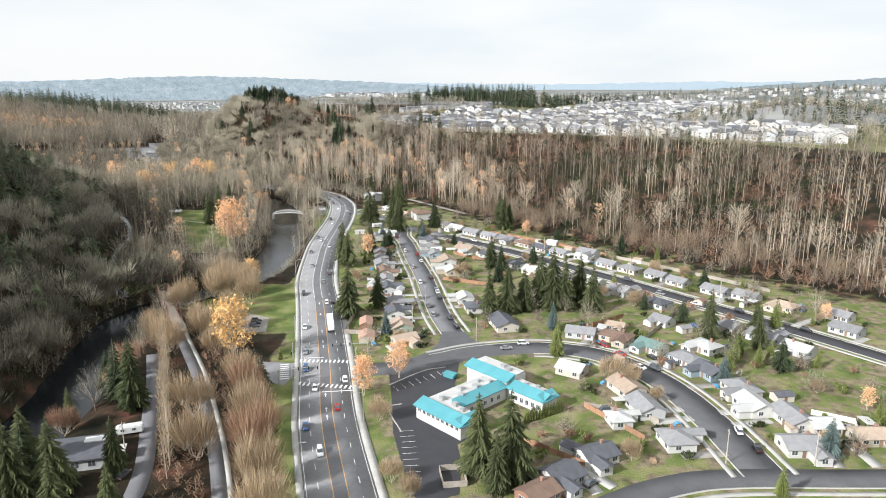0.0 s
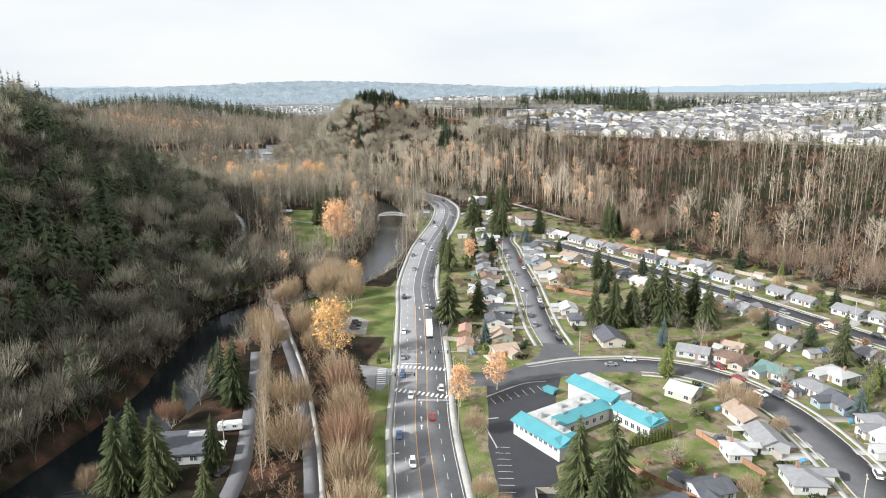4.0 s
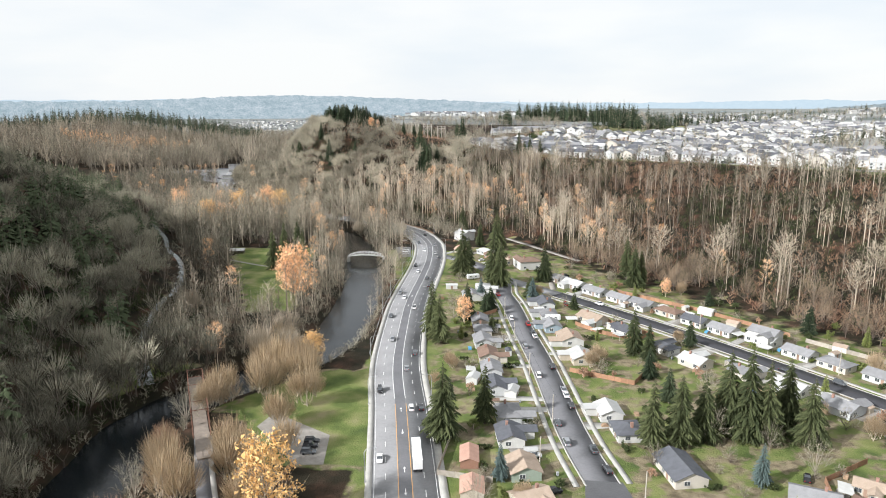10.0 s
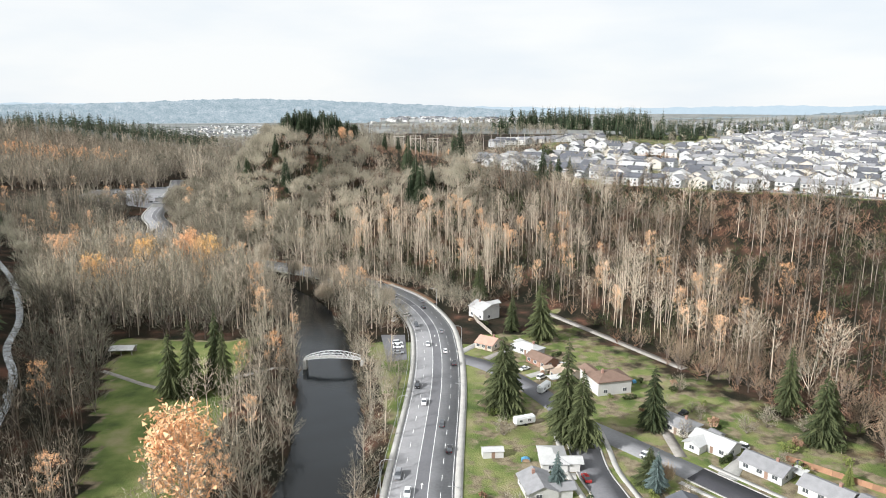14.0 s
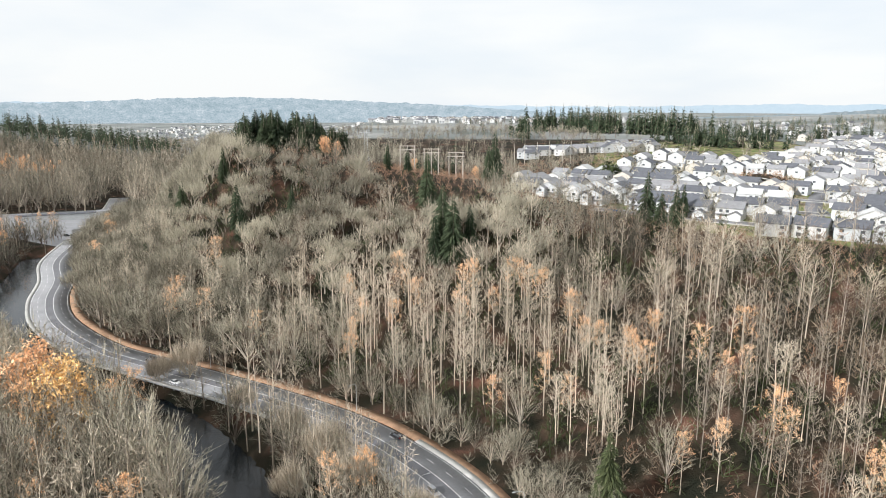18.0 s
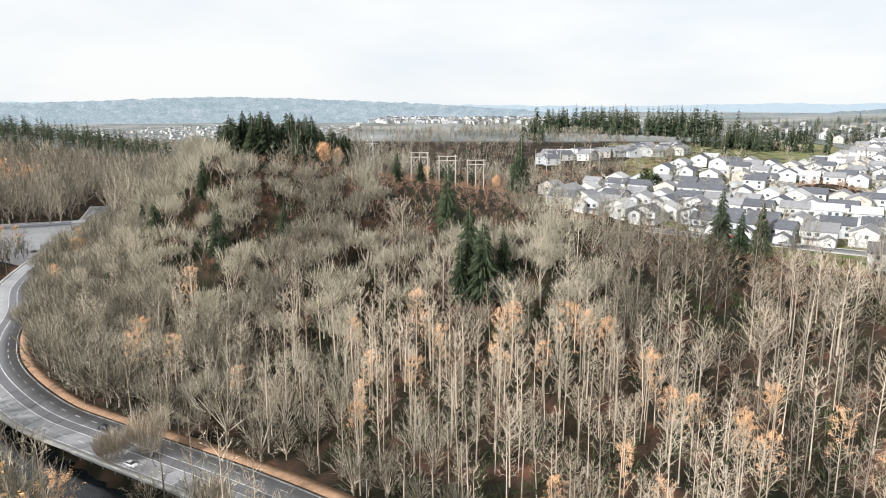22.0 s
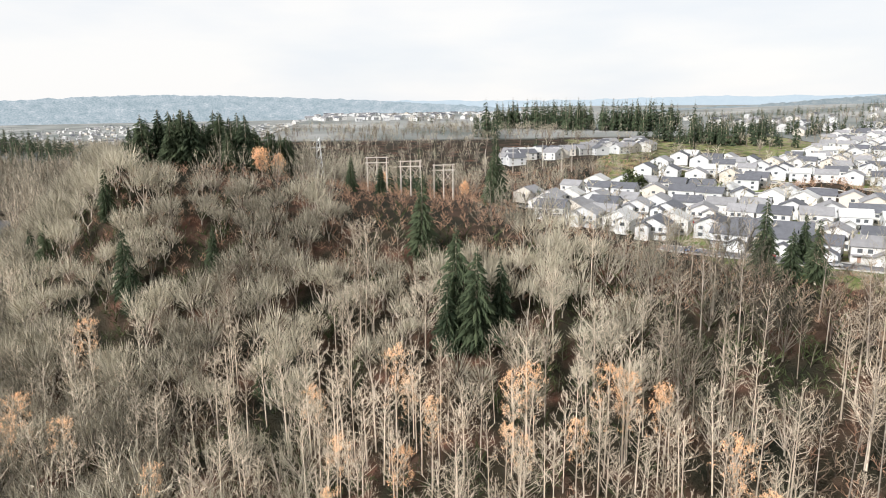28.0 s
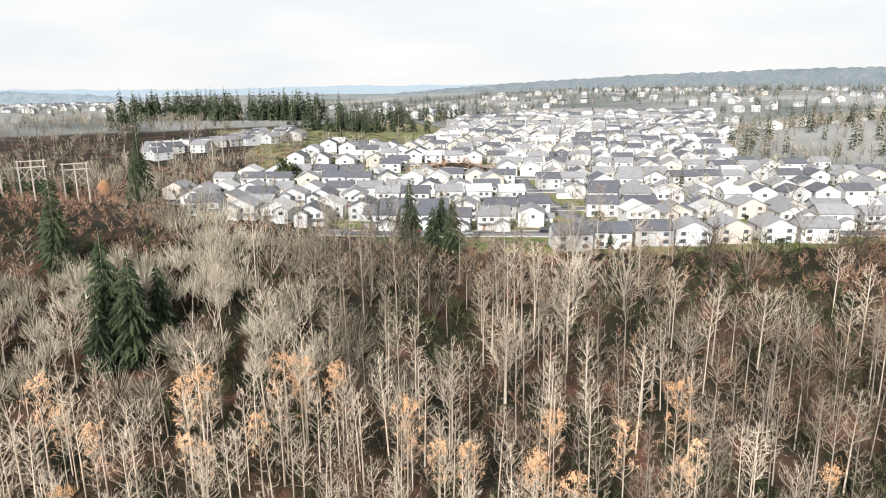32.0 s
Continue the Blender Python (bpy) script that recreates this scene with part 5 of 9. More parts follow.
ROOFS = [mat("grey_shingles", (0.26, 0.26, 0.265), 0.9, (0.19, 0.19, 0.195), 0.5, bump=0.03, bump_scale=5, vary=0.15), mat("dark_shingles", (0.115, 0.12, 0.135), 0.9, (0.08, 0.083, 0.093), 0.5, bump=0.03, bump_scale=5, vary=0.12),
         mat("tan_shingles", (0.42, 0.33, 0.26), 0.9, (0.32, 0.25, 0.19), 0.5, bump=0.03, bump_scale=5, vary=0.12), mat("brown_shingles", (0.22, 0.15, 0.115), 0.9, (0.16, 0.105, 0.08), 0.5, bump=0.03, bump_scale=5, vary=0.12),
         mat("pale_roof", (0.48, 0.48, 0.47), 0.8, (0.38, 0.38, 0.37), 0.3, bump=0.02, bump_scale=5, vary=0.08), mat("pink_brown_shingles", (0.48, 0.30, 0.23), 0.9, (0.38, 0.23, 0.18), 0.5, bump=0.03, bump_scale=5, vary=0.1),
         mat("green_metal_roof", (0.16, 0.25, 0.23), 0.6, (0.12, 0.19, 0.18), 0.5, vary=0.1)]
WALL_WORDS = ["white", "cream", "pale grey", "beige", "blue-grey", "red-brown", "sage green"]
ROOF_WORDS = ["grey shingle", "dark shingle", "tan shingle", "brown shingle", "pale", "pinkish-brown", "green metal"]
M_TRIM = mat("white_trim", (0.7, 0.7, 0.68), 0.6, (0.62, 0.62, 0.6), 0.8)
M_GLASS = mat("dark_window_glass", (0.09, 0.10, 0.11), 0.1, (0.06, 0.065, 0.07), 0.3, spec=0.6)
M_DOOR = mat("painted_door", (0.30, 0.20, 0.15), 0.6, (0.22, 0.14, 0.10), 0.7, vary=0.3)
M_BRICK = mat("chimney_brick", (0.36, 0.22, 0.17), 0.9, (0.26, 0.15, 0.12), 2.0, bump=0.02)
M_FENCE = mat("weathered_cedar", (0.36, 0.20, 0.12), 0.85, (0.25, 0.15, 0.10), 0.8, vary=0.2)
M_FENCE_GREY = mat("grey_fence_wood", (0.40, 0.36, 0.31), 0.9, (0.28, 0.25, 0.21), 0.8, vary=0.15)
M_METAL = mat("galvanised_steel", (0.52, 0.53, 0.53), 0.45, (0.42, 0.43, 0.43), 1.0, metal=0.6)
M_POLE = mat("grey_weathered_pole", (0.50, 0.46, 0.40), 0.9, (0.38, 0.34, 0.29), 1.2)
M_RUST = mat("rusty_steel", (0.23, 0.115, 0.08), 0.85, (0.14, 0.075, 0.055), 0.8, bump=0.01)
M_WHITE_METAL = mat("white_painted_steel", (0.72, 0.73, 0.72), 0.5, (0.6, 0.61, 0.6), 0.8)
M_TEAL = mat("teal_metal_roof", (0.10, 0.33, 0.37), 0.5, (0.08, 0.27, 0.31), 0.25)
M_MEMBRANE = mat("white_roof_membrane", (0.56, 0.56, 0.54), 0.8, (0.38, 0.37, 0.36), 0.3)
M_TYRE = mat("tyre_rubber", (0.03, 0.03, 0.032), 0.9)
M_DECK = mat("bridge_planks", (0.30, 0.25, 0.21), 0.9, (0.20, 0.17, 0.14), 0.6, bump=0.02)


def gable_walls(L, W, h, rise):
    """A body with gable ends; the ridge runs along x."""
    bm = bmesh.new()
    v = []
    for x in (-L / 2, L / 2):
        v.append([bm.verts.new(p) for p in ((x, -W / 2, -0.3), (x, W / 2, -0.3), (x, W / 2, h), (x, 0, h + rise), (x, -W / 2, h))])
    bm.faces.new(v[0][::-1])
    bm.faces.new(v[1])
    for i in range(5):
        bm.faces.new((v[0][i], v[0][(i + 1) % 5], v[1][(i + 1) % 5], v[1][i]))
    bmesh.ops.recalc_face_normals(bm, faces=bm.faces)
    return bm


def gable_roof(L, W, h, rise, over=0.5, thick=0.2):
    bm = bmesh.new()
    s = rise / (W / 2)
    for sg in (-1, 1):
        y1, z1 = sg * (W / 2 + over), h - over * s
        pts = []
        for x in (-L / 2 - over, L / 2 + over):
            pts += [(x, 0, h + rise + 0.02), (x, y1, z1 + 0.02), (x, y1, z1 + thick), (x, 0, h + rise + thick)]
        v = [bm.verts.new(p) for p in pts]
        for f in ((0, 1, 2, 3), (7, 6, 5, 4), (0, 4, 5, 1), (1, 5, 6, 2), (2, 6, 7, 3)):
            bm.faces.new([v[i] for i in f])
    bmesh.ops.recalc_face_normals(bm, faces=bm.faces)
    return bm


def hip_roof(L, W, h, rise, over=0.5, thick=0.2):
    bm = bmesh.new()
    a, b = L / 2 + over, W / 2 + over
    r = max(0.3, L / 2 - W / 2)
    lo = [bm.verts.new(p) for p in ((-a, -b, h - 0.1), (a, -b, h - 0.1), (a, b, h - 0.1), (-a, b, h - 0.1))]
    mid = [bm.verts.new((p.co.x, p.co.y, h - 0.1 + thick)) for p in lo]
    t0, t1 = bm.verts.new((-r, 0, h + rise)), bm.verts.new((r, 0, h + rise))
    bm.faces.new(lo[::-1])
    for i in range(4):
        bm.faces.new((lo[i], lo[(i + 1) % 4], mid[(i + 1) % 4], mid[i]))
    bm.faces.new((mid[0], mid[1], t1, t0))
    bm.faces.new((mid[1], mid[2], t1))
    bm.faces.new((mid[2], mid[3], t0, t1))
    bm.faces.new((mid[3], mid[0], t0))
    return bm


def frame_bm(w, h, t=0.09, d=0.08):
    """A window's four bars and mullion, facing -y, centred on its sill's middle."""
    return boxes((-w / 2 - t, -d, 0, -w / 2, 0, h), (w / 2, -d, 0, w / 2 + t, 0, h), (-w / 2 - t, -d, -t, w / 2 + t, 0, 0), (-w / 2 - t, -d, h, w / 2 + t, 0, h + t), (-0.03, -d, 0, 0.03, 0, h))


_shared = {}


def shared(key, make, material):
    if key not in _shared:
        bm = make()
        me = bpy.data.meshes.new(key)
        bm.to_mesh(me)
        bm.free()
        me.materials.append(material)
        _shared[key] = me
    return _shared[key]


def add_window(house, m, w=1.5, h=1.2):
    win = part_mesh("window", shared(f"window_{w}_{h}", lambda: frame_bm(w, h), M_TRIM), house, m)
    part_mesh("pane", shared(f"pane_{w}_{h}", lambda: boxes((-w / 2, -0.035, 0, w / 2, 0.02, h)), M_GLASS), win)
    return win


def bungalow(x, y, rz, L, W, wall, roof, hip=False, wing=0, h=2.6, chimney=True, group="valley houses"):
    """A small one-storey house."""
    rise = W * 0.21
    word = f"{WALL_WORDS[wall]} single-storey house with a {ROOF_WORDS[roof]} {'hipped ' if hip else ''}roof"
    ob = thing("house", word, "house", x, y, None, rz, group)
    if hip:
        part("wall", boxes((-L / 2, -W / 2, -0.3, L / 2, W / 2, h)), WALLS[wall], ob)
        part("roof", hip_roof(L, W, h, rise), ROOFS[roof], ob)
    else:
        part("wall", gable_walls(L, W, h, rise), WALLS[wall], ob)
        part("roof", gable_roof(L, W, h, rise), ROOFS[roof], ob)
    if wing:
        sx = 1 if wing > 0 else -1
        wl, ww = W * 0.5, min(L * 0.42, 5.0)
        m = pose(sx * (L / 2 - ww / 2 - 0.4), -W / 2 - wl / 2 + 0.8, 0, 0, 0, 90)
        part("wing_wall", gable_walls(wl + 1.6, ww, h - 0.05, ww * 0.21), WALLS[wall], ob, m=m)
        part("wing_roof", gable_roof(wl + 3.0, ww, h - 0.05, ww * 0.21, 0.35), ROOFS[roof], ob, m=m)
        add_window(ob, pose(sx * (L / 2 - ww / 2 - 0.4), -W / 2 - wl + 0.0, 0.9))
    fx = (-0.34, 0.12) if wing > 0 else (-0.12, 0.34) if wing < 0 else (-0.34, -0.02, 0.34)
    for f in fx:
        add_window(ob, pose(f * L, -W / 2 - 0.002, 0.95))
    for f in (-0.3, 0.28):
        add_window(ob, pose(f * L, W / 2 + 0.002, 0.95, 0, 0, 180))
    add_window(ob, pose(L / 2 + 0.002, -W * 0.15, 0.95, 0, 0, 90))
    add_window(ob, pose(-L / 2 - 0.002, W * 0.15, 0.95, 0, 0, -90))
    part_mesh("door", shared("door", lambda: boxes((-0.5, -0.06, 0, 0.5, 0.02, 2.05), (0.32, -0.1, 0.95, 0.38, -0.06, 1.05)), M_DOOR), ob, pose((0.14 if not wing else -0.08 * wing) * L, -W / 2 - 0.002, 0.1))
    if chimney:
        part("chimney", boxes((L * 0.18, 0.3, h + 0.2, L * 0.18 + 0.7, 1.0, h + rise + 0.9), (L * 0.18 - 0.06, 0.24, h + rise + 0.9, L * 0.18 + 0.76, 1.06, h + rise + 1.0)), M_BRICK, ob)
    return ob


STREET_LINES = [SIDE_STREET, BOTTOM_STREET, MIDDLE_STREET, DARK_STREET]


def toward_street(x, y, lines=None):
    """The turn with which a house's front (-y) faces the nearest street, and that street's nearest point."""
    best = None
    for ln in lines or STREET_LINES:
        d = np.hypot(ln[:, 0] - x, ln[:, 1] - y)
        i = int(d.argmin())
        if best is None or d[i] < best[0]:
            j0, j1 = max(0, i - 1), min(len(ln) - 1, i + 1)
            best = (d[i], ln[i], ln[j1] - ln[j0])
    t = best[2] / np.linalg.norm(best[2])
    n = np.array([t[1], -t[0]])
    if (best[1] - (x, y)) @ n < 0:
        n = -n
    return math.degrees(math.atan2(n[1], n[0])) + 90, best[1], n, best[0]


# houses: x, y, length, depth, wall, roof (then wing or hip by the roof's turn)
BY_SIDE_STREET = [(65, 174, 9, 8, 0, 0), (30, 156, 9, 8, 0, 1), (41, 166, 9.5, 7.5, 0, 1), (23, 148, 9, 7, 5, 3), (62, 194, 11, 8, 2, 0), (52, 186, 7, 6, 0, 4),
                  (60, 208, 11, 8, 1, 2), (45, 223, 9, 8, 1, 4), (79, 244, 10, 7.5, 0, 6), (55, 259, 11, 7.5, 2, 0), (88, 231, 12, 7.5, 2, 0), (92, 221, 10, 7.5, 4, 1)]
BY_SIDE_STREET_EAST = [(97, 207, 11, 8, 1, 0), (96, 195, 11, 8, 0, 4), (104, 187, 12, 8, 0, 0), (98, 171, 10, 8.5, 0, 0), (110, 182, 8, 7, 1, 4), (68, 254, 12, 7, 3, 3), (71, 266, 6.5, 5, 3, 2), (25, 270, 14, 9, 1, 1), (120, 176, 9, 7, 3, 2)]
BY_DARK_STREET = [(99, 244, 10, 8, 0, 4), (126, 254, 11, 8, 2, 0), (116, 266, 10, 8, 1, 0), (133, 241, 10, 8, 2, 4), (92, 273, 8, 7, 0, 0), (97, 297, 11, 8, 2, 1), (85, 316, 11, 8, 2, 0), (75, 330, 10, 8, 0, 4), (63, 342, 9, 7, 1, 0),
                  (48, 352, 10, 8, 1, 4), (39, 366, 10, 7, 0, 1), (27, 386, 10, 8, 0, 1), (14, 402, 12, 8, 3, 2), (163, 262, 11, 8, 2, 0), (170, 279, 9, 8, 0, 0)]
DARK_STREET_NORTH = [(2, 474, 12, 7.5, 1, 0), (10, 462, 12, 7.5, 0, 4), (20, 449, 12, 7.5, 2, 0), (31, 437, 12, 7.5, 0, 0), (41, 428, 12, 7.5, 0, 0), (51, 416, 12, 7.5, 1, 3), (60, 403, 11, 7.5, 0, 1), (69, 392, 11, 7.5, 0, 0), (82, 381, 12, 8, 0, 4),
                     (91, 366, 11, 7.5, 0, 0), (100, 355, 11, 7.5, 1, 0), (111, 343, 11, 7.5, 2, 0), (118, 331, 10, 7.5, 0, 0), (131, 316, 12, 8, 2, 0), (142, 307, 11, 8, 0, 0), (152, 292, 11, 8, 3, 2)]
BY_MIDDLE_STREET = [(-35, 380, 9, 7, 1, 0), (-34, 366, 10, 7, 2, 0), (-31, 350, 10, 7, 1, 3), (-29, 335, 10, 7, 2, 0), (-27, 320, 10, 7, 2, 1), (-22, 299, 10, 7.5, 2, 0), (-21, 284, 10, 7.5, 0, 1), (-17, 266, 9, 8, 6, 2), (-15, 251, 9, 7, 3, 2),
                    (-37, 393, 10, 7, 3, 0), (-39, 449, 10, 7, 0, 4), (-44, 434, 10, 8, 0, 0)]
BY_MIDDLE_EAST = [(14, 291, 9, 8, 0, 1), (10, 304, 9, 7, 0, 4), (5, 352, 10, 8, 3, 4), (2, 373, 11, 9, 0, 2), (-5, 389, 10, 7, 4, 0), (-6, 406, 10, 7.5, 2, 0), (-7, 424, 12, 7.5, 2, 1)]
BY_JUNCTION = [(-42, 540, 12, 7, 2, 4), (-37, 527, 11, 7, 5, 3), (-58, 545, 8, 9, 3, 5), (-28, 514, 8, 6, 3, 2)]
driveway_no = 0
for rows in (BY_SIDE_STREET, BY_SIDE_STREET_EAST, BY_DARK_STREET, DARK_STREET_NORTH, BY_MIDDLE_STREET, BY_MIDDLE_EAST, BY_JUNCTION):
    for i, (x, y, L, W, wc, rc) in enumerate(rows):
        rz, q, n, dist = toward_street(x, y)
        bungalow(x, y, rz, L, W, wc, rc, hip=(i % 5 == 0), wing=(0, 1, 0, -1)[(i + int(x)) % 4], chimney=i % 3 != 1)
        if dist < 34 and i % 4 != 3:
            side = np.array([-n[1], n[0]]) * (L / 2 + 1.6) * (1 if i % 2 else -1)
            a, b = np.array((x, y)) + side - n * 1.0, q + side - n * 5.0
            ln = np.linspace(a, b, 6)
            driveway_no += 1
            strip("driveway", ln, -1.7, 1.7, 0.10 + 0.0015 * (driveway_no % 30), M_CONCRETE if i % 3 else M_GRAVEL, "narrow concrete driveway beside a house", "driveway", 0.2)

# two-storey house with a brown hipped roof and white balcony at the end of the street, and a white gabled one by the bend
for x, y, rz, L, W, wc, rc, hp in ((-15, 504, 200, 13, 10, 0, 3, True), (-61, 588, 130, 11, 10, 0, 4, False), (83, 382, 315, 11, 8, 0, 0, False)):
    bungalow(x, y, rz, L, W, wc, rc, hp, 1, 5.0)


# sheds, garages, camper vans and tarps in the yards
def shed(x, y, rz, L, W, wall, roof, h=2.1):
    ob = thing("garden_shed", f"small {WALL_WORDS[wall]} shed with a {ROOF_WORDS[roof]} roof", "shed", x, y, None, rz, "sheds")
    part("wall", gable_walls(L, W, h, W * 0.2), WALLS[wall], ob)
    part("roof", gable_roof(L, W, h, W * 0.2, 0.25, 0.12), ROOFS[roof], ob)
    part_mesh("door", shared("door", lambda: boxes((-0.5, -0.06, 0, 0.5, 0.02, 2.05)), M_DOOR), ob, pose(0, -W / 2 - 0.002, -0.1))


for x, y, rz, L, W, wc, rc in ((35, 170, 130, 5, 4, 2, 1), (108, 202, 10, 6, 4, 1, 1), (98, 264, 20, 5, 4, 0, 0), (-35, 327, 80, 6, 4, 0, 4), (-32, 271, 95, 9, 5, 5, 5), (-30, 255, 95, 8, 6, 3, 5), (-21, 317, 80, 6, 4, 0, 4), (13, 396, 40, 8, 5, 0, 4),
                                (69, 420, 140, 7, 5, 0, 4), (59, 413, 140, 6, 4, 1, 4), (-56, 452, 10, 6, 3, 0, 4), (87, 272, 30, 5, 4, 0, 0), (118, 300, 40, 5, 4, 3, 3), (64, 232, 120, 4, 3, 3, 2), (76, 402, 140, 5, 4, 3, 2), (110, 375, 140, 5, 4, 0, 2), (12, 468, 120, 4, 3, 2, 0)):
    shed(x, y, rz, L, W, wc, rc)


def camper(x, y, rz, label="white camper trailer parked in a yard"):
    ob = thing("camper_trailer", label, "camper", x, y, None, rz, "campers")
    bm = boxes((-3.6, -1.2, 0.6, 3.6, 1.2, 3.0))
    bmesh.ops.bevel(bm, geom=[e for e in bm.edges], offset=0.3, segments=2, affect="EDGES")
    part("body", bm, M_WHITE_METAL, ob)
    for px in (-1.8, 1.2):
        add_window(ob, pose(px, -1.21, 1.6), 1.0, 0.7)
    for sy in (-1.05, 1.05):
        w = bmesh.new()
        bmesh.ops.create_cone(w, cap_ends=True, segments=12, radius1=0.38, radius2=0.38, depth=0.25, matrix=pose(0, sy, 0.38, 90))
        part("wheel", w, M_TYRE, ob)


camper(-90, 180, 20)
camper(-46, 473, 25)
camper(-4, 401, 5)
camper(-38, 500, 60)


# ---- teal-roofed building ----
def slab_part(name, u0, v0, z0, u1, v1, z1, material, parent, label=""):
    return part(name, boxes((u0, v0, z0, u1, v1, z1)), material, parent, label)


def mansard(parent, u0, v0, u1, v1, z, out, rise, depth):
    """A sloping metal roof band along the edge from (u0, v0) to (u1, v1); out points outwards."""
    bm = bmesh.new()
    ox, oy = out
    sec = ((0.9, -0.5), (0.9, -0.2), (-depth, rise), (-depth, -0.05))
    rows = []
    for u, v in ((u0, v0), (u1, v1)):
        rows.append([bm.verts.new((u + ox * a, v + oy * a, z + b)) for a, b in sec])
    for i in range(4):
        bm.faces.new((rows[0][i], rows[0][(i + 1) % 4], rows[1][(i + 1) % 4], rows[1][i]))
    bm.faces.new(rows[0])
    bm.faces.new(rows[1][::-1])
    bmesh.ops.recalc_face_normals(bm, faces=bm.faces)
    return part("roof_band", bm, M_TEAL, parent, "teal standing-seam metal roof band")


clinic = thing("clinic_building", "white low building with teal metal roof edges", "building", -8, 190, 0, -47)
slab_part("wall", 0, 0, -0.3, 19, 8, 4.6, WALLS[0], clinic)
slab_part("wall", 0, 8.002, -0.3, 10, 29, 4.6, WALLS[0], clinic)
slab_part("wall", -8, 29.4, -0.3, 10, 38.5, 6.2, WALLS[0], clinic)
slab_part("wall", 10.02, 29.2, -0.3, 25, 36, 4.6, WALLS[0], clinic)
slab_part("flat_roof", 0.2, 3.4, 4.6, 18.8, 7.8, 5.2, M_MEMBRANE, clinic, "white flat roof membrane")
slab_part("flat_roof", 0.2, 8.2, 4.6, 7.0, 28.8, 5.2, M_MEMBRANE, clinic, "white flat roof membrane")
slab_part("flat_roof", -7.8, 32.6, 6.2, 9.8, 38.3, 6.9, M_MEMBRANE, clinic, "white flat roof membrane")
slab_part("flat_roof", 10.2, 32.0, 4.6, 24.8, 35.8, 5.2, M_MEMBRANE, clinic, "white flat roof membrane")
mansard(clinic, -0.6, 0, 19.6, 0, 4.7, (0, -1), 1.4, 3.4)
mansard(clinic, 10, 8, 10, 29, 4.7, (1, 0), 1.3, 3.0)
mansard(clinic, 19, 0.0, 19, 8.0, 4.72, (1, 0), 1.3, 2.4)
mansard(clinic, -8.6, 29.4, 10.6, 29.4, 6.3, (0, -1), 1.4, 3.2)
mansard(clinic, 10.6, 29.2, 25.5, 29.2, 4.7, (0, -1), 1.4, 3.0)
mansard(clinic, 25, 29.0, 25, 36.0, 4.72, (1, 0), 1.4, 2.2)
for i in range(9):
    add_window(clinic, pose(1.5 + 2 * i, -0.003, 2.6), 1.1, 1.0)
for i in range(6):
    add_window(clinic, pose(12 + 2.2 * i, 29.197, 1.0), 1.2, 1.6)
    add_window(clinic, pose(-0.003, 10.5 + 3 * i, 1.2, 0, 0, -90), 1.2, 1.4)
    add_window(clinic, pose(10.003, 10.5 + 3 * i, 1.2, 0, 0, 90), 1.2, 1.4)
for u, v, a, b, c in ((3.5, 6, 1.6, 1.4, 1.2), (5.5, 12, 2.2, 1.6, 1.1), (2.5, 15, 1.4, 1.4, 0.9), (4.5, 19, 2.4, 1.8, 1.3), (2.2, 23, 1.2, 1.2, 0.9), (5.2, 25, 1.6, 1.4, 1.1), (9, 6, 1.8, 1.4, 1.1), (13, 5.5, 1.4, 1.2, 0.9)):
    bm = boxes((u, v, 5.2, u + a, v + b, 5.2 + c), (u + 0.2, v + 0.2, 5.2 + c, u + a - 0.2, v + b - 0.2, 5.32 + c))
    part("roof_vent_unit", bm, M_METAL, clinic, "boxy metal roof ventilation unit")
for u, v in ((2, 35), (5, 34)):
    part("roof_vent_unit", boxes((u, v, 6.9, u + 1.8, v + 1.4, 7.9)), M_METAL, clinic, "boxy metal roof ventilation unit")
for u, v in ((14, 33), (18, 34), (21, 33)):
    part("roof_vent_unit", boxes((u, v, 5.2, u + 1.2, v + 1.0, 6.0)), M_METAL, clinic, "boxy metal roof ventilation unit")


def flat_area(name, outline, z, material, label, category):
    bm = bmesh.new()
    prism(bm, outline, -0.2, z)
    bmesh.ops.recalc_face_normals(bm, faces=bm.faces)
    return tagged(part(name, bm, material), label, category, kind="structure")


flat_area("street_corner", [(-8, 230), (26, 243), (17, 250), (11, 256), (9.2, 264), (-0.6, 264), (-1.5, 252), (-5, 243), (-12, 236)], 0.112, M_ASPHALT_SIDE, "dark asphalt where two residential streets meet", "road")
flat_area("lay_by", [(-106, 556), (-95.5, 557), (-90.5, 527), (-98, 523.5)], 0.11, M_ASPHALT_MID, "grey asphalt lay-by between the road and the river", "car park")


car_park = flat_area("car_park", [(-19, 224), (-16, 199), (-14.5, 181), (-10, 160), (-6, 146), (4, 150), (5, 164), (4, 174), (10, 180), (4, 214), (6, 232), (-2, 231.5), (-11, 228)], 0.055, M_ASPHALT_NEW, "dark asphalt car park with white bay lines", "car park")
for i in range(9):
    ln = np.array([(-12.6 + 1.15 * i * 0.35, 181.5 - 3.1 * i), (-8.0 + 1.15 * i * 0.35, 182.0 - 3.1 * i)])
    part_mesh("bay_line", marks_mesh("bay_line", np.vstack([ln[0], ln.mean(0), ln[1]]), 0, 0.14, 2, 0.001, 0.075, M_PAINT), car_park)
for i in range(7):
    a = np.array((-16.5 + 2.4 * i, 212 + 2.0 * i))
    ln = np.array([a, a + (1.2, -2.2), a + (2.4, -4.4)])
    part_mesh("bay_line", marks_mesh("bay_line", ln, 0, 0.14, 2, 0.001, 0.075, M_PAINT), car_park)
flat_area("river_car_park", [(-99, 284), (-97, 294), (-75, 281), (-72, 264), (-80, 263)], 0.06, M_GRAVEL, "gravel car park beside the riverside lawn", "car park")
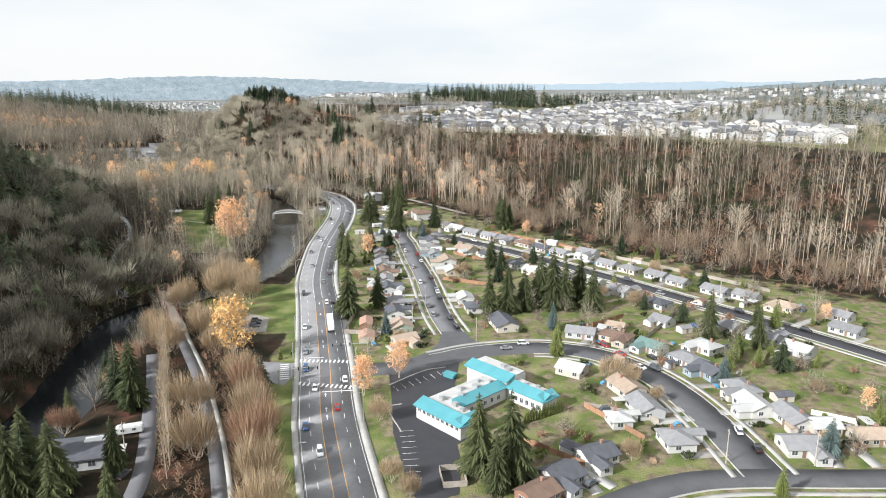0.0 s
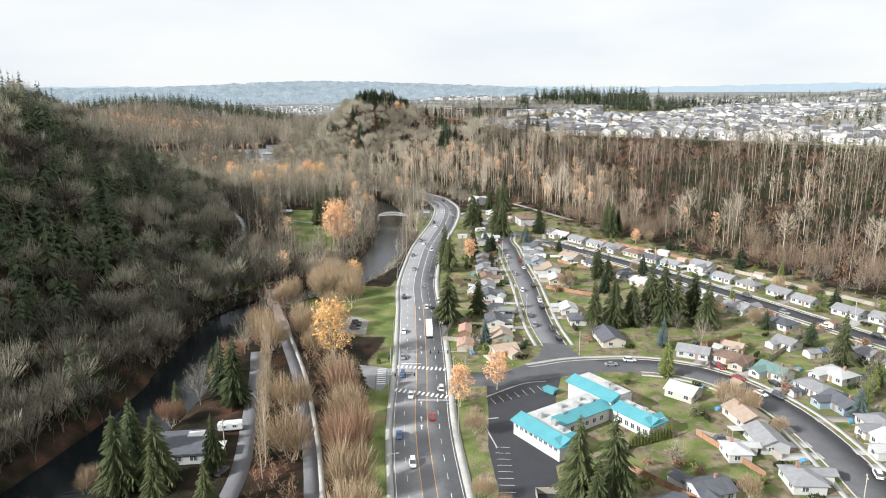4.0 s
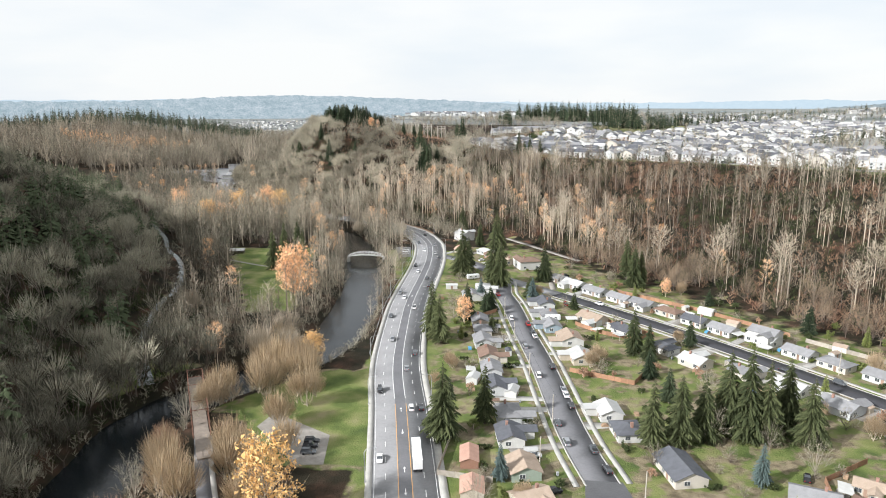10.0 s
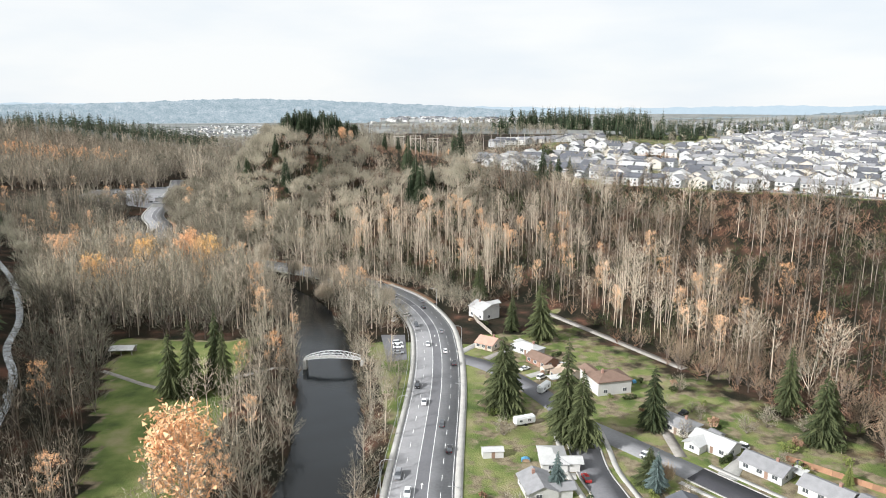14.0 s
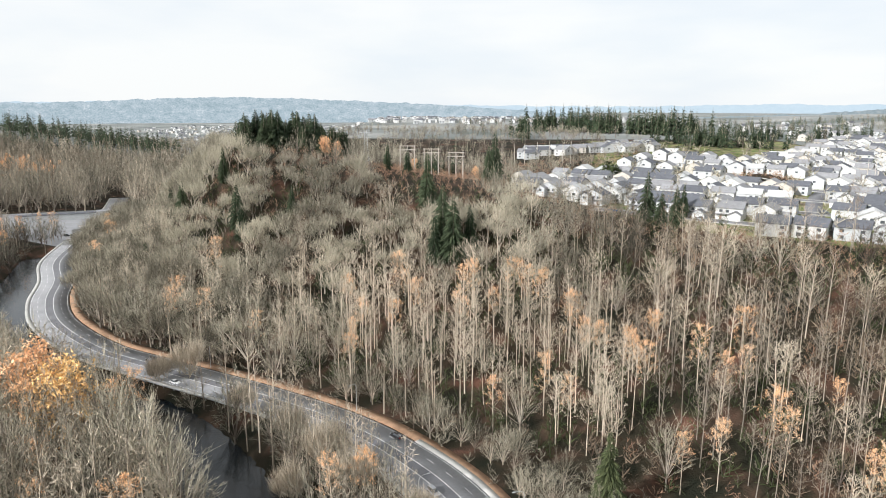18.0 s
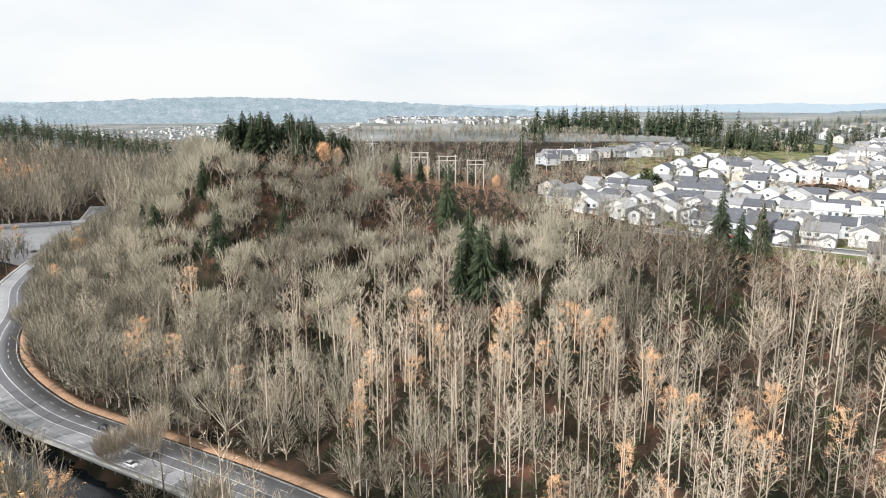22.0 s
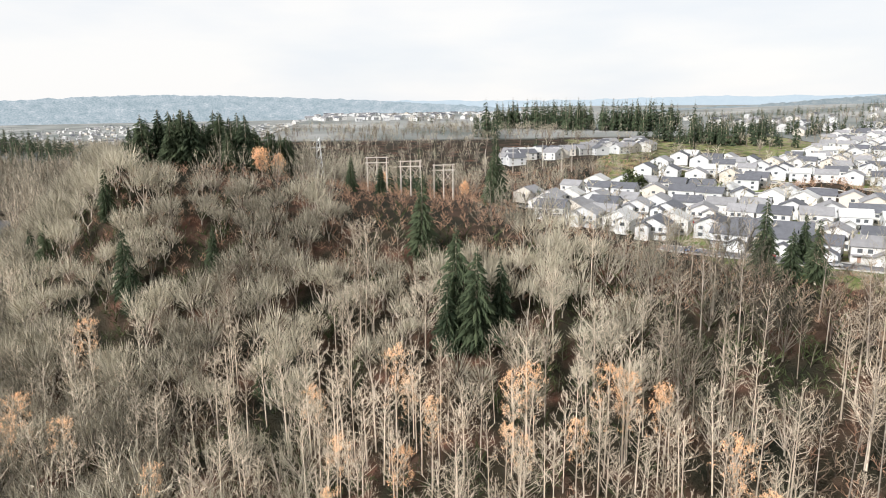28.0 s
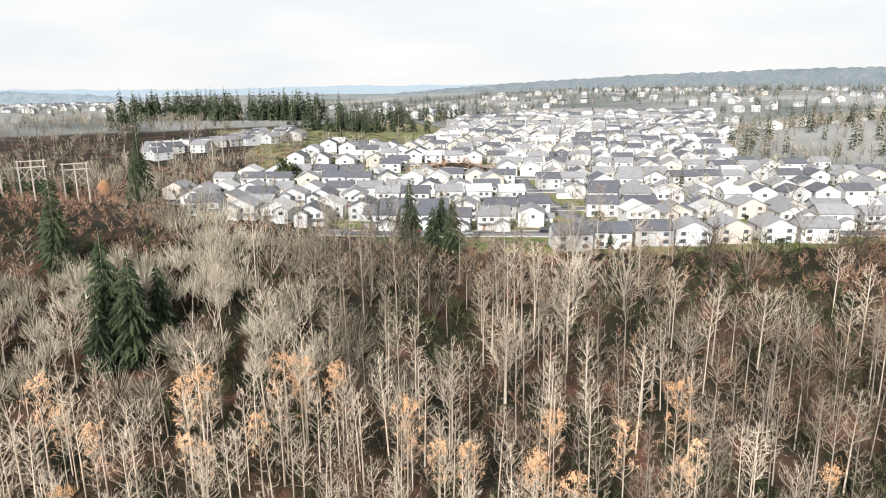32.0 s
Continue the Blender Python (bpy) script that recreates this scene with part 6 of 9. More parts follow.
flat_area("junction_apron", [(-72, 219), (-53, 213), (-50, 231), (-66, 233)], 0.06, M_ASPHALT, "worn asphalt apron beside the crossing", "road")
TRAIL = catmull([(-44, 118), (-52, 142), (-62, 169), (-74, 197), (-86, 223), (-104, 257), (-113, 275)], 4)
strip("riverside_trail", TRAIL, -1.9, 1.9, 0.07, M_ASPHALT_MID, "asphalt trail towards the old truss bridge", "path", 0.2)
strip("trail_verge", TRAIL, 1.9, 3.3, 0.06, M_CONCRETE, "pale concrete edge of the trail", "path", 0.2)
LANE = catmull([(-68, 112), (-74, 139), (-78, 160), (-87, 186), (-98, 216), (-108, 240)], 4)
strip("river_lane", LANE, -2.4, 2.4, 0.075, M_ASPHALT_MID, "narrow asphalt lane between bare trees", "road", 0.2)
FOOT_PATH = catmull([(8, 520), (-2, 534), (-14, 552), (-40, 590)], 4)
strip("slope_path", FOOT_PATH + np.array([10, 6]), -2.0, 2.0, 0.09, M_GRAVEL, "brown gravel path below the woods", "path", 0.1)
FIELD_PATH = catmull([(-205, 505), (-170, 490), (-150, 505), (-130, 524)], 4)
strip("field_path", FIELD_PATH, -1.0, 1.0, 0.07, M_GRAVEL, "pale gravel path across the park lawn", "path", 0.1)

# crossings at the junction


def crossing(a, b, n, wide, long_, lift=0.16):
    ob = new("zebra_crossing")
    tagged(ob, "white striped zebra crossing on worn asphalt", "crossing", kind="structure")
    a, b = np.array(a, float), np.array(b, float)
    t = (b - a) / np.linalg.norm(b - a)
    s = np.array([-t[1], t[0]])
    for i in range(n):
        c = a + (b - a) * (i + 0.5) / n
        q = [c - t * wide / 2 - s * long_ / 2, c + t * wide / 2 - s * long_ / 2, c + t * wide / 2 + s * long_ / 2, c - t * wide / 2 + s * long_ / 2]
        part_mesh("stripe", raw_mesh("stripe", [(*p, lift) for p in q], [(0, 1, 2, 3)], [M_PAINT]), ob)


crossing((-52.5, 233.5), (-34, 233), 12, 0.7, 2.6)
crossing((-49, 214), (-30, 211), 12, 0.7, 2.6)
crossing((-54, 217), (-57, 231), 8, 0.7, 3.0)
crossing((-29, 215), (-31, 231), 8, 0.7, 3.0)


# enclosure, skip, hedges and planting bed of the car park
def lofted_box(a, b, h):
    """A box that widens towards its top."""
    bm = bmesh.new()
    lo = [bm.verts.new((x * a * 0.78, y * b * 0.78, 0)) for x, y in ((-1, -1), (1, -1), (1, 1), (-1, 1))]
    hi = [bm.verts.new((x * a, y * b, h)) for x, y in ((-1, -1), (1, -1), (1, 1), (-1, 1))]
    bm.faces.new(lo[::-1])
    bm.faces.new(hi)
    for i in range(4):
        bm.faces.new((lo[i], lo[(i + 1) % 4], hi[(i + 1) % 4], hi[i]))
    return bm


skip = thing("rubbish_skip", "teal metal rubbish skip in the car park", "skip", 2.5, 219.5, 0.06, -35)
part("body", lofted_box(2.4, 1.5, 1.5), M_TEAL, skip)
part("lid", boxes((-2.0, -1.2, 1.5, 2.0, 1.2, 1.6)), M_TEAL, skip)
pen = thing("fenced_pen", "grey board enclosure beside the car park", "enclosure", 2.5, 157, 0.06, 8)
for a in ((-3, -4, 0, -2.9, 4, 1.7), (3, -4, 0, 3.1, 4, 1.7), (-2.9, -4, 0, 3, -3.9, 1.7), (-2.9, 3.9, 0, 3, 4, 1.7)):
    part("panel", boxes(a), M_FENCE_GREY, pen)
for pts in ([(-13, 199), (-17, 196), (-12, 181)], [(-18, 213), (-7, 224.5), (1, 228)]):
    ln = catmull([pts[0], *pts[1:]], 1.5)
    strip("kerb", ln, -0.2, 0.2, 0.2, M_CONCRETE, "pale concrete kerb of the car park", "kerb", 0.3)

# painted stop lines and arrows
for a, b in (((-51, 236), (-43.5, 236.8)), ((-39.5, 207.5), (-28, 209)), ((-26, 224), (-27, 231))):
    ln = np.linspace(a, b, 4)
    part_mesh("stop_line", marks_mesh("stop_line", ln, 0, 0.5, 1.8, 0.001, 0.165, M_PAINT), main_road)


def arrow(x, y, rz):
    bm = bmesh.new()
    for pts in (((-0.12, -1.6), (0.12, -1.6), (0.12, 0.4), (-0.12, 0.4)), ((-0.45, 0.4), (0.45, 0.4), (0.0, 1.5))):
        bm.faces.new([bm.verts.new((a, b, 0)) for a, b in pts])
    part("turn_arrow", bm, M_PAINT, main_road, m=pose(x, y, 0.165, 0, 0, rz))


for y_at in (246, 255, 264, 285, 300, 204, 196, 188, 420, 436, 545, 556):
    i = int(np.abs(MAIN_ROAD[:, 1] - y_at).argmin())
    t = MAIN_ROAD[i + 1] - MAIN_ROAD[i - 1]
    arrow(*MAIN_ROAD[i], math.degrees(math.atan2(t[1], t[0])) - 90 + (180 if y_at % 2 else 0))


# ---- bridges ----
def bars(bm, pairs, r, sides=5):
    for a, b in pairs:
        tube(bm, [a, b], r, sides)


def place_between(name, label, category, a, b, z):
    a, b = np.array(a, float), np.array(b, float)
    ang = math.degrees(math.atan2(b[1] - a[1], b[0] - a[0]))
    return thing(name, label, category, a[0], a[1], z, ang), float(np.linalg.norm(b - a))


foot_bridge, span = place_between("foot_bridge", "white arched steel truss footbridge over the river", "bridge", (-131.5, 524.3), (-108.5, 525.9), 0.2)
NB = 12
deck = bmesh.new()
crest = [0.9 * math.sin(math.pi * i / NB) for i in range(NB + 1)]
for i in range(NB):
    x0, x1 = span * i / NB, span * (i + 1) / NB
    v = [deck.verts.new(p) for p in ((x0, -1.3, crest[i]), (x1, -1.3, crest[i + 1]), (x1, 1.3, crest[i + 1]), (x0, 1.3, crest[i]),
                                     (x0, -1.3, crest[i] - 0.25), (x1, -1.3, crest[i + 1] - 0.25), (x1, 1.3, crest[i + 1] - 0.25), (x0, 1.3, crest[i] - 0.25))]
    for f in ((0, 1, 2, 3), (7, 6, 5, 4), (0, 4, 5, 1), (3, 2, 6, 7)):
        deck.faces.new([v[k] for k in f])
bmesh.ops.remove_doubles(deck, verts=deck.verts, dist=0.001)
part("deck", deck, M_CONCRETE, foot_bridge, "pale concrete deck")
for sy in (-1.45, 1.45):
    top = [(span * i / NB, sy, crest[i] + 0.3 + 1.7 * math.sin(math.pi * i / NB) ** 0.6) for i in range(NB + 1)]
    low = [(span * i / NB, sy, crest[i] - 0.1) for i in range(NB + 1)]
    bm = bmesh.new()
    tube(bm, top, 0.13, 6)
    part("top_chord", bm, M_WHITE_METAL, foot_bridge)
    bm = bmesh.new()
    tube(bm, low, 0.13, 6)
    part("bottom_chord", bm, M_WHITE_METAL, foot_bridge)
    for i in range(NB):
        bm = bmesh.new()
        bars(bm, [(low[i], top[i + 1])] if i < NB / 2 else [(top[i], low[i + 1])], 0.07)
        part("diagonal", bm, M_WHITE_METAL, foot_bridge)
        if 0 < i:
            bm = bmesh.new()
            bars(bm, [(low[i], top[i])], 0.07)
            part("upright", bm, M_WHITE_METAL, foot_bridge)
for x in (-0.6, span - 0.6):
    part("abutment", boxes((x, -1.8, -4, x + 1.4, 1.8, -0.2)), M_CONCRETE, foot_bridge)

truss, span = place_between("truss_bridge", "old rusty steel through-truss bridge with a plank deck", "bridge", (-112.5, 275), (-136, 318), 0.6)
part("deck", boxes((-14, -2.1, -0.4, span, 2.1, 0)), M_DECK, truss, "weathered plank deck")
N = 7
for sy in (-2.5, 2.5):
    low = [(span * i / N, sy, -0.2) for i in range(N + 1)]
    top = [(span * i / N, sy, 5.4) for i in range(1, N)]
    for nm, pts in (("bottom_chord", low), ("top_chord", top)):
        bm = bmesh.new()
        tube(bm, pts, 0.2, 4)
        part(nm, bm, M_RUST, truss)
    for i in range(1, N):
        bm = bmesh.new()
        bars(bm, [(low[i], top[i - 1])], 0.13, 4)
        part("upright", bm, M_RUST, truss)
    for i in range(N):
        a, b = (low[0], top[0]) if i == 0 else (top[-1], low[-1]) if i == N - 1 else (top[i - 1], low[i + 1]) if i < N / 2 else (low[i], top[i])
        bm = bmesh.new()
        bars(bm, [(a, b)], 0.13, 4)
        part("diagonal", bm, M_RUST, truss)
    bm = boxes((-14, sy * 0.85 - 0.04, 0.9, 0, sy * 0.85 + 0.04, 1.05), *[(-14 + 2 * k, sy * 0.85 - 0.05, 0, -13.9 + 2 * k, sy * 0.85 + 0.05, 1.0) for k in range(7)])
    part("railing", bm, M_FENCE_GREY, truss)
for i in range(1, N):
    bm = bmesh.new()
    bars(bm, [((span * i / N, -2.5, 5.4), (span * i / N, 2.5, 5.4))], 0.12, 4)
    part("cross_beam", bm, M_RUST, truss)
for x in (-13, -4, span - 1.2):
    part("pier", boxes((x, -2.4, -6, x + 1.2, 2.4, -0.4)), M_CONCRETE, truss)

shelter = thing("picnic_shelter", "small white-roofed open picnic shelter on the lawn", "shelter", -207, 524, None, 10)
part("roof", gable_roof(9, 6, 2.4, 0.9, 0.3), M_MEMBRANE, shelter)
for x in (-4.2, 0, 4.2):
    for y in (-2.7, 2.7):
        part("post", boxes((x - 0.12, y - 0.12, -0.3, x + 0.12, y + 0.12, 2.55)), M_FENCE_GREY, shelter)
part("back_wall", boxes((-4, 2.5, -0.2, 4, 2.62, 2.3)), M_FENCE_GREY, shelter)

# the long low house by the lane
river_house = thing("river_house", "grey flat-roofed house with white skylights among firs", "house", -97, 166, None, 15)
part("wall", boxes((-7, -6, -0.3, 7, 6, 3.2)), WALLS[2], river_house)
part("roof", boxes((-7.8, -6.8, 3.2, 7.8, 6.8, 3.5)), ROOFS[1], river_house)
skylight = part("skylight", boxes((0.5, 2.5, 3.5, 6, 5.5, 3.75)), M_TRIM, river_house, "white ribbed roof skylight")
for k in range(7):
    part("rib", boxes((0.5 + 0.9 * k, 2.5, 3.75, 0.6 + 0.9 * k, 5.5, 3.82)), M_TRIM, skylight)
part("porch_roof", boxes((7.9, -4, 2.5, 11.5, 1, 2.7)), ROOFS[4], river_house)
part("lean_to", boxes((-12, -4, -0.3, -7.9, 2, 2.4)), WALLS[0], river_house)
for k in (-4, 0, 4):
    add_window(river_house, pose(k, -6.003, 1.0), 1.8, 1.4)

# ---- vehicles ----
PAINTS = [mat("car_paint_white", (0.78, 0.78, 0.78), 0.25, (0.74, 0.74, 0.74), 0.5, spec=0.5), mat("car_paint_black", (0.025, 0.025, 0.028), 0.2, spec=0.5), mat("car_paint_silver", (0.42, 0.43, 0.45), 0.3, metal=0.5),
          mat("car_paint_red", (0.34, 0.03, 0.03), 0.25, spec=0.5), mat("car_paint_blue", (0.05, 0.12, 0.28), 0.25, spec=0.5), mat("car_paint_grey", (0.14, 0.15, 0.16), 0.25, metal=0.3)]
PAINT_WORDS = ["white", "black", "silver", "red", "blue", "dark grey"]
M_LAMP_RED = mat("tail_lamp", (0.4, 0.02, 0.02), 0.2)
M_LAMP_CLEAR = mat("head_lamp", (0.7, 0.7, 0.7), 0.1)


def lofted(sections):
    """A closed body through outlines of equal length."""
    bm = bmesh.new()
    rows = [[bm.verts.new(p) for p in s] for s in sections]
    n = len(rows[0])
    for a, b in zip(rows[:-1], rows[1:]):
        for i in range(n):
            bm.faces.new((a[i], a[(i + 1) % n], b[(i + 1) % n], b[i]))
    bm.faces.new(rows[0][::-1])
    bm.faces.new(rows[-1])
    bmesh.ops.recalc_face_normals(bm, faces=bm.faces)
    return bm


def car_body(kind):
    ring = []
    hood = 0.92 if kind != "pickup" else 1.05
    for x, w, z1 in ((-2.25, 0.80, 0.80), (-2.1, 0.88, hood), (-0.9, 0.91, hood + 0.03), (0.9, 0.91, hood), (1.95, 0.86, hood - 0.12), (2.25, 0.76, 0.66)):
        ring.append([(x, -w, 0.32), (x, w, 0.32), (x, w, z1 - 0.12), (x, w - 0.1, z1), (x, -w + 0.1, z1), (x, -w, z1 - 0.12)])
    return lofted(ring)


def car_cabin(kind, lift=0.0):
    x0, x1, x2, x3, top = {"sedan": (-1.75, -1.0, 0.35, 1.05, 1.43), "suv": (-2.1, -1.85, 0.45, 1.1, 1.72), "pickup": (-0.55, -0.4, 0.55, 1.1, 1.78)}[kind]
    z0 = 0.9
    return lofted([[(x0, -0.8, z0), (x0, 0.8, z0), (x1, 0.62, top + lift), (x1, -0.62, top + lift)], [(x3, -0.8, z0), (x3, 0.8, z0), (x2, 0.62, top + lift), (x2, -0.62, top + lift)]])


def car(kind, paint):
    ob = new("car")
    ob.empty_display_size = 0.5
    words = {"sedan": "sedan", "suv": "estate car", "pickup": "pickup truck"}[kind]
    tagged(ob, f"{PAINT_WORDS[paint]} {words} on the asphalt", "car", "cars")
    part("body", car_body(kind), PAINTS[paint], ob)
    part("cabin_glass", car_cabin(kind), M_GLASS, ob)
    x1, x2, top = {"sedan": (-1.0, 0.35, 1.43), "suv": (-1.85, 0.45, 1.72), "pickup": (-0.4, 0.55, 1.78)}[kind]
    bm = boxes((x1 - 0.02, -0.63, top - 0.05, x2 + 0.02, 0.63, top + 0.03))
    bmesh.ops.bevel(bm, geom=[e for e in bm.edges], offset=0.025, affect="EDGES")
    part("roof", bm, PAINTS[paint], ob)
    if kind == "pickup":
        part("bed", boxes((-2.1, -0.7, 1.06, -0.65, 0.7, 1.09)), M_TYRE, ob)
    for x in (-1.35, 1.4):
        for y in (-0.82, 0.82):
            w = bmesh.new()
            bmesh.ops.create_cone(w, cap_ends=True, segments=12, radius1=0.33, radius2=0.33, depth=0.22, matrix=pose(x, y, 0.33, 90))
            part("wheel", w, M_TYRE, ob)
    for y in (-0.62, 0.62):
        part("headlight", boxes((2.2, y - 0.16, 0.62, 2.27, y + 0.16, 0.76)), M_LAMP_CLEAR, ob)
        part("tail_light", boxes((-2.28, y - 0.14, 0.66, -2.2, y + 0.14, 0.82)), M_LAMP_RED, ob)
    return ob


CARS = {}


def put_car(x, y, rz, kind, paint, lift=0.1):
    z = ground(x, y) + lift
    if (kind, paint) not in CARS:
        ob = car(kind, paint)
        ob.matrix_basis = pose(x, y, z, 0, 0, rz)
        CARS[kind, paint] = ob
        return ob
    return copy_thing(CARS[kind, paint], pose(x, y, z, 0, 0, rz))


def along(line, y_at, off):
    """A place on a line at the given y, moved sideways, and its direction."""
    i = int(np.abs(line[:, 1] - y_at).argmin())
    i = min(max(i, 1), len(line) - 2)
    t = line[i + 1] - line[i - 1]
    t /= np.linalg.norm(t)
    p = line[i] + np.array([t[1], -t[0]]) * off
    return p[0], p[1], math.degrees(math.atan2(t[1], t[0]))


for y_at, off, kind, paint in ((269, -6.8, "sedan", 0), (365, -3.5, "sedan", 2), (396, -6.8, "sedan", 5), (427, -3.5, "sedan", 0), (498, -6.8, "suv", 1), (545, -3.5, "sedan", 0), (212, -3.4, "sedan", 0), (224, -6.6, "suv", 4), (318, -6.6, "suv", 1),
                               (240, -6.8, "sedan", 2), (560, 3.4, "sedan", 2), (470, 3.5, "suv", 5), (520, 6.6, "suv", 1), (596, 3.5, "sedan", 1), (300, 3.4, "suv", 0), (302, 6.6, "sedan", 1), (618, -3.5, "suv", 2), (640, 6.5, "sedan", 1), (690, -6.5, "sedan", 0), (700, 3.4, "suv", 1), (745, -3.4, "sedan", 2), (196, 3.4, "sedan", 3), (218, 6.6, "suv", 0), (335, 3.5, "sedan", 2), (351, 6.6, "suv", 5), (412, 3.5, "pickup", 0), (440, -6.8, "suv", 2), (456, 6.6, "sedan", 1), (484, -3.5, "sedan", 0), (536, 3.5, "sedan", 0), (572, -6.6, "suv", 5), (607, 6.5, "sedan", 2), (186, -6.6, "sedan", 4), (170, -3.4, "suv", 0)):
    x, y, rz = along(MAIN_ROAD, y_at, off)
    put_car(x, y, rz + (180 if off < 0 else 0), kind, paint, 0.13)
for y_at, off, kind, paint in ((317, 3.4, "sedan", 0), (307, 3.4, "suv", 1), (282, 3.3, "pickup", 5), (287, -3.4, "suv", 2), (333, -3.3, "suv", 0), (322, 3.4, "sedan", 2), (366, -3.3, "suv", 2), (381, 3.2, "pickup", 5), (375, 3.2, "sedan", 0), (341, 3.3, "suv", 1), (296, -3.3, "sedan", 5), (400, -3.2, "suv", 0), (393, 3.2, "pickup", 3), (443, -3.2, "sedan", 3), (270, 3.4, "sedan", 1)):
    x, y, rz = along(MIDDLE_STREET, y_at, off)
    put_car(x, y, rz, kind, paint)
for y_at, off, kind, paint in ((455, 3, "suv", 0), (428, -3.2, "pickup", 0), (352, 3.2, "sedan", 1), (338, -3.2, "suv", 5), (300, 3.3, "sedan", 0), (285, -3.2, "suv", 1), (270, 3.2, "sedan", 2), (262, -3.2, "suv", 1), (390, 3.2, "sedan", 5), (318, 3.2, "suv", 2)):
    x, y, rz = along(DARK_STREET if y_at < 447 else DARK_TOP, y_at, off)
    put_car(x, y, rz, kind, paint)
for x, y, rz, kind, paint in ((85.5, 181, 82, "suv", 0), (86.5, 171, 85, "pickup", 1), (70, 227, -58, "sedan", 0), (75, 226, -60, "suv", 5), (66, 239, -40, "sedan", 3), (24, 245, 10, "sedan", 2), (31, 250, 5, "suv", 0), (-79, 276, 10, "suv", 1), (-78.5, 273, 10, "pickup", 1), (-78, 269.5, 10, "suv", 5),
                              (62, 248, -70, "suv", 3), (37, 154, 40, "sedan", 5), (-44, 520, 40, "sedan", 0), (-38, 512, 50, "suv", 0), (-98, 585, 60, "suv", 0), (-97, 545, 10, "suv", 0), (-96, 540, 10, "sedan", 0), (-95, 533, 10, "sedan", 2), (-103, 577, 70, "sedan", 0), (-14, 275, 0, "pickup", 0), (18, 463, 130, "suv", 0), (25, 448, 130, "sedan", 2), (-82, 158, 80, "suv", 5)):
    put_car(x, y, rz, kind, paint)

lorry = thing("articulated_lorry", "white box trailer behind a dark lorry cab", "lorry", *along(MAIN_ROAD, 268, 3.6)[:2], 0.13, along(MAIN_ROAD, 268, 3.6)[2])
bm = boxes((-8, -1.28, 1.1, 5, 1.28, 4.0))
bmesh.ops.bevel(bm, geom=[e for e in bm.edges], offset=0.06, affect="EDGES")
part("trailer", bm, PAINTS[0], lorry)
bm = lofted([[(5.5, -1.2, 0.6), (5.5, 1.2, 0.6), (5.5, 1.1, 3.3), (5.5, -1.1, 3.3)], [(7.4, -1.2, 0.6), (7.4, 1.2, 0.6), (7.2, 1.1, 3.2), (7.2, -1.1, 3.2)], [(7.9, -1.15, 0.6), (7.9, 1.15, 0.6), (7.9, 1.05, 1.6), (7.9, -1.05, 1.6)]])
part("cab", bm, PAINTS[5], lorry)
part("chassis", boxes((-7.8, -0.5, 0.7, 6, 0.5, 1.1)), M_TYRE, lorry)
for x in (-7, -5.8, 4.0, 6.8):
    for y in (-1.05, 1.05):
        w = bmesh.new()
        bmesh.ops.create_cone(w, cap_ends=True, segments=12, radius1=0.5, radius2=0.5, depth=0.4, matrix=pose(x, y, 0.5, 90))
        part("wheel", w, M_TYRE, lorry)


# ---- lamps and poles ----
def street_lamp(x, y, rz):
    ob = thing("street_lamp", "tall curved galvanised street lamp beside the road", "street lamp", x, y, None, rz, "street lamps")
    bm = bmesh.new()
    tube(bm, [(0, 0, -0.2), (0, 0, 4), (0, 0, 8.6), (0.35, 0, 9.4), (1.1, 0, 9.8), (2.6, 0, 9.9)], [0.14, 0.12, 0.09, 0.08, 0.07, 0.06], 7)
    part("pole", bm, M_METAL, ob)
    bm = boxes((2.5, -0.16, 9.8, 3.3, 0.16, 9.98))
    bmesh.ops.bevel(bm, geom=[e for e in bm.edges], offset=0.05, affect="EDGES")
    part("lamp_head", bm, M_METAL, ob)
    part("base", boxes((-0.25, -0.25, -0.2, 0.25, 0.25, 0.35)), M_CONCRETE, ob)
    return ob


lamp = None
for y_at, off in ((162, -10.6), (256, -10.6), (210, -10.6), (305, -10.6), (345, -10.6), (396, -10.6), (432, -10.6), (470, -10.6), (520, -10.6), (570, -10.6), (612, -10.6), (187, 10.5), (306, 10.5), (362, 10.5), (420, 10.5), (482, 10.5), (540, 10.5), (600, 10.5), (655, 10.5), (690, 10.5), (712, -10.5)):
    x, y, rz = along(MAIN_ROAD, y_at, off)
    rz += 90 - 180 * (off < 0) + 0
    rz = rz if off > 0 else rz
    if lamp is None:
        lamp = street_lamp(x, y, rz)
    else:
        copy_thing(lamp, pose(x, y, ground(x, y), 0, 0, rz))


def utility_pole(x, y, rz, h=10.0):
    ob = thing("utility_pole", "wooden utility pole with a crossarm beside the street", "pole", x, y, None, rz, "utility poles")
    bm = bmesh.new()
    tube(bm, [(0, 0, -0.3), (0, 0, h)], [0.17, 0.11], 7)
    part("pole", bm, M_POLE, ob)
    part("crossarm", boxes((-1.2, -0.06, h - 0.9, 1.2, 0.06, h - 0.75)), M_POLE, ob)
    for k in (-1.0, 0.0, 1.0):
        part("insulator", boxes((k - 0.06, -0.05, h - 0.75, k + 0.06, 0.05, h - 0.52)), M_METAL, ob)
    return ob


poles = []
for x, y in ((-12.5, 268), (-8, 296), (-15, 332), (-21, 368), (-26, 404), (13, 253), (-18, 229), (75, 164), (98, 163), (60, 396), (98, 348), (128, 304), (-30, 222), (-86, 168)):
    p0 = utility_pole(x, y, 80)
    poles.append(p0)


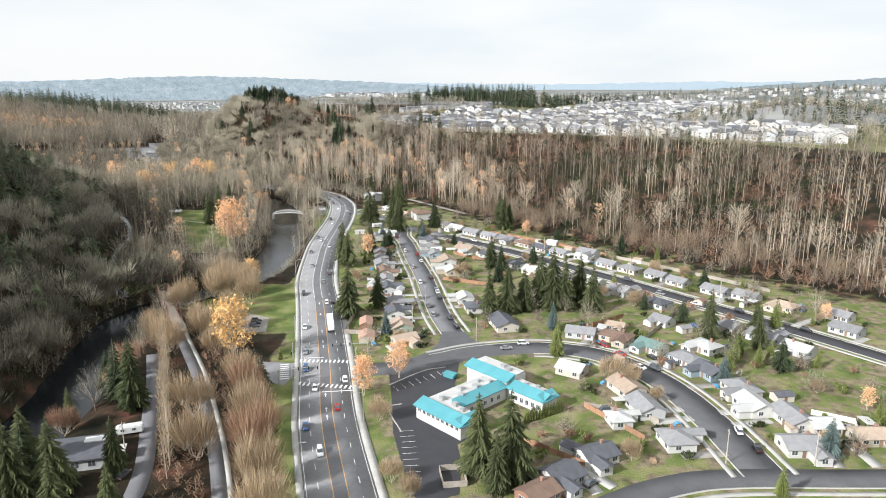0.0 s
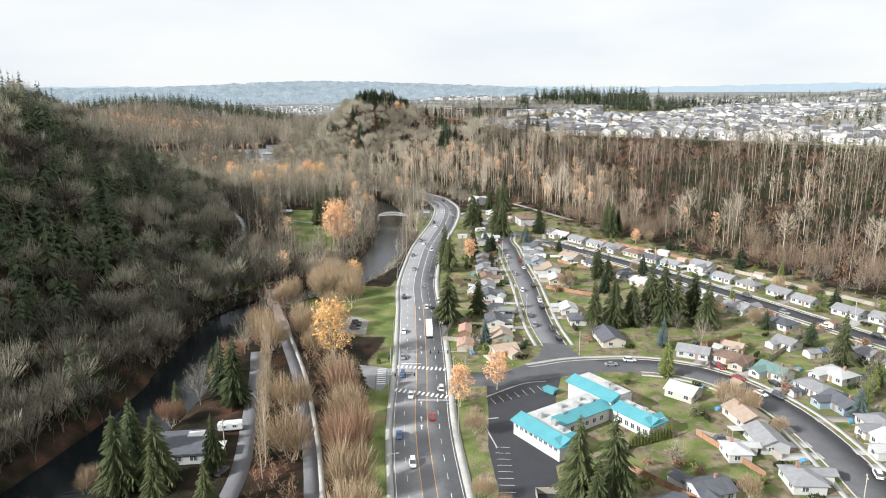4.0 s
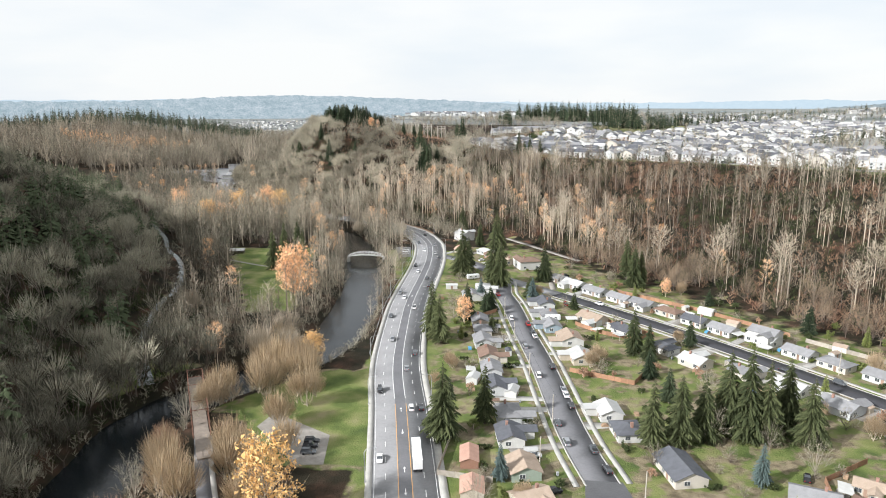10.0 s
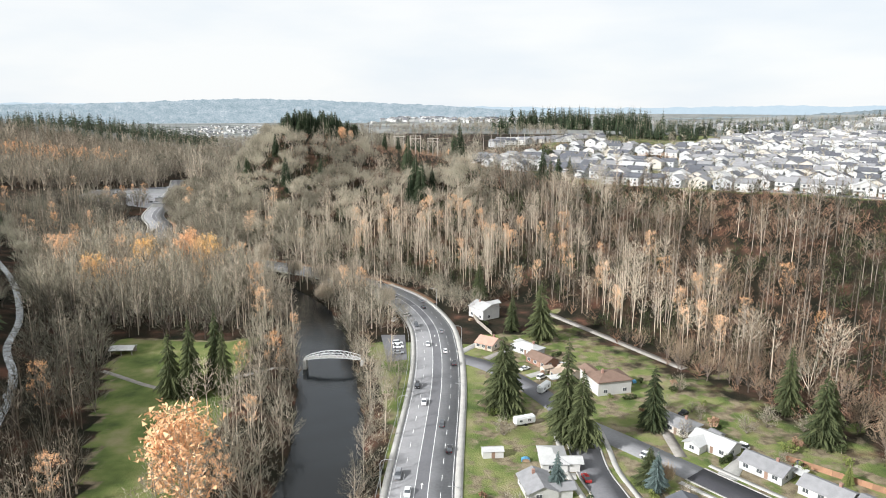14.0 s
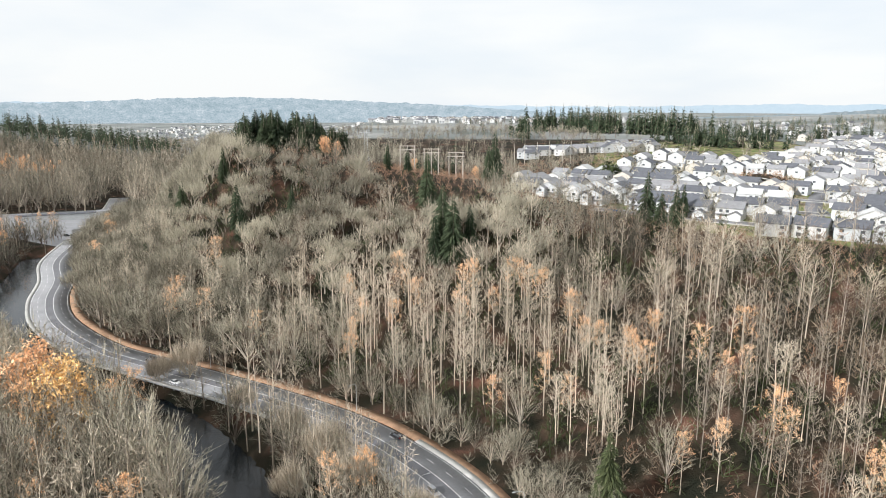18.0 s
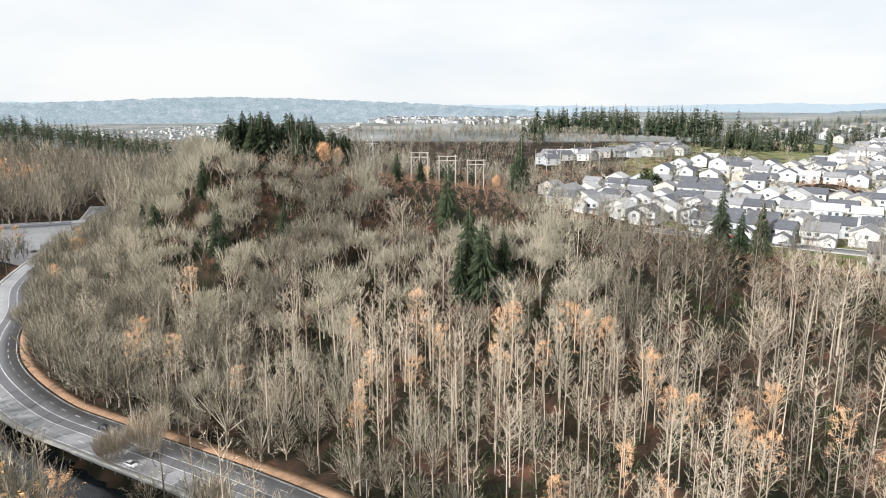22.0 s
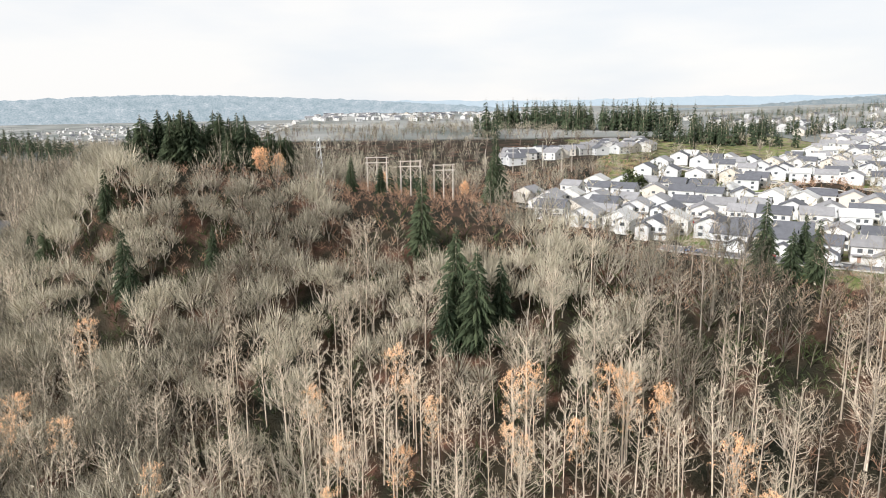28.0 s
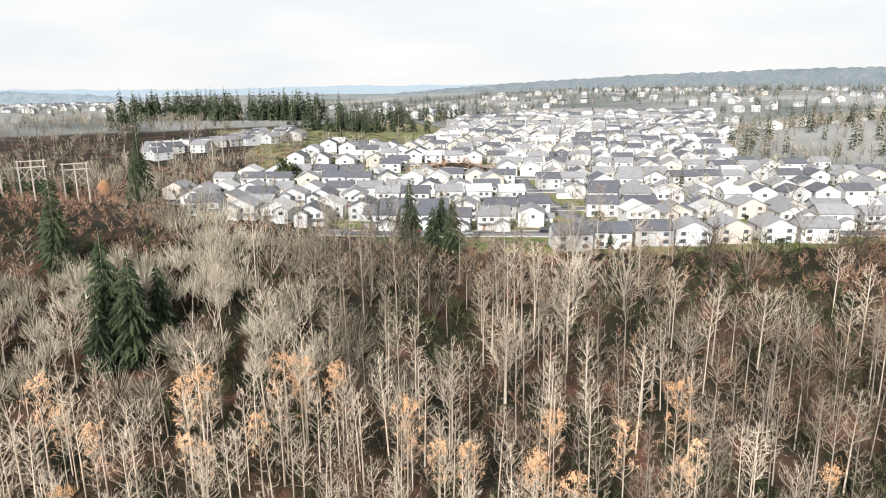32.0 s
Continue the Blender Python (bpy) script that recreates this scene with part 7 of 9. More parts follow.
def wire(a, b, sag):
    bm = bmesh.new()
    a, b = Vector(a), Vector(b)
    tube(bm, [a.lerp(b, i / 10) - Vector((0, 0, sag * 4 * (i / 10) * (1 - i / 10))) for i in range(11)], 0.022, 3)
    ob = part("overhead_wire", bm, M_TYRE)
    tagged(ob, "thin dark overhead wire hung between poles", "wire", "wires")


for i in range(4):
    a, b = ((-12.5, 268), (-8, 296), (-15, 332), (-21, 368), (-26, 404))[i:i + 2]
    for k in (-1.0, 1.0):
        wire((a[0] + k, a[1], 9.5), (b[0] + k, b[1], 9.5), 0.7)


# H-frame pylons on the hilltop, a lattice mast and their wires
def pylon(x, y, rz):
    ob = thing("power_line_frame", "pale three-legged timber power line frame on the hilltop", "pylon", x, y, None, rz, "pylons")
    for k in (-4.2, 0, 4.2):
        bm = bmesh.new()
        tube(bm, [(k, 0, -0.5), (k, 0, 15.5)], [0.34, 0.26], 7)
        part("leg", bm, M_POLE, ob)
    part("crossbeam", boxes((-5.2, -0.45, 12.6, 5.2, -0.3, 13.1)), M_POLE, ob)
    part("crossbeam", boxes((-5.0, -0.45, 14.9, 5.0, -0.3, 15.3)), M_POLE, ob)
    for a, b in ((-4.2, 0), (0, -4.2), (0, 4.2), (4.2, 0)):
        bm = bmesh.new()
        tube(bm, [(a, 0, 7.5), (b, 0, 12.6)], 0.12, 5)
        part("brace", bm, M_POLE, ob)
    return ob


pylon_at = [(-140.5, 864, 5), (-126, 862, 5), (-111.5, 868, 5)]
for a in pylon_at:
    pylon(*a)
for px, py, _ in pylon_at:
    for k in (-4.6, 0, 4.6):
        wire((px + k, py, ground(px, py) + 12.6), (px + k - 60, py - 250, 45), 9)
mast = thing("lattice_mast", "grey steel lattice power mast among trees", "pylon", -165, 862, None, 20)
for sx in (-1, 1):
    for sy in (-1, 1):
        bm = bmesh.new()
        tube(bm, [(sx * 1.7, sy * 1.7, -0.4), (sx * 0.5, sy * 0.5, 20)], 0.1, 4)
        part("leg", bm, M_METAL, mast)
for i in range(6):
    z0, z1 = i * 3.3, i * 3.3 + 3.3
    r0, r1 = 1.7 - 1.2 * z0 / 20, 1.7 - 1.2 * z1 / 20
    for a in range(4):
        c = [(-1, -1), (1, -1), (1, 1), (-1, 1)]
        p, q = c[a], c[(a + 1) % 4]
        bm = bmesh.new()
        tube(bm, [(p[0] * r0, p[1] * r0, z0), (q[0] * r1, q[1] * r1, z1)], 0.06, 3)
        part("lattice_bar", bm, M_METAL, mast)
for z in (15.5, 18.5):
    part("crossarm", boxes((-3.2, -0.15, z, 3.2, 0.15, z + 0.25)), M_METAL, mast)
for i, (x, y) in enumerate(((-62, 1000), (-52, 1003), (-42, 1006), (-34, 985), (-28, 984), (-70, 998), (-80, 996), (150, 905), (156, 907), (262, 905), (268, 900), (274, 908))):
    bm = bmesh.new()
    zz = ground(x, y)
    tube(bm, [(x, y, zz - 0.5), (x, y, zz + 17)], [0.26, 0.16], 6)
    tagged(part("power_pole", bm, M_POLE), "bare pale wooden power pole on the plateau", "pole", "power poles")


# ---- fences ----
def fence(pts, h=1.8, material=M_FENCE, label="upright cedar board fence around a back garden"):
    ob = new("fence")
    tagged(ob, label, "fence", "fences")
    for (x0, y0), (x1, y1) in zip(pts[:-1], pts[1:]):
        L = math.hypot(x1 - x0, y1 - y0)
        n = max(1, round(L / 2.4))
        ang = math.degrees(math.atan2(y1 - y0, x1 - x0))
        for i in range(n):
            f = i / n
            m = pose(x0 + (x1 - x0) * f, y0 + (y1 - y0) * f, 0, 0, 0, ang)
            w = round(L / n, 2)
            part_mesh("panel", shared(f"panel_{w}_{h}_{material.name}", lambda: boxes((0.08, -0.02, 0.05, w - 0.08, 0.02, h), (0.08, -0.05, 0.4, w - 0.08, -0.02, 0.5), (0.08, -0.05, h - 0.4, w - 0.08, -0.02, h - 0.3)), material), ob, m)
            part_mesh("post", shared(f"post_{h}_{material.name}", lambda: boxes((-0.07, -0.07, -0.3, 0.07, 0.07, h + 0.1)), material), ob, m)


fence([(22, 176), (38, 162), (40, 160)])
fence([(44, 197), (57, 176)])
fence([(20, 178), (28, 194)], material=M_FENCE_GREY, label="grey weathered board fence")
fence([(44, 197), (60, 190), (64, 186)], material=M_FENCE_GREY, label="grey weathered board fence")
fence([(6, 396), (16, 385), (30, 377), (38, 384), (24, 397), (15, 410)])
fence([(-30, 412), (-38, 402), (-36, 386)])
fence([(76, 250), (92, 272), (100, 284), (112, 292)], material=M_FENCE_GREY, label="grey weathered board fence")
fence([(58, 246), (62, 270), (78, 282)])
fence([(-25, 260), (-40, 262), (-38, 290)], material=M_FENCE_GREY, label="grey weathered board fence")
fence([(28, 456), (52, 436), (66, 424), (80, 408), (96, 390)])
fence([(100, 384), (122, 360), (140, 340), (158, 318)], material=M_FENCE_GREY, label="grey weathered board fence")
fence([(-57, 560), (-64, 578), (-68, 594)], material=M_FENCE_GREY, label="grey weathered board fence")
fence([(115, 170), (122, 186), (112, 192)], material=M_TRIM, label="white board fence beside a lawn")
fence([(18, 400), (30, 391)], 1.2, M_TRIM, "white board fence along the street")
fence([(0, 340), (22, 330), (30, 345)], material=M_FENCE)

# guard rail along the river side of the road, and mast-arm signals at the junction
rail_line = MAIN_ROAD[int(np.abs(MAIN_ROAD[:, 1] - 352).argmin()):int(np.abs(MAIN_ROAD[:, 1] - 700).argmin())]
rail = new("guard_rail")
tagged(rail, "galvanised steel guard rail above the river bank", "guard rail")
edge = offsets(rail_line, -11.6)
for i in range(0, len(edge) - 1):
    a, b = edge[i], edge[i + 1]
    L = float(np.linalg.norm(b - a))
    m = pose(a[0], a[1], 0.2, 0, 0, math.degrees(math.atan2(b[1] - a[1], b[0] - a[0])))
    part_mesh("beam", shared(f"rail_beam_{round(L, 1)}", lambda: boxes((0, -0.04, 0.4, L, 0.04, 0.72)), M_METAL), rail, m)
    part_mesh("post", shared("rail_post", lambda: boxes((-0.08, -0.14, -0.5, 0.08, -0.05, 0.75)), M_METAL), rail, m)


def signal_mast(x, y, rz, reach):
    ob = thing("traffic_signal", "grey mast-arm traffic signal over the crossing", "traffic signal", x, y, None, rz, "signals")
    bm = bmesh.new()
    tube(bm, [(0, 0, -0.2), (0, 0, 6.2)], [0.17, 0.13], 8)
    part("pole", bm, M_METAL, ob)
    bm = bmesh.new()
    tube(bm, [(0, 0, 5.8), (reach, 0, 6.3)], [0.11, 0.06], 6)
    part("arm", bm, M_METAL, ob)
    for f in (0.5, 0.75, 0.98):
        part("signal_head", boxes((reach * f - 0.2, -0.2, 5.3, reach * f + 0.2, 0.15, 6.4)), M_TYRE, ob)


signal_mast(-54.5, 212, 10, 13)
signal_mast(-27.5, 236.5, 190, 13)
signal_mast(-55, 236, -80, 10)
signal_mast(-26, 209.5, 100, 9)


# ---- single trees in the valley ----
fir_rows = tree_meshes("fir", FIRS, [M_BARK, M_NEEDLE], ["trunk", "crown"])
olive_rows = tree_meshes("fir", FIRS, [M_BARK_DARK, M_NEEDLE_OLIVE], ["trunk", "crown"])
blue_rows = tree_meshes("blue_spruce", FIRS[:2], [M_BARK, M_NEEDLE_BLUE], ["trunk", "crown"])
CYPRESS = [conifer(120 + i, 14, 3.3, 17, 0.01, 0.15, 0.12) for i in range(2)]
lime_rows = tree_meshes("cypress", CYPRESS, [M_BARK, M_NEEDLE_LIME], ["trunk", "crown"])
GOLDEN = [bare_tree(130 + i, 16, 0.16, 4.6, 34, 8, 1, 0.05, 0.24, True, stems=3, leaves=1.0, leaf=0.22) for i in range(2)]
gold_rows = tree_meshes("golden_tree", GOLDEN, [M_BARK, M_TWIG, M_LEAF_GOLD], ["trunk", "crown", "foliage"])
orange_rows = tree_meshes("orange_tree", GOLDEN, [M_BARK, M_TWIG, M_LEAF_ORANGE], ["trunk", "crown", "foliage"])
POPLARS = [bare_tree(140 + i, 21, 0.05, 1.9, 46, 6, 1, 0.05, 0.22, stems=2) for i in range(3)]
poplar_rows = tree_meshes("poplar", POPLARS, [M_BARK, M_TWIG_GOLD], ["trunk", "crown"])
VASES = [broom(150 + i, 13.5, 6.2, 8, 230, 0.05, 0.24, 0.04, deep=0.45, stretch=1.35, inner=0.3) for i in range(3)]
vase_rows = tree_meshes("maple", VASES, [M_BARK, M_TWIG_GOLD], ["trunk", "crown"])
cottonwood_rows = tree_meshes("cottonwood", VASES, [M_BARK, M_TWIG], ["trunk", "crown"])
russet_rows = tree_meshes("maple", VASES, [M_BARK, M_LEAF_RUST], ["trunk", "crown"])
FIR_SPOTS = [(-56, 373, 18), (-52, 366, 15), (-41, 284, 17), (-29, 294, 14), (-43, 398, 13), (-34, 463, 23), (-30, 458, 18), (-53, 482, 20), (-50, 492, 15), (-6, 473, 15), (20, 285, 15), (28, 286, 16), (36, 291, 14), (44, 296, 19), (49, 293, 20), (54, 292, 18), (62, 299, 17), (66, 291, 15), (26, 360, 14), (31, 355, 11),
             (105, 256, 15), (9, 157, 17), (17, 156, 18), (13, 150, 12)]
FIR_SPOTS_2 = [(42, 466, 17), (41, 488, 17), (46, 470, 14), (-167, 483, 18), (-160, 484, 21), (-155, 494, 21), (-150, 488, 18), (-163, 490, 17), (-36, 556, 19), (-64, 609, 16), (-48, 567, 12), (-87, 136, 14), (-75, 137, 12), (-95, 150, 15), (-84, 158, 12), (-96, 196, 17), (-115, 194, 10), (-108, 160, 14), (-103, 146, 16),
               (-31, 382, 6), (7, 421, 6), (120, 246, 12), (126, 262, 10), (-14, 440, 8)]
for i, (x, y, h) in enumerate(FIR_SPOTS + FIR_SPOTS_2):
    ob = plant("fir_tree", olive_rows[i % 5], "dark green fir tree with drooping boughs", "conifer", x, y, h / 20, i * 77 % 360, "firs in the valley")
    w = (1.25 if x > -140 else 0.95) if h > 9 else 1.8
    h *= 1.42
    ob.scale = (h / 20 * w, h / 20 * w, h / 20)
for i, (x, y, h) in enumerate(((45, 267, 9), (104, 167, 9), (-39, 434, 9), (-13, 436, 9), (-23, 262, 8), (94, 214, 8))):
    ob = plant("blue_spruce", blue_rows[i % 2], "grey-green spruce on a front lawn", "conifer", x, y, h / 20, i * 50, "spruces in the valley")
    ob.scale = (h / 20 * 1.9, h / 20 * 1.9, h / 20 * 1.35)
for i, (x, y, h) in enumerate(((42, 238, 11), (112, 228, 7), (106, 233, 8), (101, 226, 7), (118, 232, 7), (82, 148, 7), (137, 268, 10), (-53, 378, 9), (109, 238, 8))):
    plant("cypress_tree", lime_rows[i % 2], "dense yellow-green cypress beside a garden", "conifer", x, y, h / 10.5, i * 60, "cypresses in the valley")
for i in range(14):
    f = i / 13
    ob = plant("hedge_cypress", lime_rows[i % 2], "narrow clipped hedge cypress in a row", "conifer", 24.5 + 12 * f, 186.5 + 7.5 * f, 0.3, i * 40, "hedge beside the building")
    ob.scale = (0.24, 0.24, 0.33)
for i, (x, y, s) in enumerate(((-76, 234, 1.4), (-100, 346, 0.95))):
    plant("golden_tree", gold_rows[i % 2], "tree with golden autumn leaves and bare lower twigs", "tree", x, y, s, 40 * i, "autumn trees")
for i, (x, y, s) in enumerate(((-129, 412, 1.8), (-25.5, 205, 0.85), (-15, 219, 0.8), (-135, 420, 1.4), (-44, 392, 0.75))):
    plant("orange_tree", orange_rows[i % 2], "tree with orange autumn leaves on pale twigs", "tree", x, y, s, 70 * i, "autumn trees")
for i in range(11):
    f = i / 10
    plant("poplar_tree", poplar_rows[i % 3], "tall narrow leafless poplar in a row", "tree", -70.5 - 26 * f + (i % 2) * 0.7, 157 + 66 * f, 0.85 + 0.1 * (i % 3), 50 * i, "poplars along the lane")
for i, (x, y, s) in enumerate(((-66, 166, 1.0), (-75, 190, 0.95), (-45, 152, 1.0), (-50, 168, 1.15), (-56, 186, 1.0), (-62, 200, 1.0), (-67, 212, 0.9), (-84, 240, 0.8), (-92, 252, 1.0), (-98, 262, 0.9), (-103, 240, 1.0), (-112, 252, 0.9), (-41, 138, 0.95), (-88, 300, 0.9), (-104, 305, 1.0), (-106, 322, 1.2), (-112, 332, 1.1), (-100, 330, 1.0), (-95, 316, 1.0), (-118, 300, 0.9), (-84, 268, 0.7), (-92, 284, 0.8))):
    russet = i in (3, 4, 5, 6)
    plant("maple_tree", (russet_rows if russet and i % 2 else vase_rows)[i % 3], "broad many-stemmed maple with bare upright twigs", "tree", x, y, s * 1.25, 33 * i, "trees beside the trail")
for i, (x, y, s) in enumerate(((-19, 188, 0.8), (-13, 155, 0.7), (-8, 149, 0.7), (63, 214, 0.85), (57, 217, 0.95), (67, 200, 0.6), (8, 345, 0.75), (12, 352, 0.7), (-45, 340, 0.6), (-17, 252, 0.6), (74, 306, 0.8), (86, 296, 0.85), (-48, 322, 0.55), (112, 352, 0.8), (64, 452, 0.8), (-112, 352, 1.0), (-118, 362, 1.0), (-122, 345, 0.9))):
    plant("maple_tree", vase_rows[i % 3], "bare spreading tree in a garden", "tree", x, y, s * 0.8, 47 * i, "garden trees")
for i, (x, y, s) in enumerate(((-172, 388, 1.0), (-129, 376, 0.9), (-143, 458, 1.0), (-187, 470, 0.9), (-138, 430, 0.9), (-142, 446, 1.0), (-136, 440, 0.9), (-132, 452, 0.95), (-130, 468, 0.9), (-136, 484, 0.9), (-138, 500, 0.85), (-120, 556, 1.0), (-96, 560, 0.8), (-100, 548, 0.7), (-112, 545, 0.8), (-136, 622, 1.2), (-128, 612, 1.1), (-150, 630, 1.1), (-160, 642, 0.9))):
    plant("alder_tree", alder_rows[i % 6] if i % 3 else maple_rows[i % 5], "leafless riverside tree with pale twigs", "tree", x, y, s, 47 * i, "riverside trees")

for i, (x, y, s) in enumerate(((-138, 624, 1.35), (-128, 612, 1.1), (-152, 640, 1.1), (-146, 615, 1.0), (-205, 690, 1.2), (-214, 684, 1.0), (-175, 660, 0.9), (-112, 352, 1.2), (-122, 346, 1.2), (-118, 366, 1.1), (-172, 388, 1.1), (-110, 600, 0.9))):
    plant("cottonwood_tree", cottonwood_rows[i % 3], "large pale leafless cottonwood by the river", "tree", x, y, s, 47 * i, "riverside trees")

for i, (x, y, sc) in enumerate(((-112, 168, 0.8), (-110, 182, 0.9), (-108, 196, 1.0), (-107, 210, 0.95), (-110, 224, 1.1), (-112, 238, 1.0), (-114, 150, 0.8), (-118, 264, 0.9), (-120, 280, 1.0), (-118, 292, 1.1), (-121, 136, 0.8))):
    plant("maple_tree", (vase_rows, russet_rows, maple_rows)[i % 3][i % 3], "bare rounded tree on the river bank", "tree", x, y, sc * 0.85, 47 * i, "riverside trees")
for i, (x, y, h) in enumerate(((-104, 203, 17), (-107, 158, 14), (-113, 215, 12))):
    ob = plant("fir_tree", fir_rows[i % 5], "dark green fir tree with drooping boughs", "conifer", x, y, h / 20, 47 * i, "firs in the valley")
    ob.scale = (h / 20 * 1.5, h / 20 * 1.5, h / 20 * 1.2)

for i, (x, y, sc) in enumerate(((-260, 595, 1.5), (-249, 596, 1.35), (-248, 625, 1.7), (-230, 638, 1.8), (-214, 628, 1.75), (-314, 655, 1.4))):
    plant("orange_tree", (gold_rows, orange_rows)[i % 2][i // 2 % 2], "tall tree with a pale orange crown in the river bend", "tree", x, y, sc, 70 * i, "autumn trees")

p, rng = scatter(-108, -62, 385, 606, 6.0, 71)
dq, dm = near_line(p[:, 0], p[:, 1], RIVER)[0], near_line(p[:, 0], p[:, 1], MAIN_ROAD)[0]
on = (dq > 11) & (dm > 13.5) & (near_line(p[:, 0], p[:, 1], MAIN_ROAD)[1] > 0) & (np.hypot((p[:, 0] + 97) * 1.6, (p[:, 1] - 541) * 0.75) > 14)
p, u = p[on], rng.uniform(size=on.sum())
for i in np.nonzero(u < 0.42)[0]:
    plant("alder_tree" if i % 2 else "maple_tree", (alder_rows[i % 6] if i % 2 else maple_rows[i % 5]), "leafless tree between the river and the road", "tree", *p[i], float(0.5 + u[i]), 47 * int(i), "riverside trees")
k = u >= 0.3
woods("bank_scrub", SCRUB, p[k], rng.uniform(0.6, 1.2, k.sum()), [M_BARK_DARK, M_TWIG_DARK], "brown brush between the river and the road", 72, rng.uniform(0.1, 0.8, k.sum()))

rng = np.random.default_rng(66)
homes = [o for o in scene.objects if o.parent is None and o.name.split(".")[0] in ("house", "clinic_building", "garden_shed")]
hx = np.array([o.matrix_basis.translation.xy for o in homes])
made = 0
while made < 64:
    x, y = rng.uniform(-60, 165), rng.uniform(160, 500)
    q = np.array([[x, y]])
    if near_line(q[:, 0], q[:, 1], FOOT)[1][0] < 0 or y > 505 - 0.9 * max(0, x):
        continue
    if min(near_line(q[:, 0], q[:, 1], ln)[0][0] for ln in STREET_LINES + [DARK_TOP]) < 11 or near_line(q[:, 0], q[:, 1], MAIN_ROAD)[0][0] < 15:
        continue
    if np.hypot(*(hx - (x, y)).T).min() < 8.5 or (-22 < x < 42 and y < 232):
        continue
    k = made % 4
    if k == 0:
        plant("cypress_tree", lime_rows[made % 2], "dense yellow-green cypress beside a garden", "conifer", x, y, rng.uniform(0.35, 0.7), made * 50, "cypresses in the valley")
    elif k == 1:
        plant("garden_tree", orange_rows[made % 2] if made % 16 == 1 else vase_rows[made % 3], "small bare tree behind a house", "tree", x, y, rng.uniform(0.35, 0.6), made * 50, "garden trees")
    elif k == 2:
        plant("garden_tree", maple_rows[made % 5], "slender leafless tree behind a house", "tree", x, y, rng.uniform(0.5, 0.8), made * 50, "garden trees")
    else:
        ob = plant("fir_tree", fir_rows[made % 5], "dark green fir tree with drooping boughs", "conifer", x, y, 0.5, made * 50, "firs in the valley")
        h = rng.uniform(7, 13)
        ob.scale = (h / 20 * 1.6, h / 20 * 1.6, h / 20)
    made += 1

# bushes in gardens and on the banks
BUSHES = [leafy(160 + i, 1.3, 1.2, 0.95, 13, 20, 0.15) for i in range(4)]
bush_rows = [tree_meshes("bush", BUSHES, [M_BARK, m], ["stem", "foliage"]) for m in (M_LEAF_GREEN, M_LEAF_RUST, M_NEEDLE_LIME)]
GARDEN_SCRUB = [bare_tree(75 + i, 3.4 + 0.6 * i, 0.04, 2.0, 18, 7, 1, 0.03, 0.05, True, stems=4) for i in range(3)]
scrub_rows = tree_meshes("bush", GARDEN_SCRUB, [M_BARK_DARK, M_TWIG_GREEN], ["stem", "crown"])
rng = np.random.default_rng(77)
homes = [o for o in scene.objects if o.parent is None and o.name.split(".")[0] in ("house", "clinic_building", "garden_shed")]
hx = np.array([o.matrix_basis.translation.xy for o in homes])
made = 0
while made < 190:
    x, y = rng.uniform(-60, 170), rng.uniform(150, 520)
    q = np.array([[x, y]])
    if near_line(q[:, 0], q[:, 1], FOOT)[1][0] < 0 or y > 500 - 0.9 * max(0, x) + 20:
        continue
    if min(near_line(q[:, 0], q[:, 1], ln)[0][0] for ln in STREET_LINES + [DARK_TOP]) < 9.5 or near_line(q[:, 0], q[:, 1], MAIN_ROAD)[0][0] < 13:
        continue
    if np.hypot(*(hx - (x, y)).T).min() < 7 or (-22 < x < 12 and y < 235):
        continue
    k = made % 5
    s = rng.uniform(0.8, 2.1)
    if k < 3:
        plant("garden_bush", bush_rows[k][made % 4], ("rounded dark evergreen bush in a garden", "rusty brown bush in a garden", "yellow-green bush in a garden")[k], "bush", x, y, s, made * 37, "garden bushes")
    else:
        plant("bare_bush", scrub_rows[made % 3], "leafless twiggy bush in a garden", "bush", x, y, s * 0.8, made * 37, "garden bushes")
    made += 1
plant("red_bush", bush_rows[1][0], "round red-brown bush on a lawn", "bush", 36, 178, 1.4, 0, "garden bushes")
plant("red_bush", bush_rows[1][1], "round red-brown bush on a lawn", "bush", 13, 476, 2.0, 0, "garden bushes")

# reeds and brambles on the river banks, hedge between lawn and river
p, rng = scatter(-150, -78, 225, 640, 3.4, 91)
dq, dm = near_line(p[:, 0], p[:, 1], RIVER)[0], near_line(p[:, 0], p[:, 1], MAIN_ROAD)[0]
on = (dq > 11) & (dq < 18.5) & (dm > 12.5)
p = p[on]
woods("bank_scrub", SCRUB, p, rng.uniform(0.4, 0.9, len(p)), [M_BARK, M_TWIG_GREEN], "brown scrub and brambles on the river banks", 92, rng.uniform(0, 0.5, len(p)))
p, rng = scatter(-120, -36, 120, 275, 3.2, 93)
dt, dl, dm = near_line(p[:, 0], p[:, 1], TRAIL)[0], near_line(p[:, 0], p[:, 1], LANE)[0], near_line(p[:, 0], p[:, 1], MAIN_ROAD)[0]
on = (dt > 4) & (dl > 3.5) & (dm > 17) & (np.hypot(p[:, 0] + 97, p[:, 1] - 166) > 15) & (dt < 15)
p = p[on]
woods("trail_brambles", SCRUB, p, rng.uniform(0.35, 0.75, len(p)), [M_BARK, M_LEAF_RUST], "russet brambles beside the trail", 94, rng.uniform(0, 0.6, len(p)))

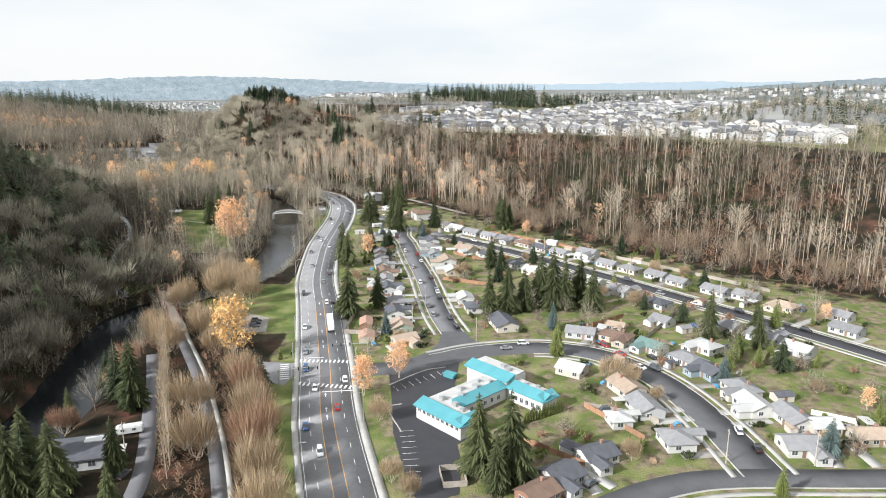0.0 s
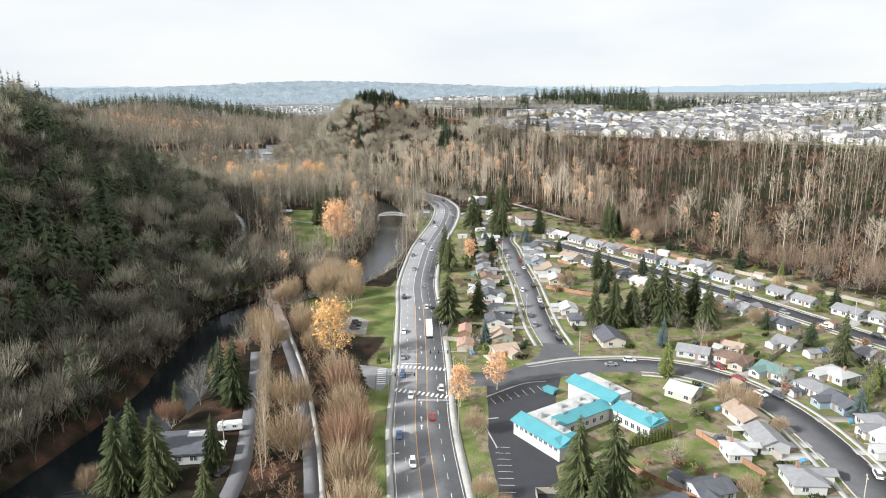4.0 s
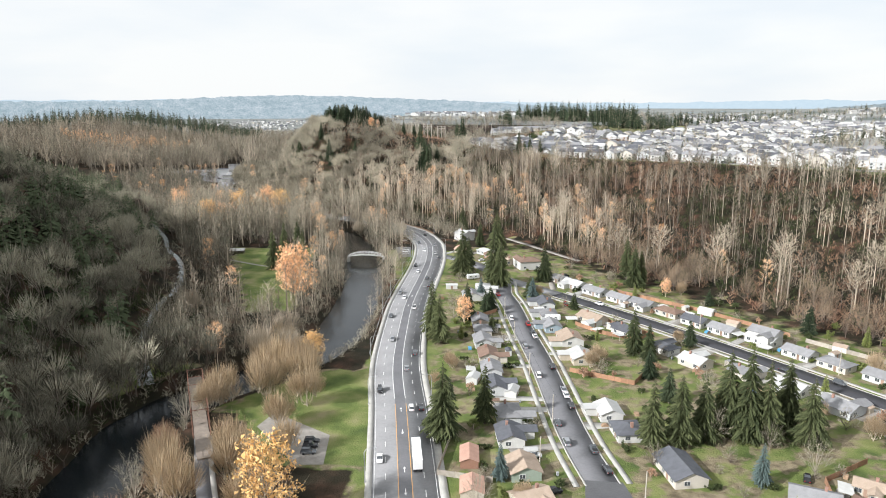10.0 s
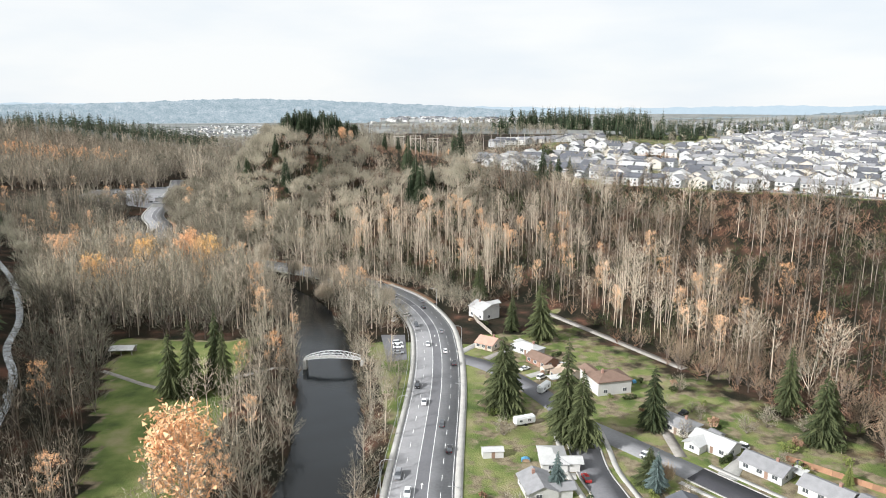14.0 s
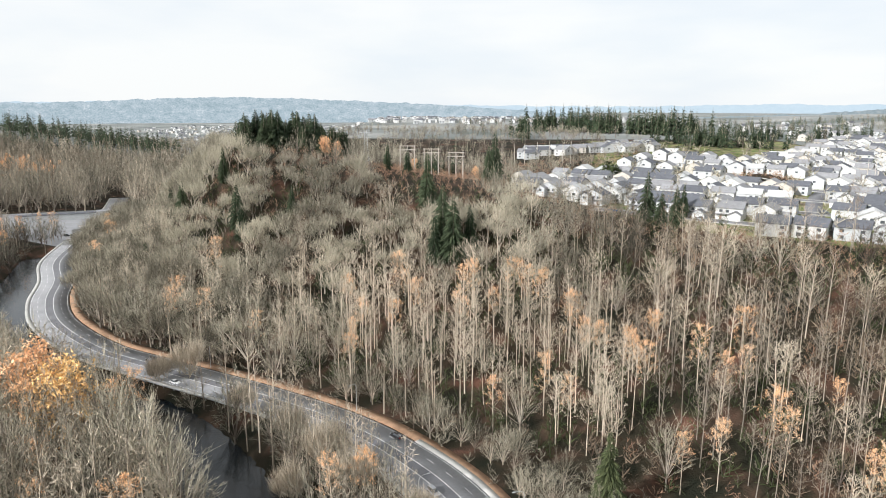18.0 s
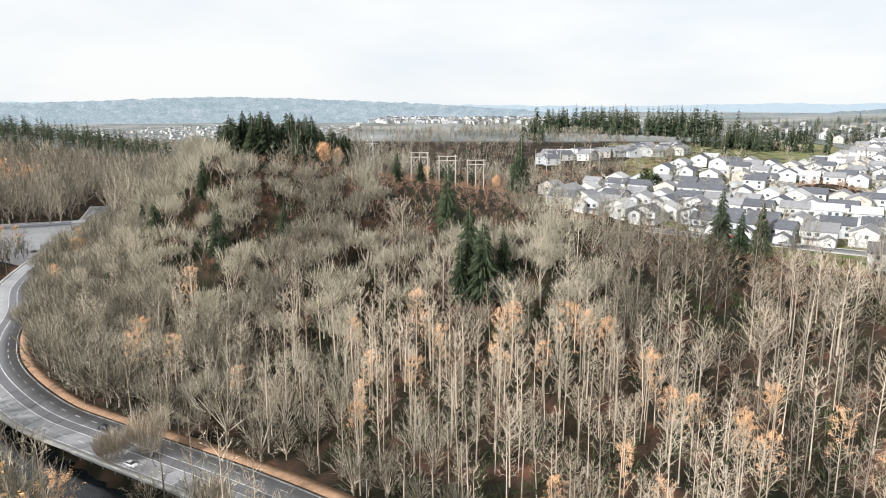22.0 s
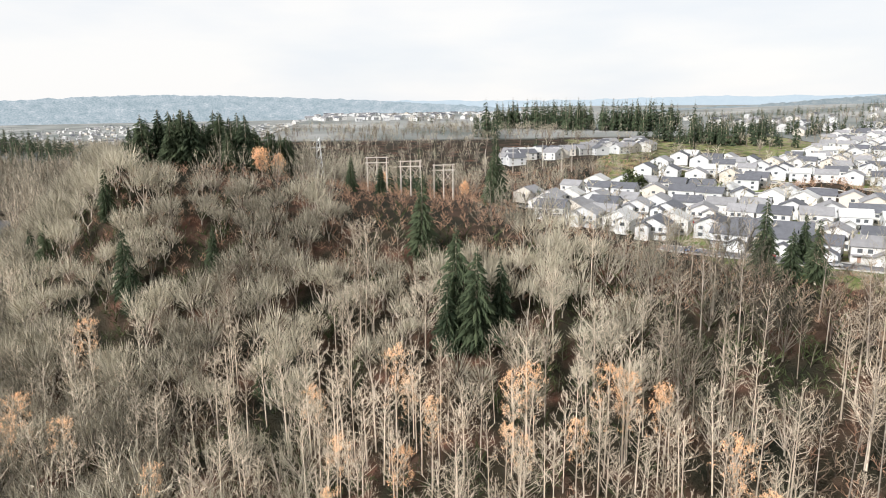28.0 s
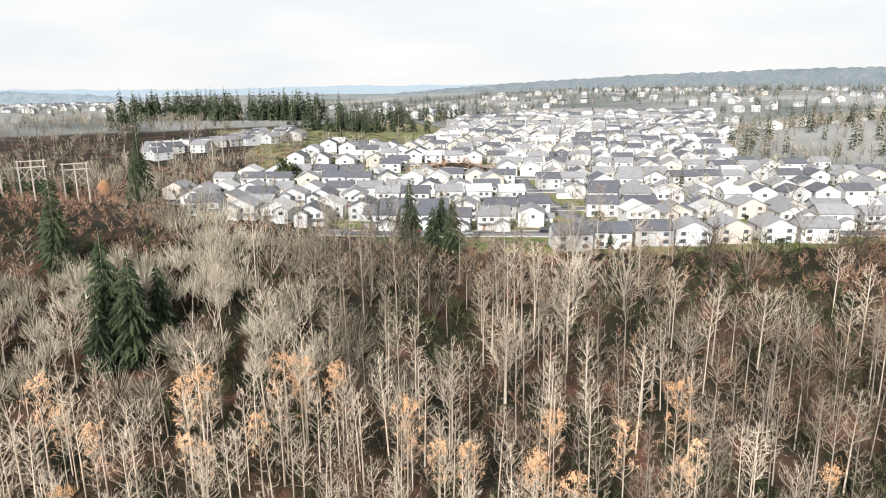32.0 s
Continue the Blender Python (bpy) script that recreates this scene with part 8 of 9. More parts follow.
# ---- conifers of the hill and the plateau ----
HILL_FIRS = [(-122, 779, 19), (-113, 750, 20), (-108, 742, 19), (-116, 741, 15), (-101, 746, 14), (-24, 754, 15), (-14, 744, 12), (-19, 748, 10), (-214, 775, 16), (-211, 771, 11), (-230, 803, 12), (-257, 812, 12), (-262, 777, 13), (-268, 822, 12), (-188, 779, 9), (-88, 870, 20), (-92, 850, 14), (-165, 740, 10), (-4, 768, 10), (-138, 842, 9), (-150, 846, 10)]
for i, (x, y, h) in enumerate(HILL_FIRS):
    ob = plant("fir_tree", fir_rows[i % 5], "tall dark fir standing among bare trees", "conifer", x, y, h / 20, 61 * i, "firs on the hill")
    h *= 1.55
    ob.scale = (h / 20 * 1.2, h / 20 * 1.2, h / 20)
rng = np.random.default_rng(101)
for i in range(90):
    x = -244 + 66 * rng.uniform()
    y = 838 + 40 * rng.uniform() + (x + 244) * 0.2
    h = rng.uniform(15, 24) * (1 if x < -190 else 0.8) * (0.75 + 0.25 * smooth((x + 246) / 22))
    ob = plant("fir_tree", fir_rows[i % 5], "dark fir in the grove on the hilltop", "conifer", x, y, h / 20, 61 * i, "grove on the hilltop")
    ob.scale = (h / 20 * 1.75, h / 20 * 1.75, h / 20)
for i, (x, y, sc) in enumerate(((-186, 846, 0.7), (-180, 851, 0.6), (-140, 905, 0.6), (-100, 900, 0.5))):
    plant("orange_tree", orange_rows[i % 2], "tree with pale orange leaves on the hilltop", "tree", x, y, sc, 70 * i, "autumn trees")
for x0, y0, x1, y1, n, lo, hi, wd in ((-10, 1480, 175, 1340, 130, 26, 40, 26), (112, 1215, 190, 1150, 60, 15, 26, 22), (195, 1290, 330, 1260, 40, 14, 24, 20), (-140, 890, -115, 880, 10, 12, 17, 6), (-60, 1290, -40, 1250, 8, 22, 30, 8)):
    f = rng.uniform(size=n)
    p = np.stack([x0 + (x1 - x0) * f, y0 + (y1 - y0) * f], 1) + rng.normal(size=(n, 2)) * wd * 0.5
    woods("fir_grove", FIRS_FAR, p, rng.uniform(lo, hi, n) / 20, [M_BARK, M_NEEDLE], "dark grove of tall firs on the plateau", 102 + n, rng.uniform(0, 0.3, n))


# ---- the white houses on the plateau ----
AREA = [(-48, 800), (-80, 850), (-78, 900), (-40, 935), (15, 975), (85, 1030), (143, 1045), (306, 1250), (520, 1340), (700, 1400), (620, 1150), (514, 1077), (400, 960), (285, 880), (235, 812),
        (300, 770), (390, 650), (310, 548), (190, 640), (115, 682), (63, 697), (34, 714), (13, 729), (-7, 750), (-32, 776)]


def plain_window(house, m, w, h):
    return part_mesh("window", shared(f"villa_window_{w}_{h}", lambda: boxes((-w / 2, -0.05, 0, w / 2, 0.02, h)), M_GLASS), house, m)


def villa(w, d, wall, roof, flip, cross):
    """A two-storey house with a garage wing in front; its front faces -y."""
    ob = new("villa")
    tagged(ob, f"{WALL_WORDS[wall]} two-storey house with a {ROOF_WORDS[roof]} roof", "house", "houses on the plateau")
    s = -1 if flip else 1
    h, rise = 5.4, w * 0.2
    turn = pose(0, 0, 0, 0, 0, 90 if cross else 0)
    part("wall", gable_walls(d if cross else w, w if cross else d, h, (w if cross else d) * 0.24), WALLS[wall], ob, m=turn)
    part("roof", gable_roof(d if cross else w, w if cross else d, h, (w if cross else d) * 0.24, 0.5), ROOFS[roof], ob, m=turn)
    gw = w * 0.46
    m = pose(s * (w / 2 - gw / 2 - 0.2), -d / 2 - 1.4, 0, 0, 0, 90)
    part("garage_wall", gable_walls(4.0, gw, 2.9 if not cross else 5.2, gw * 0.27), WALLS[wall], ob, m=m)
    part("garage_roof", gable_roof(4.6, gw, 2.9 if not cross else 5.2, gw * 0.27, 0.4), ROOFS[roof], ob, m=m)
    part("garage_door", boxes(*[(-gw * 0.4, -0.05, 0.55 * k, gw * 0.4, 0.03, 0.55 * k + 0.52) for k in range(4)]), M_TRIM, ob, m=pose(s * (w / 2 - gw / 2 - 0.2), -d / 2 - 3.41, 0.05))
    part("porch_roof", boxes((-s * w / 2 + (0 if s > 0 else -w * 0.45), -d / 2 - 1.6, 2.6, -s * w / 2 + (w * 0.45 if s > 0 else 0), -d / 2 - 0.02, 2.8)), ROOFS[roof], ob)
    part_mesh("door", shared("door", lambda: boxes((-0.5, -0.06, 0, 0.5, 0.02, 2.05)), M_DOOR), ob, pose(-s * w * 0.3, -d / 2 - 0.004, 0.05))
    for x, z in ((-s * w * 0.3, 3.3), (-s * w * 0.06, 3.3)):
        plain_window(ob, pose(x, -d / 2 - 0.003, z), 1.4, 1.3)
    if cross:
        plain_window(ob, pose(s * (w / 2 - gw / 2 - 0.2), -d / 2 - 3.42, 3.3), 1.6, 1.3)
    for x in (-w * 0.3, w * 0.28):
        plain_window(ob, pose(x, d / 2 + 0.003, 3.4, 0, 0, 180), 1.5, 1.2)
        plain_window(ob, pose(x, d / 2 + 0.003, 0.9, 0, 0, 180), 1.7, 1.3)
    plain_window(ob, pose(w / 2 + 0.003, 0.8, 3.4, 0, 0, 90), 1.2, 1.2)
    plain_window(ob, pose(-w / 2 - 0.003, -0.8, 3.4, 0, 0, -90), 1.2, 1.2)
    return ob


KINDS = [(11.5, 10.5, 0, 0, 0, 0), (11, 11, 2, 0, 1, 1), (12, 10.5, 0, 1, 1, 0), (11, 11, 0, 0, 0, 1), (11.5, 10, 0, 4, 0, 1), (10.5, 11, 2, 1, 1, 1), (11, 11, 1, 0, 1, 1), (12, 10, 2, 1, 0, 0), (10, 9.5, 0, 0, 0, 0), (11, 10, 2, 4, 1, 0)]
UU, VV = np.array((0.845, -0.535)), np.array((0.535, 0.845))
OFFS, STREETS_UP = [], []
v = 0.0
while v < 700:
    OFFS += [(v, 1), (v + 33, -1)]
    STREETS_UP.append(v + 16.5)
    v += 50.0
CROSS_STREET = catmull([(47, 733), (56, 768), (70, 802), (90, 842), (108, 872)], 4)
strip("plateau_street", CROSS_STREET, -4, 4, 0.16, M_ASPHALT_MID, "grey residential street between white houses", "road", 0.3)
rng = np.random.default_rng(202)
near_homes, far_homes = [], []
for row, (off, face) in enumerate(OFFS):
    base = np.array((45.0, 717.0)) + VV * off
    for k in range(-40, 60):
        c = base + UU * (k * 13.6 + (row % 3) * 4 + rng.uniform(-0.8, 0.8)) + VV * (rng.uniform(-2.2, 2.2) + 5 * math.sin(k * 0.5 + row))
        q = np.array([c])
        if not inside(c[0], c[1], AREA) or ((c[0] - 85) / 30) ** 2 + ((c[1] - 908) / 26) ** 2 < 1:
            continue
        if near_line(q[:, 0], q[:, 1], RIM)[0][0] < 7:
            continue
        if (k + 2 * row) % 11 == 5 and row > 0:
            continue
        if near_line(q[:, 0], q[:, 1], CROSS_STREET)[0][0] < 10:
            continue
        rz = math.degrees(math.atan2(VV[1], VV[0])) - 90 + (180 if face > 0 else 0) + rng.uniform(-7, 7) + (90 if rng.uniform() < 0.12 else 0)
        far = math.hypot(c[0] + 123, c[1] - 563)
        (near_homes if far < 325 else far_homes).append((c[0], c[1], rz, int(rng.integers(0, 10)), far))
models = {}
for x, y, rz, kd, _ in near_homes:
    m = pose(x, y, ground(x, y), 0, 0, rz)
    if kd not in models:
        models[kd] = villa(*KINDS[kd])
        models[kd].matrix_basis = m
    else:
        copy_thing(models[kd], m)


def joined_homes(name, rows, label):
    """Far houses in one mesh: walls, roofs and windows."""
    V, F, I = [], [], []

    def quad(ps, mi):
        k = len(V)
        V.extend(ps)
        F.append((k, k + 1, k + 2, k + 3))
        I.append(mi)
    for x, y, rz, kd, *_ in rows:
        w, d, wall, roof, fl, cross = KINDS[kd]
        m = pose(x, y, ground(x, y), 0, 0, rz + 90 * cross)
        L, W, h = (d, w, 5.4) if cross else (w, d, 5.4)
        rise = W * 0.24
        P4 = lambda *p: [tuple(m @ Vector(q)) for q in p]
        a, b = L / 2, W / 2
        for sy in (-1, 1):
            quad(P4((-a, sy * b, -0.5), (a, sy * b, -0.5), (a, sy * b, h), (-a, sy * b, h)), wall)
            quad(P4((-a - 0.5, sy * (b + 0.5), h - 0.15), (a + 0.5, sy * (b + 0.5), h - 0.15), (a + 0.5, 0, h + rise + 0.2), (-a - 0.5, 0, h + rise + 0.2)), 4 + (0, 1, 3, 0, 2)[roof])
            for f in (-0.3, 0.25):
                for z in (0.9, 3.3):
                    quad(P4((f * L - 0.7, sy * (b + 0.03), z), (f * L + 0.7, sy * (b + 0.03), z), (f * L + 0.7, sy * (b + 0.03), z + 1.2), (f * L - 0.7, sy * (b + 0.03), z + 1.2)), 8)
        for sx in (-1, 1):
            quad(P4((sx * a, -b, -0.5), (sx * a, b, -0.5), (sx * a, b, h), (sx * a, -b, h)), wall)
            quad(P4((sx * a, -b, h), (sx * a, b, h), (sx * a, 0.01, h + rise), (sx * a, -0.01, h + rise)), wall)
            quad(P4((sx * (a + 0.03), -0.8, 3.4), (sx * (a + 0.03), 0.8, 3.4), (sx * (a + 0.03), 0.8, 4.6), (sx * (a + 0.03), -0.8, 4.6)), 8)
    ob = new(name, raw_mesh(name, V, F, [WALLS[0], WALLS[1], WALLS[2], WALLS[3], ROOFS[0], ROOFS[1], ROOFS[4], ROOFS[2], M_GLASS], I))
    tagged(ob, label, "houses", kind="stuff")


joined_homes("far_houses", far_homes, "distant rows of white two-storey houses")
rows = []
for k in range(46):
    f, g = rng.uniform(), rng.uniform()
    rows.append((-62 + 140 * f + rng.uniform(-3, 3), 1030 + 105 * f + 55 * g, rng.uniform(0, 90), int(rng.integers(0, 10))))
joined_homes("far_houses", rows, "distant pale houses below the fir grove")
for i, s0 in enumerate(STREETS_UP[:7]):
    base = np.array((45.0, 717.0)) + VV * s0
    ks = [k for k in range(-200, 500, 4) if inside(*(base + UU * k), AREA)]
    if len(ks) > 4:
        ln = np.array([base + UU * k for k in range(ks[0], ks[-1], 4)])
        strip("plateau_street", ln, -3.6, 3.6, 0.15, M_ASPHALT_MID, "grey residential street between white houses", "road", 0.3)
        for sd in (-1, 1):
            a, b = sorted((sd * 3.7, sd * 5.4))
            strip("pavement", ln, a, b, 0.2, M_CONCRETE, "pale concrete pavement between houses", "pavement", 0.3)
        for k in range(ks[0] + 8, ks[-1], 23):
            q = base + UU * (k + rng.uniform(-5, 5)) + VV * (2.6 if k % 2 else -2.6)
            if math.hypot(q[0] + 123, q[1] - 563) < 300:
                put_car(q[0], q[1], math.degrees(math.atan2(UU[1], UU[0])), ("sedan", "suv", "pickup")[k % 3], k % 6, 0.2)
# evergreen shrubs and small trees between them
rng = np.random.default_rng(303)
spots = [(x + rng.uniform(-9, 9), y + rng.uniform(-9, 9)) for x, y, *_ in near_homes * 2 + far_homes]
woods("garden_shrubs", [BUSHES[0], BUSHES[1]], spots, rng.uniform(0.7, 1.5, len(spots)), [M_BARK, M_LEAF_GREEN], "small evergreen shrubs between the houses", 304, rng.uniform(0, 0.5, len(spots)))
spots = [(x + rng.choice((-8, 8)), y + rng.uniform(-9, 9)) for x, y, *_ in near_homes + far_homes]
woods("garden_trees", SCRUB, spots, rng.uniform(1.1, 2.3, len(spots)), [M_BARK, M_TWIG_GREEN], "small bare trees between the houses", 305, rng.uniform(0, 0.6, len(spots)))
spots = [(x + rng.uniform(-10, 10), y + rng.uniform(-10, 10)) for x, y, *_ in near_homes[::9] + far_homes[::5]]
woods("garden_firs", FIRS_FAR, spots, rng.uniform(0.3, 0.7, len(spots)), [M_BARK, M_NEEDLE], "dark firs between the houses", 306, rng.uniform(0, 0.4, len(spots)))
plant("laurel", bush_rows[0][2], "large round evergreen laurel beside the houses", "bush", -10, 924, 6.0, 0)

# brown scrub on the hilltop and around the plateau
p, rng = scatter(-240, 130, 655, 1000, 4.5, 305)
(df, sf), (dr, sr), _, _, _ = facts(p)
ins = np.array([inside(a, b, AREA) for a, b in p])
mound = ((p[:, 0] - 85) / 28) ** 2 + ((p[:, 1] - 908) / 24) ** 2 < 1
on = ((sr < 0) & (~ins | mound) | (sr > 0) & (dr < 26)) & (rng.uniform(size=len(p)) < 0.8)
p = p[on]
woods("hilltop_scrub", SCRUB, p, rng.uniform(0.35, 0.8, len(p)), [M_BARK_DARK, M_LEAF_RUST], "russet scrub on the cleared hilltop", 306, rng.uniform(0.15, 0.8, len(p)))
p, rng = scatter(-260, 60, 800, 1000, 9.0, 307)
(df, sf), (dr, sr), _, _, _ = facts(p)
on = (sr < 0) & np.array([not inside(a, b, AREA) for a, b in p]) & (rng.uniform(size=len(p)) < 0.45) & (np.hypot(p[:, 0] + 126, (p[:, 1] - 850) * 0.6) > 34)
p = p[on]
woods("hilltop_trees", MAPLES_FAR, p, rng.uniform(0.6, 1.0, len(p)) + 0.3 * ((p[:, 0] < -150) & (p[:, 0] > -176)), [M_BARK_DARK, M_TWIG_GREEN], "bare trees on the hilltop", 308, rng.uniform(0.0, 0.6, len(p)))
# wooded rise east of the houses
p, rng = scatter(235, 760, 560, 1010, 11, 321)
(df, sf), (dr, sr), _, _, _ = facts(p)
on = (sr < 0) & np.array([not inside(a, b, AREA) for a, b in p]) & (patches(p, 60, 41) > 0.38)
p, u = p[on], rng.uniform(size=on.sum())
k = u < 0.25
woods("rise_firs", FIRS_SMALL, p[k], rng.uniform(0.6, 1.0, k.sum()), [M_BARK, M_NEEDLE], "firs on the wooded rise", 322, rng.uniform(0, 0.4, k.sum()))
k = u >= 0.25
woods("rise_trees", WOODS_FAR, p[k], rng.uniform(0.6, 1.0, k.sum()), [M_BARK_DARK, M_TWIG_GREEN], "bare trees on the wooded rise", 323, rng.uniform(0, 0.7, k.sum()))
# woods behind the hilltop
p, rng = scatter(-330, 40, 890, 1500, 14, 331)
(df, sf), (dr, sr), _, _, _ = facts(p)
on = (sr < 0) & np.array([not inside(a, b, AREA) for a, b in p]) & (patches(p, 50, 43) > 0.42) & ~((p[:, 0] > -75) & (p[:, 1] > 985) & (p[:, 1] < 1200))
p = p[on]
woods("hilltop_woods", WOODS_FAR, p, rng.uniform(0.5, 0.95, len(p)), [M_BARK_DARK, M_TWIG_GREEN], "bare woods behind the hilltop", 332, rng.uniform(0, 0.7, len(p)))
# mixed trees beyond the houses
p, rng = scatter(-120, 1500, 620, 2000, 29, 309)
(df, sf), (dr, sr), _, _, _ = facts(p)
on = (sr < 0) & np.array([not inside(a, b, AREA) for a, b in p]) & ((p[:, 1] > 1060 + np.abs(p[:, 0]) * 0.1) | (p[:, 0] > 240))
p, u = p[on], rng.uniform(size=on.sum())
k = u < np.where(p[:, 0] > 240, 0.42, 0.18)
woods("plateau_trees", FIRS_SMALL, p[k], rng.uniform(0.5, 0.95, k.sum()), [M_BARK, M_NEEDLE], "scattered dark firs on the plateau", 310, rng.uniform(0, 0.4, k.sum()))
k = u > 0.48
woods("plateau_trees", WOODS_FAR, p[k], rng.uniform(0.6, 1.1, k.sum()), [M_BARK_DARK, M_TWIG_GREEN], "scattered bare trees on the plateau", 311, rng.uniform(-0.1, 0.5, k.sum()))
rows = [(rng.uniform(250, 1300), rng.uniform(900, 1900), rng.uniform(0, 180), int(rng.integers(0, 10))) for _ in range(170)]
joined_homes("far_houses", [r for r in rows if not inside(r[0], r[1], AREA)], "scattered distant houses among trees")


# ---- clutter in the valley gardens ----
M_TARP = mat("blue_tarpaulin", (0.10, 0.30, 0.48), 0.5, (0.08, 0.24, 0.40), 0.6)
M_PLASTIC = mat("grey_plastic", (0.30, 0.31, 0.32), 0.5, (0.24, 0.25, 0.26), 0.8, vary=0.35)
M_WOODPILE = mat("stacked_firewood", (0.36, 0.25, 0.16), 0.9, (0.22, 0.15, 0.10), 1.5, bump=0.03)
M_LIGHT_PANEL = mat("pale_corrugated_panel", (0.58, 0.58, 0.56), 0.6, (0.46, 0.46, 0.44), 0.6)
HEDGES = [leafy(240 + i, 3.2, 0.8, 0.9, 26, 24, 0.17) for i in range(3)]
hedge_rows = [tree_meshes("hedge", HEDGES, [M_BARK, m], ["stem", "foliage"]) for m in (M_LEAF_GREEN, M_NEEDLE_LIME)]


def profile(outline, a, b):
    """A side view in x and z, drawn out along y."""
    bm = bmesh.new()
    prism(bm, outline, a, b)
    bm.transform(pose(0, 0, 0, 90))
    bmesh.ops.recalc_face_normals(bm, faces=bm.faces)
    return bm


def covered_pile(x, y, rz, tarp):
    """A low heap of goods or wood under a sagging cover."""
    ob = thing("woodpile" if not tarp else "covered_pile", "stack of split firewood in a garden" if not tarp else "low pile covered with a blue tarpaulin", "pile", x, y, None, rz, "garden clutter")
    part("heap", profile([(-1.1, 0), (1.1, 0), (1.0, 0.7), (0.3, 1.05), (-0.5, 0.95), (-1.0, 0.6)], -0.6, 0.6), M_WOODPILE, ob)
    if tarp:
        part("cover", profile([(-1.25, 0.15), (-1.15, 0.15), (-1.05, 0.66), (-0.5, 1.02), (0.3, 1.12), (1.05, 0.74), (1.15, 0.15), (1.25, 0.15), (1.15, 0.84), (0.35, 1.2), (-0.55, 1.1), (-1.15, 0.75)], -0.7, 0.7), M_TARP, ob)


def wheelie_bin(x, y, rz):
    ob = thing("wheelie_bin", "grey plastic wheelie bin beside a house", "bin", x, y, None, rz, "bins")
    part("body", boxes((-0.3, -0.35, 0.08, 0.3, 0.35, 1.0)), M_PLASTIC, ob)
    part("lid", boxes((-0.33, -0.4, 1.0, 0.33, 0.38, 1.08)), M_PLASTIC, ob)
    for sx in (-1, 1):
        part("wheel", boxes((sx * 0.3 - 0.04, 0.2, 0, sx * 0.3 + 0.04, 0.42, 0.22)), M_TYRE, ob)


def lean_to(x, y, rz, L):
    """An open carport: posts under a pale sloping roof."""
    ob = thing("carport", "open carport with a pale corrugated roof", "carport", x, y, None, rz, "carports")
    for sx in (-1, 1):
        for sy in (-1, 1):
            part("post", boxes((sx * L / 2 - 0.06, sy * 1.5 - 0.06, -0.2, sx * L / 2 + 0.06, sy * 1.5 + 0.06, 2.2 + 0.15 * sy)), M_FENCE_GREY, ob)
    part("roof", profile([(-1.8, 2.0), (1.8, 2.36), (1.8, 2.44), (-1.8, 2.08)], -L / 2 - 0.3, L / 2 + 0.3), M_LIGHT_PANEL, ob, m=pose(0, 0, 0, 0, 0, 90))


rng = np.random.default_rng(909)
taken = [tuple(o.matrix_basis.translation.xy) for o in scene.objects if o.parent is None and o.name.split(".")[0] in ("house", "clinic_building", "garden_shed", "fir_tree", "camper")]
gardens = [o for o in homes if o.name.startswith("house")]
made = 0
for i in range(900):
    if made >= 170:
        break
    o = gardens[int(rng.integers(0, len(gardens)))]
    c = o.matrix_basis.translation
    an, r = rng.uniform(0, 6.283), rng.uniform(7.5, 13)
    x, y = c.x + r * math.cos(an), c.y + r * math.sin(an)
    q = np.array([[x, y]])
    if min(near_line(q[:, 0], q[:, 1], ln)[0][0] for ln in STREET_LINES + [DARK_TOP]) < 10 or near_line(q[:, 0], q[:, 1], MAIN_ROAD)[0][0] < 15 or near_line(q[:, 0], q[:, 1], FOOT)[1][0] < 0:
        continue
    if min(math.hypot(x - a, y - b) for a, b in taken) < 6.2 or -22 < x < 44 and y < 235:
        continue
    taken.append((x, y))
    rz = math.degrees(o.matrix_basis.to_euler().z) + 90 * int(rng.integers(0, 2))
    k = made % 10
    if k < 4:
        ob = plant("hedge", hedge_rows[k % 2 if k < 2 else 0][made % 3], "dense evergreen hedge between gardens", "hedge", x, y, rng.uniform(0.8, 1.3), rz, "garden hedges")
    elif k < 6:
        covered_pile(x, y, rz, k == 4)
    elif k == 6:
        wheelie_bin(x, y, rz)
    elif k == 7:
        lean_to(x, y, rz, rng.uniform(3.6, 5.4))
    elif k == 8:
        shed(x, y, rz, rng.uniform(2.4, 4.0), rng.uniform(2.0, 3.0), int(rng.integers(0, 4)), int(rng.integers(0, 5)))
    else:
        put_car(x, y, rz, ("sedan", "pickup", "suv")[made % 3], int(rng.integers(0, 6)), 0.05)
    made += 1

# ---- the town and hills in the distance ----
rng = np.random.default_rng(404)
rows = [(rng.uniform(-1500, 300), 1850 + 1900 * rng.uniform() ** 1.3, rng.uniform(0, 180), int(rng.integers(0, 10))) for _ in range(1000)]
joined_homes("far_town", rows, "distant town of pale low buildings")
flat_area("highway_yard", [(-520, 985), (-372, 905), (-362, 960), (-400, 1100), (-430, 1110), (-540, 1060)], 0.1, M_ASPHALT, "grey yard and car park below the hill", "car park")
for i, (x, y, a, b, h) in enumerate(((-470, 1035, 60, 9, 5), (-430, 1062, 34, 12, 5), (-395, 930, 10, 8, 4), (-410, 970, 14, 8, 4))):
    ob = thing("low_warehouse", "long low grey warehouse with a flat roof", "building", x, y, None, 28, "warehouses")
    part("wall", boxes((-a / 2, -b / 2, -0.3, a / 2, b / 2, h)), WALLS[2 if i < 1 else 0], ob)
    part("roof", boxes((-a / 2 - 0.4, -b / 2 - 0.4, h, a / 2 + 0.4, b / 2 + 0.4, h + 0.4)), ROOFS[0 if i else 1], ob)
for i in range(14):
    put_car(-425 + 3.1 * i * 0.9 + rng.uniform(-8, 8), 985 + rng.uniform(-30, 40), 60, "suv" if i % 2 else "sedan", i % 6, 0.12)


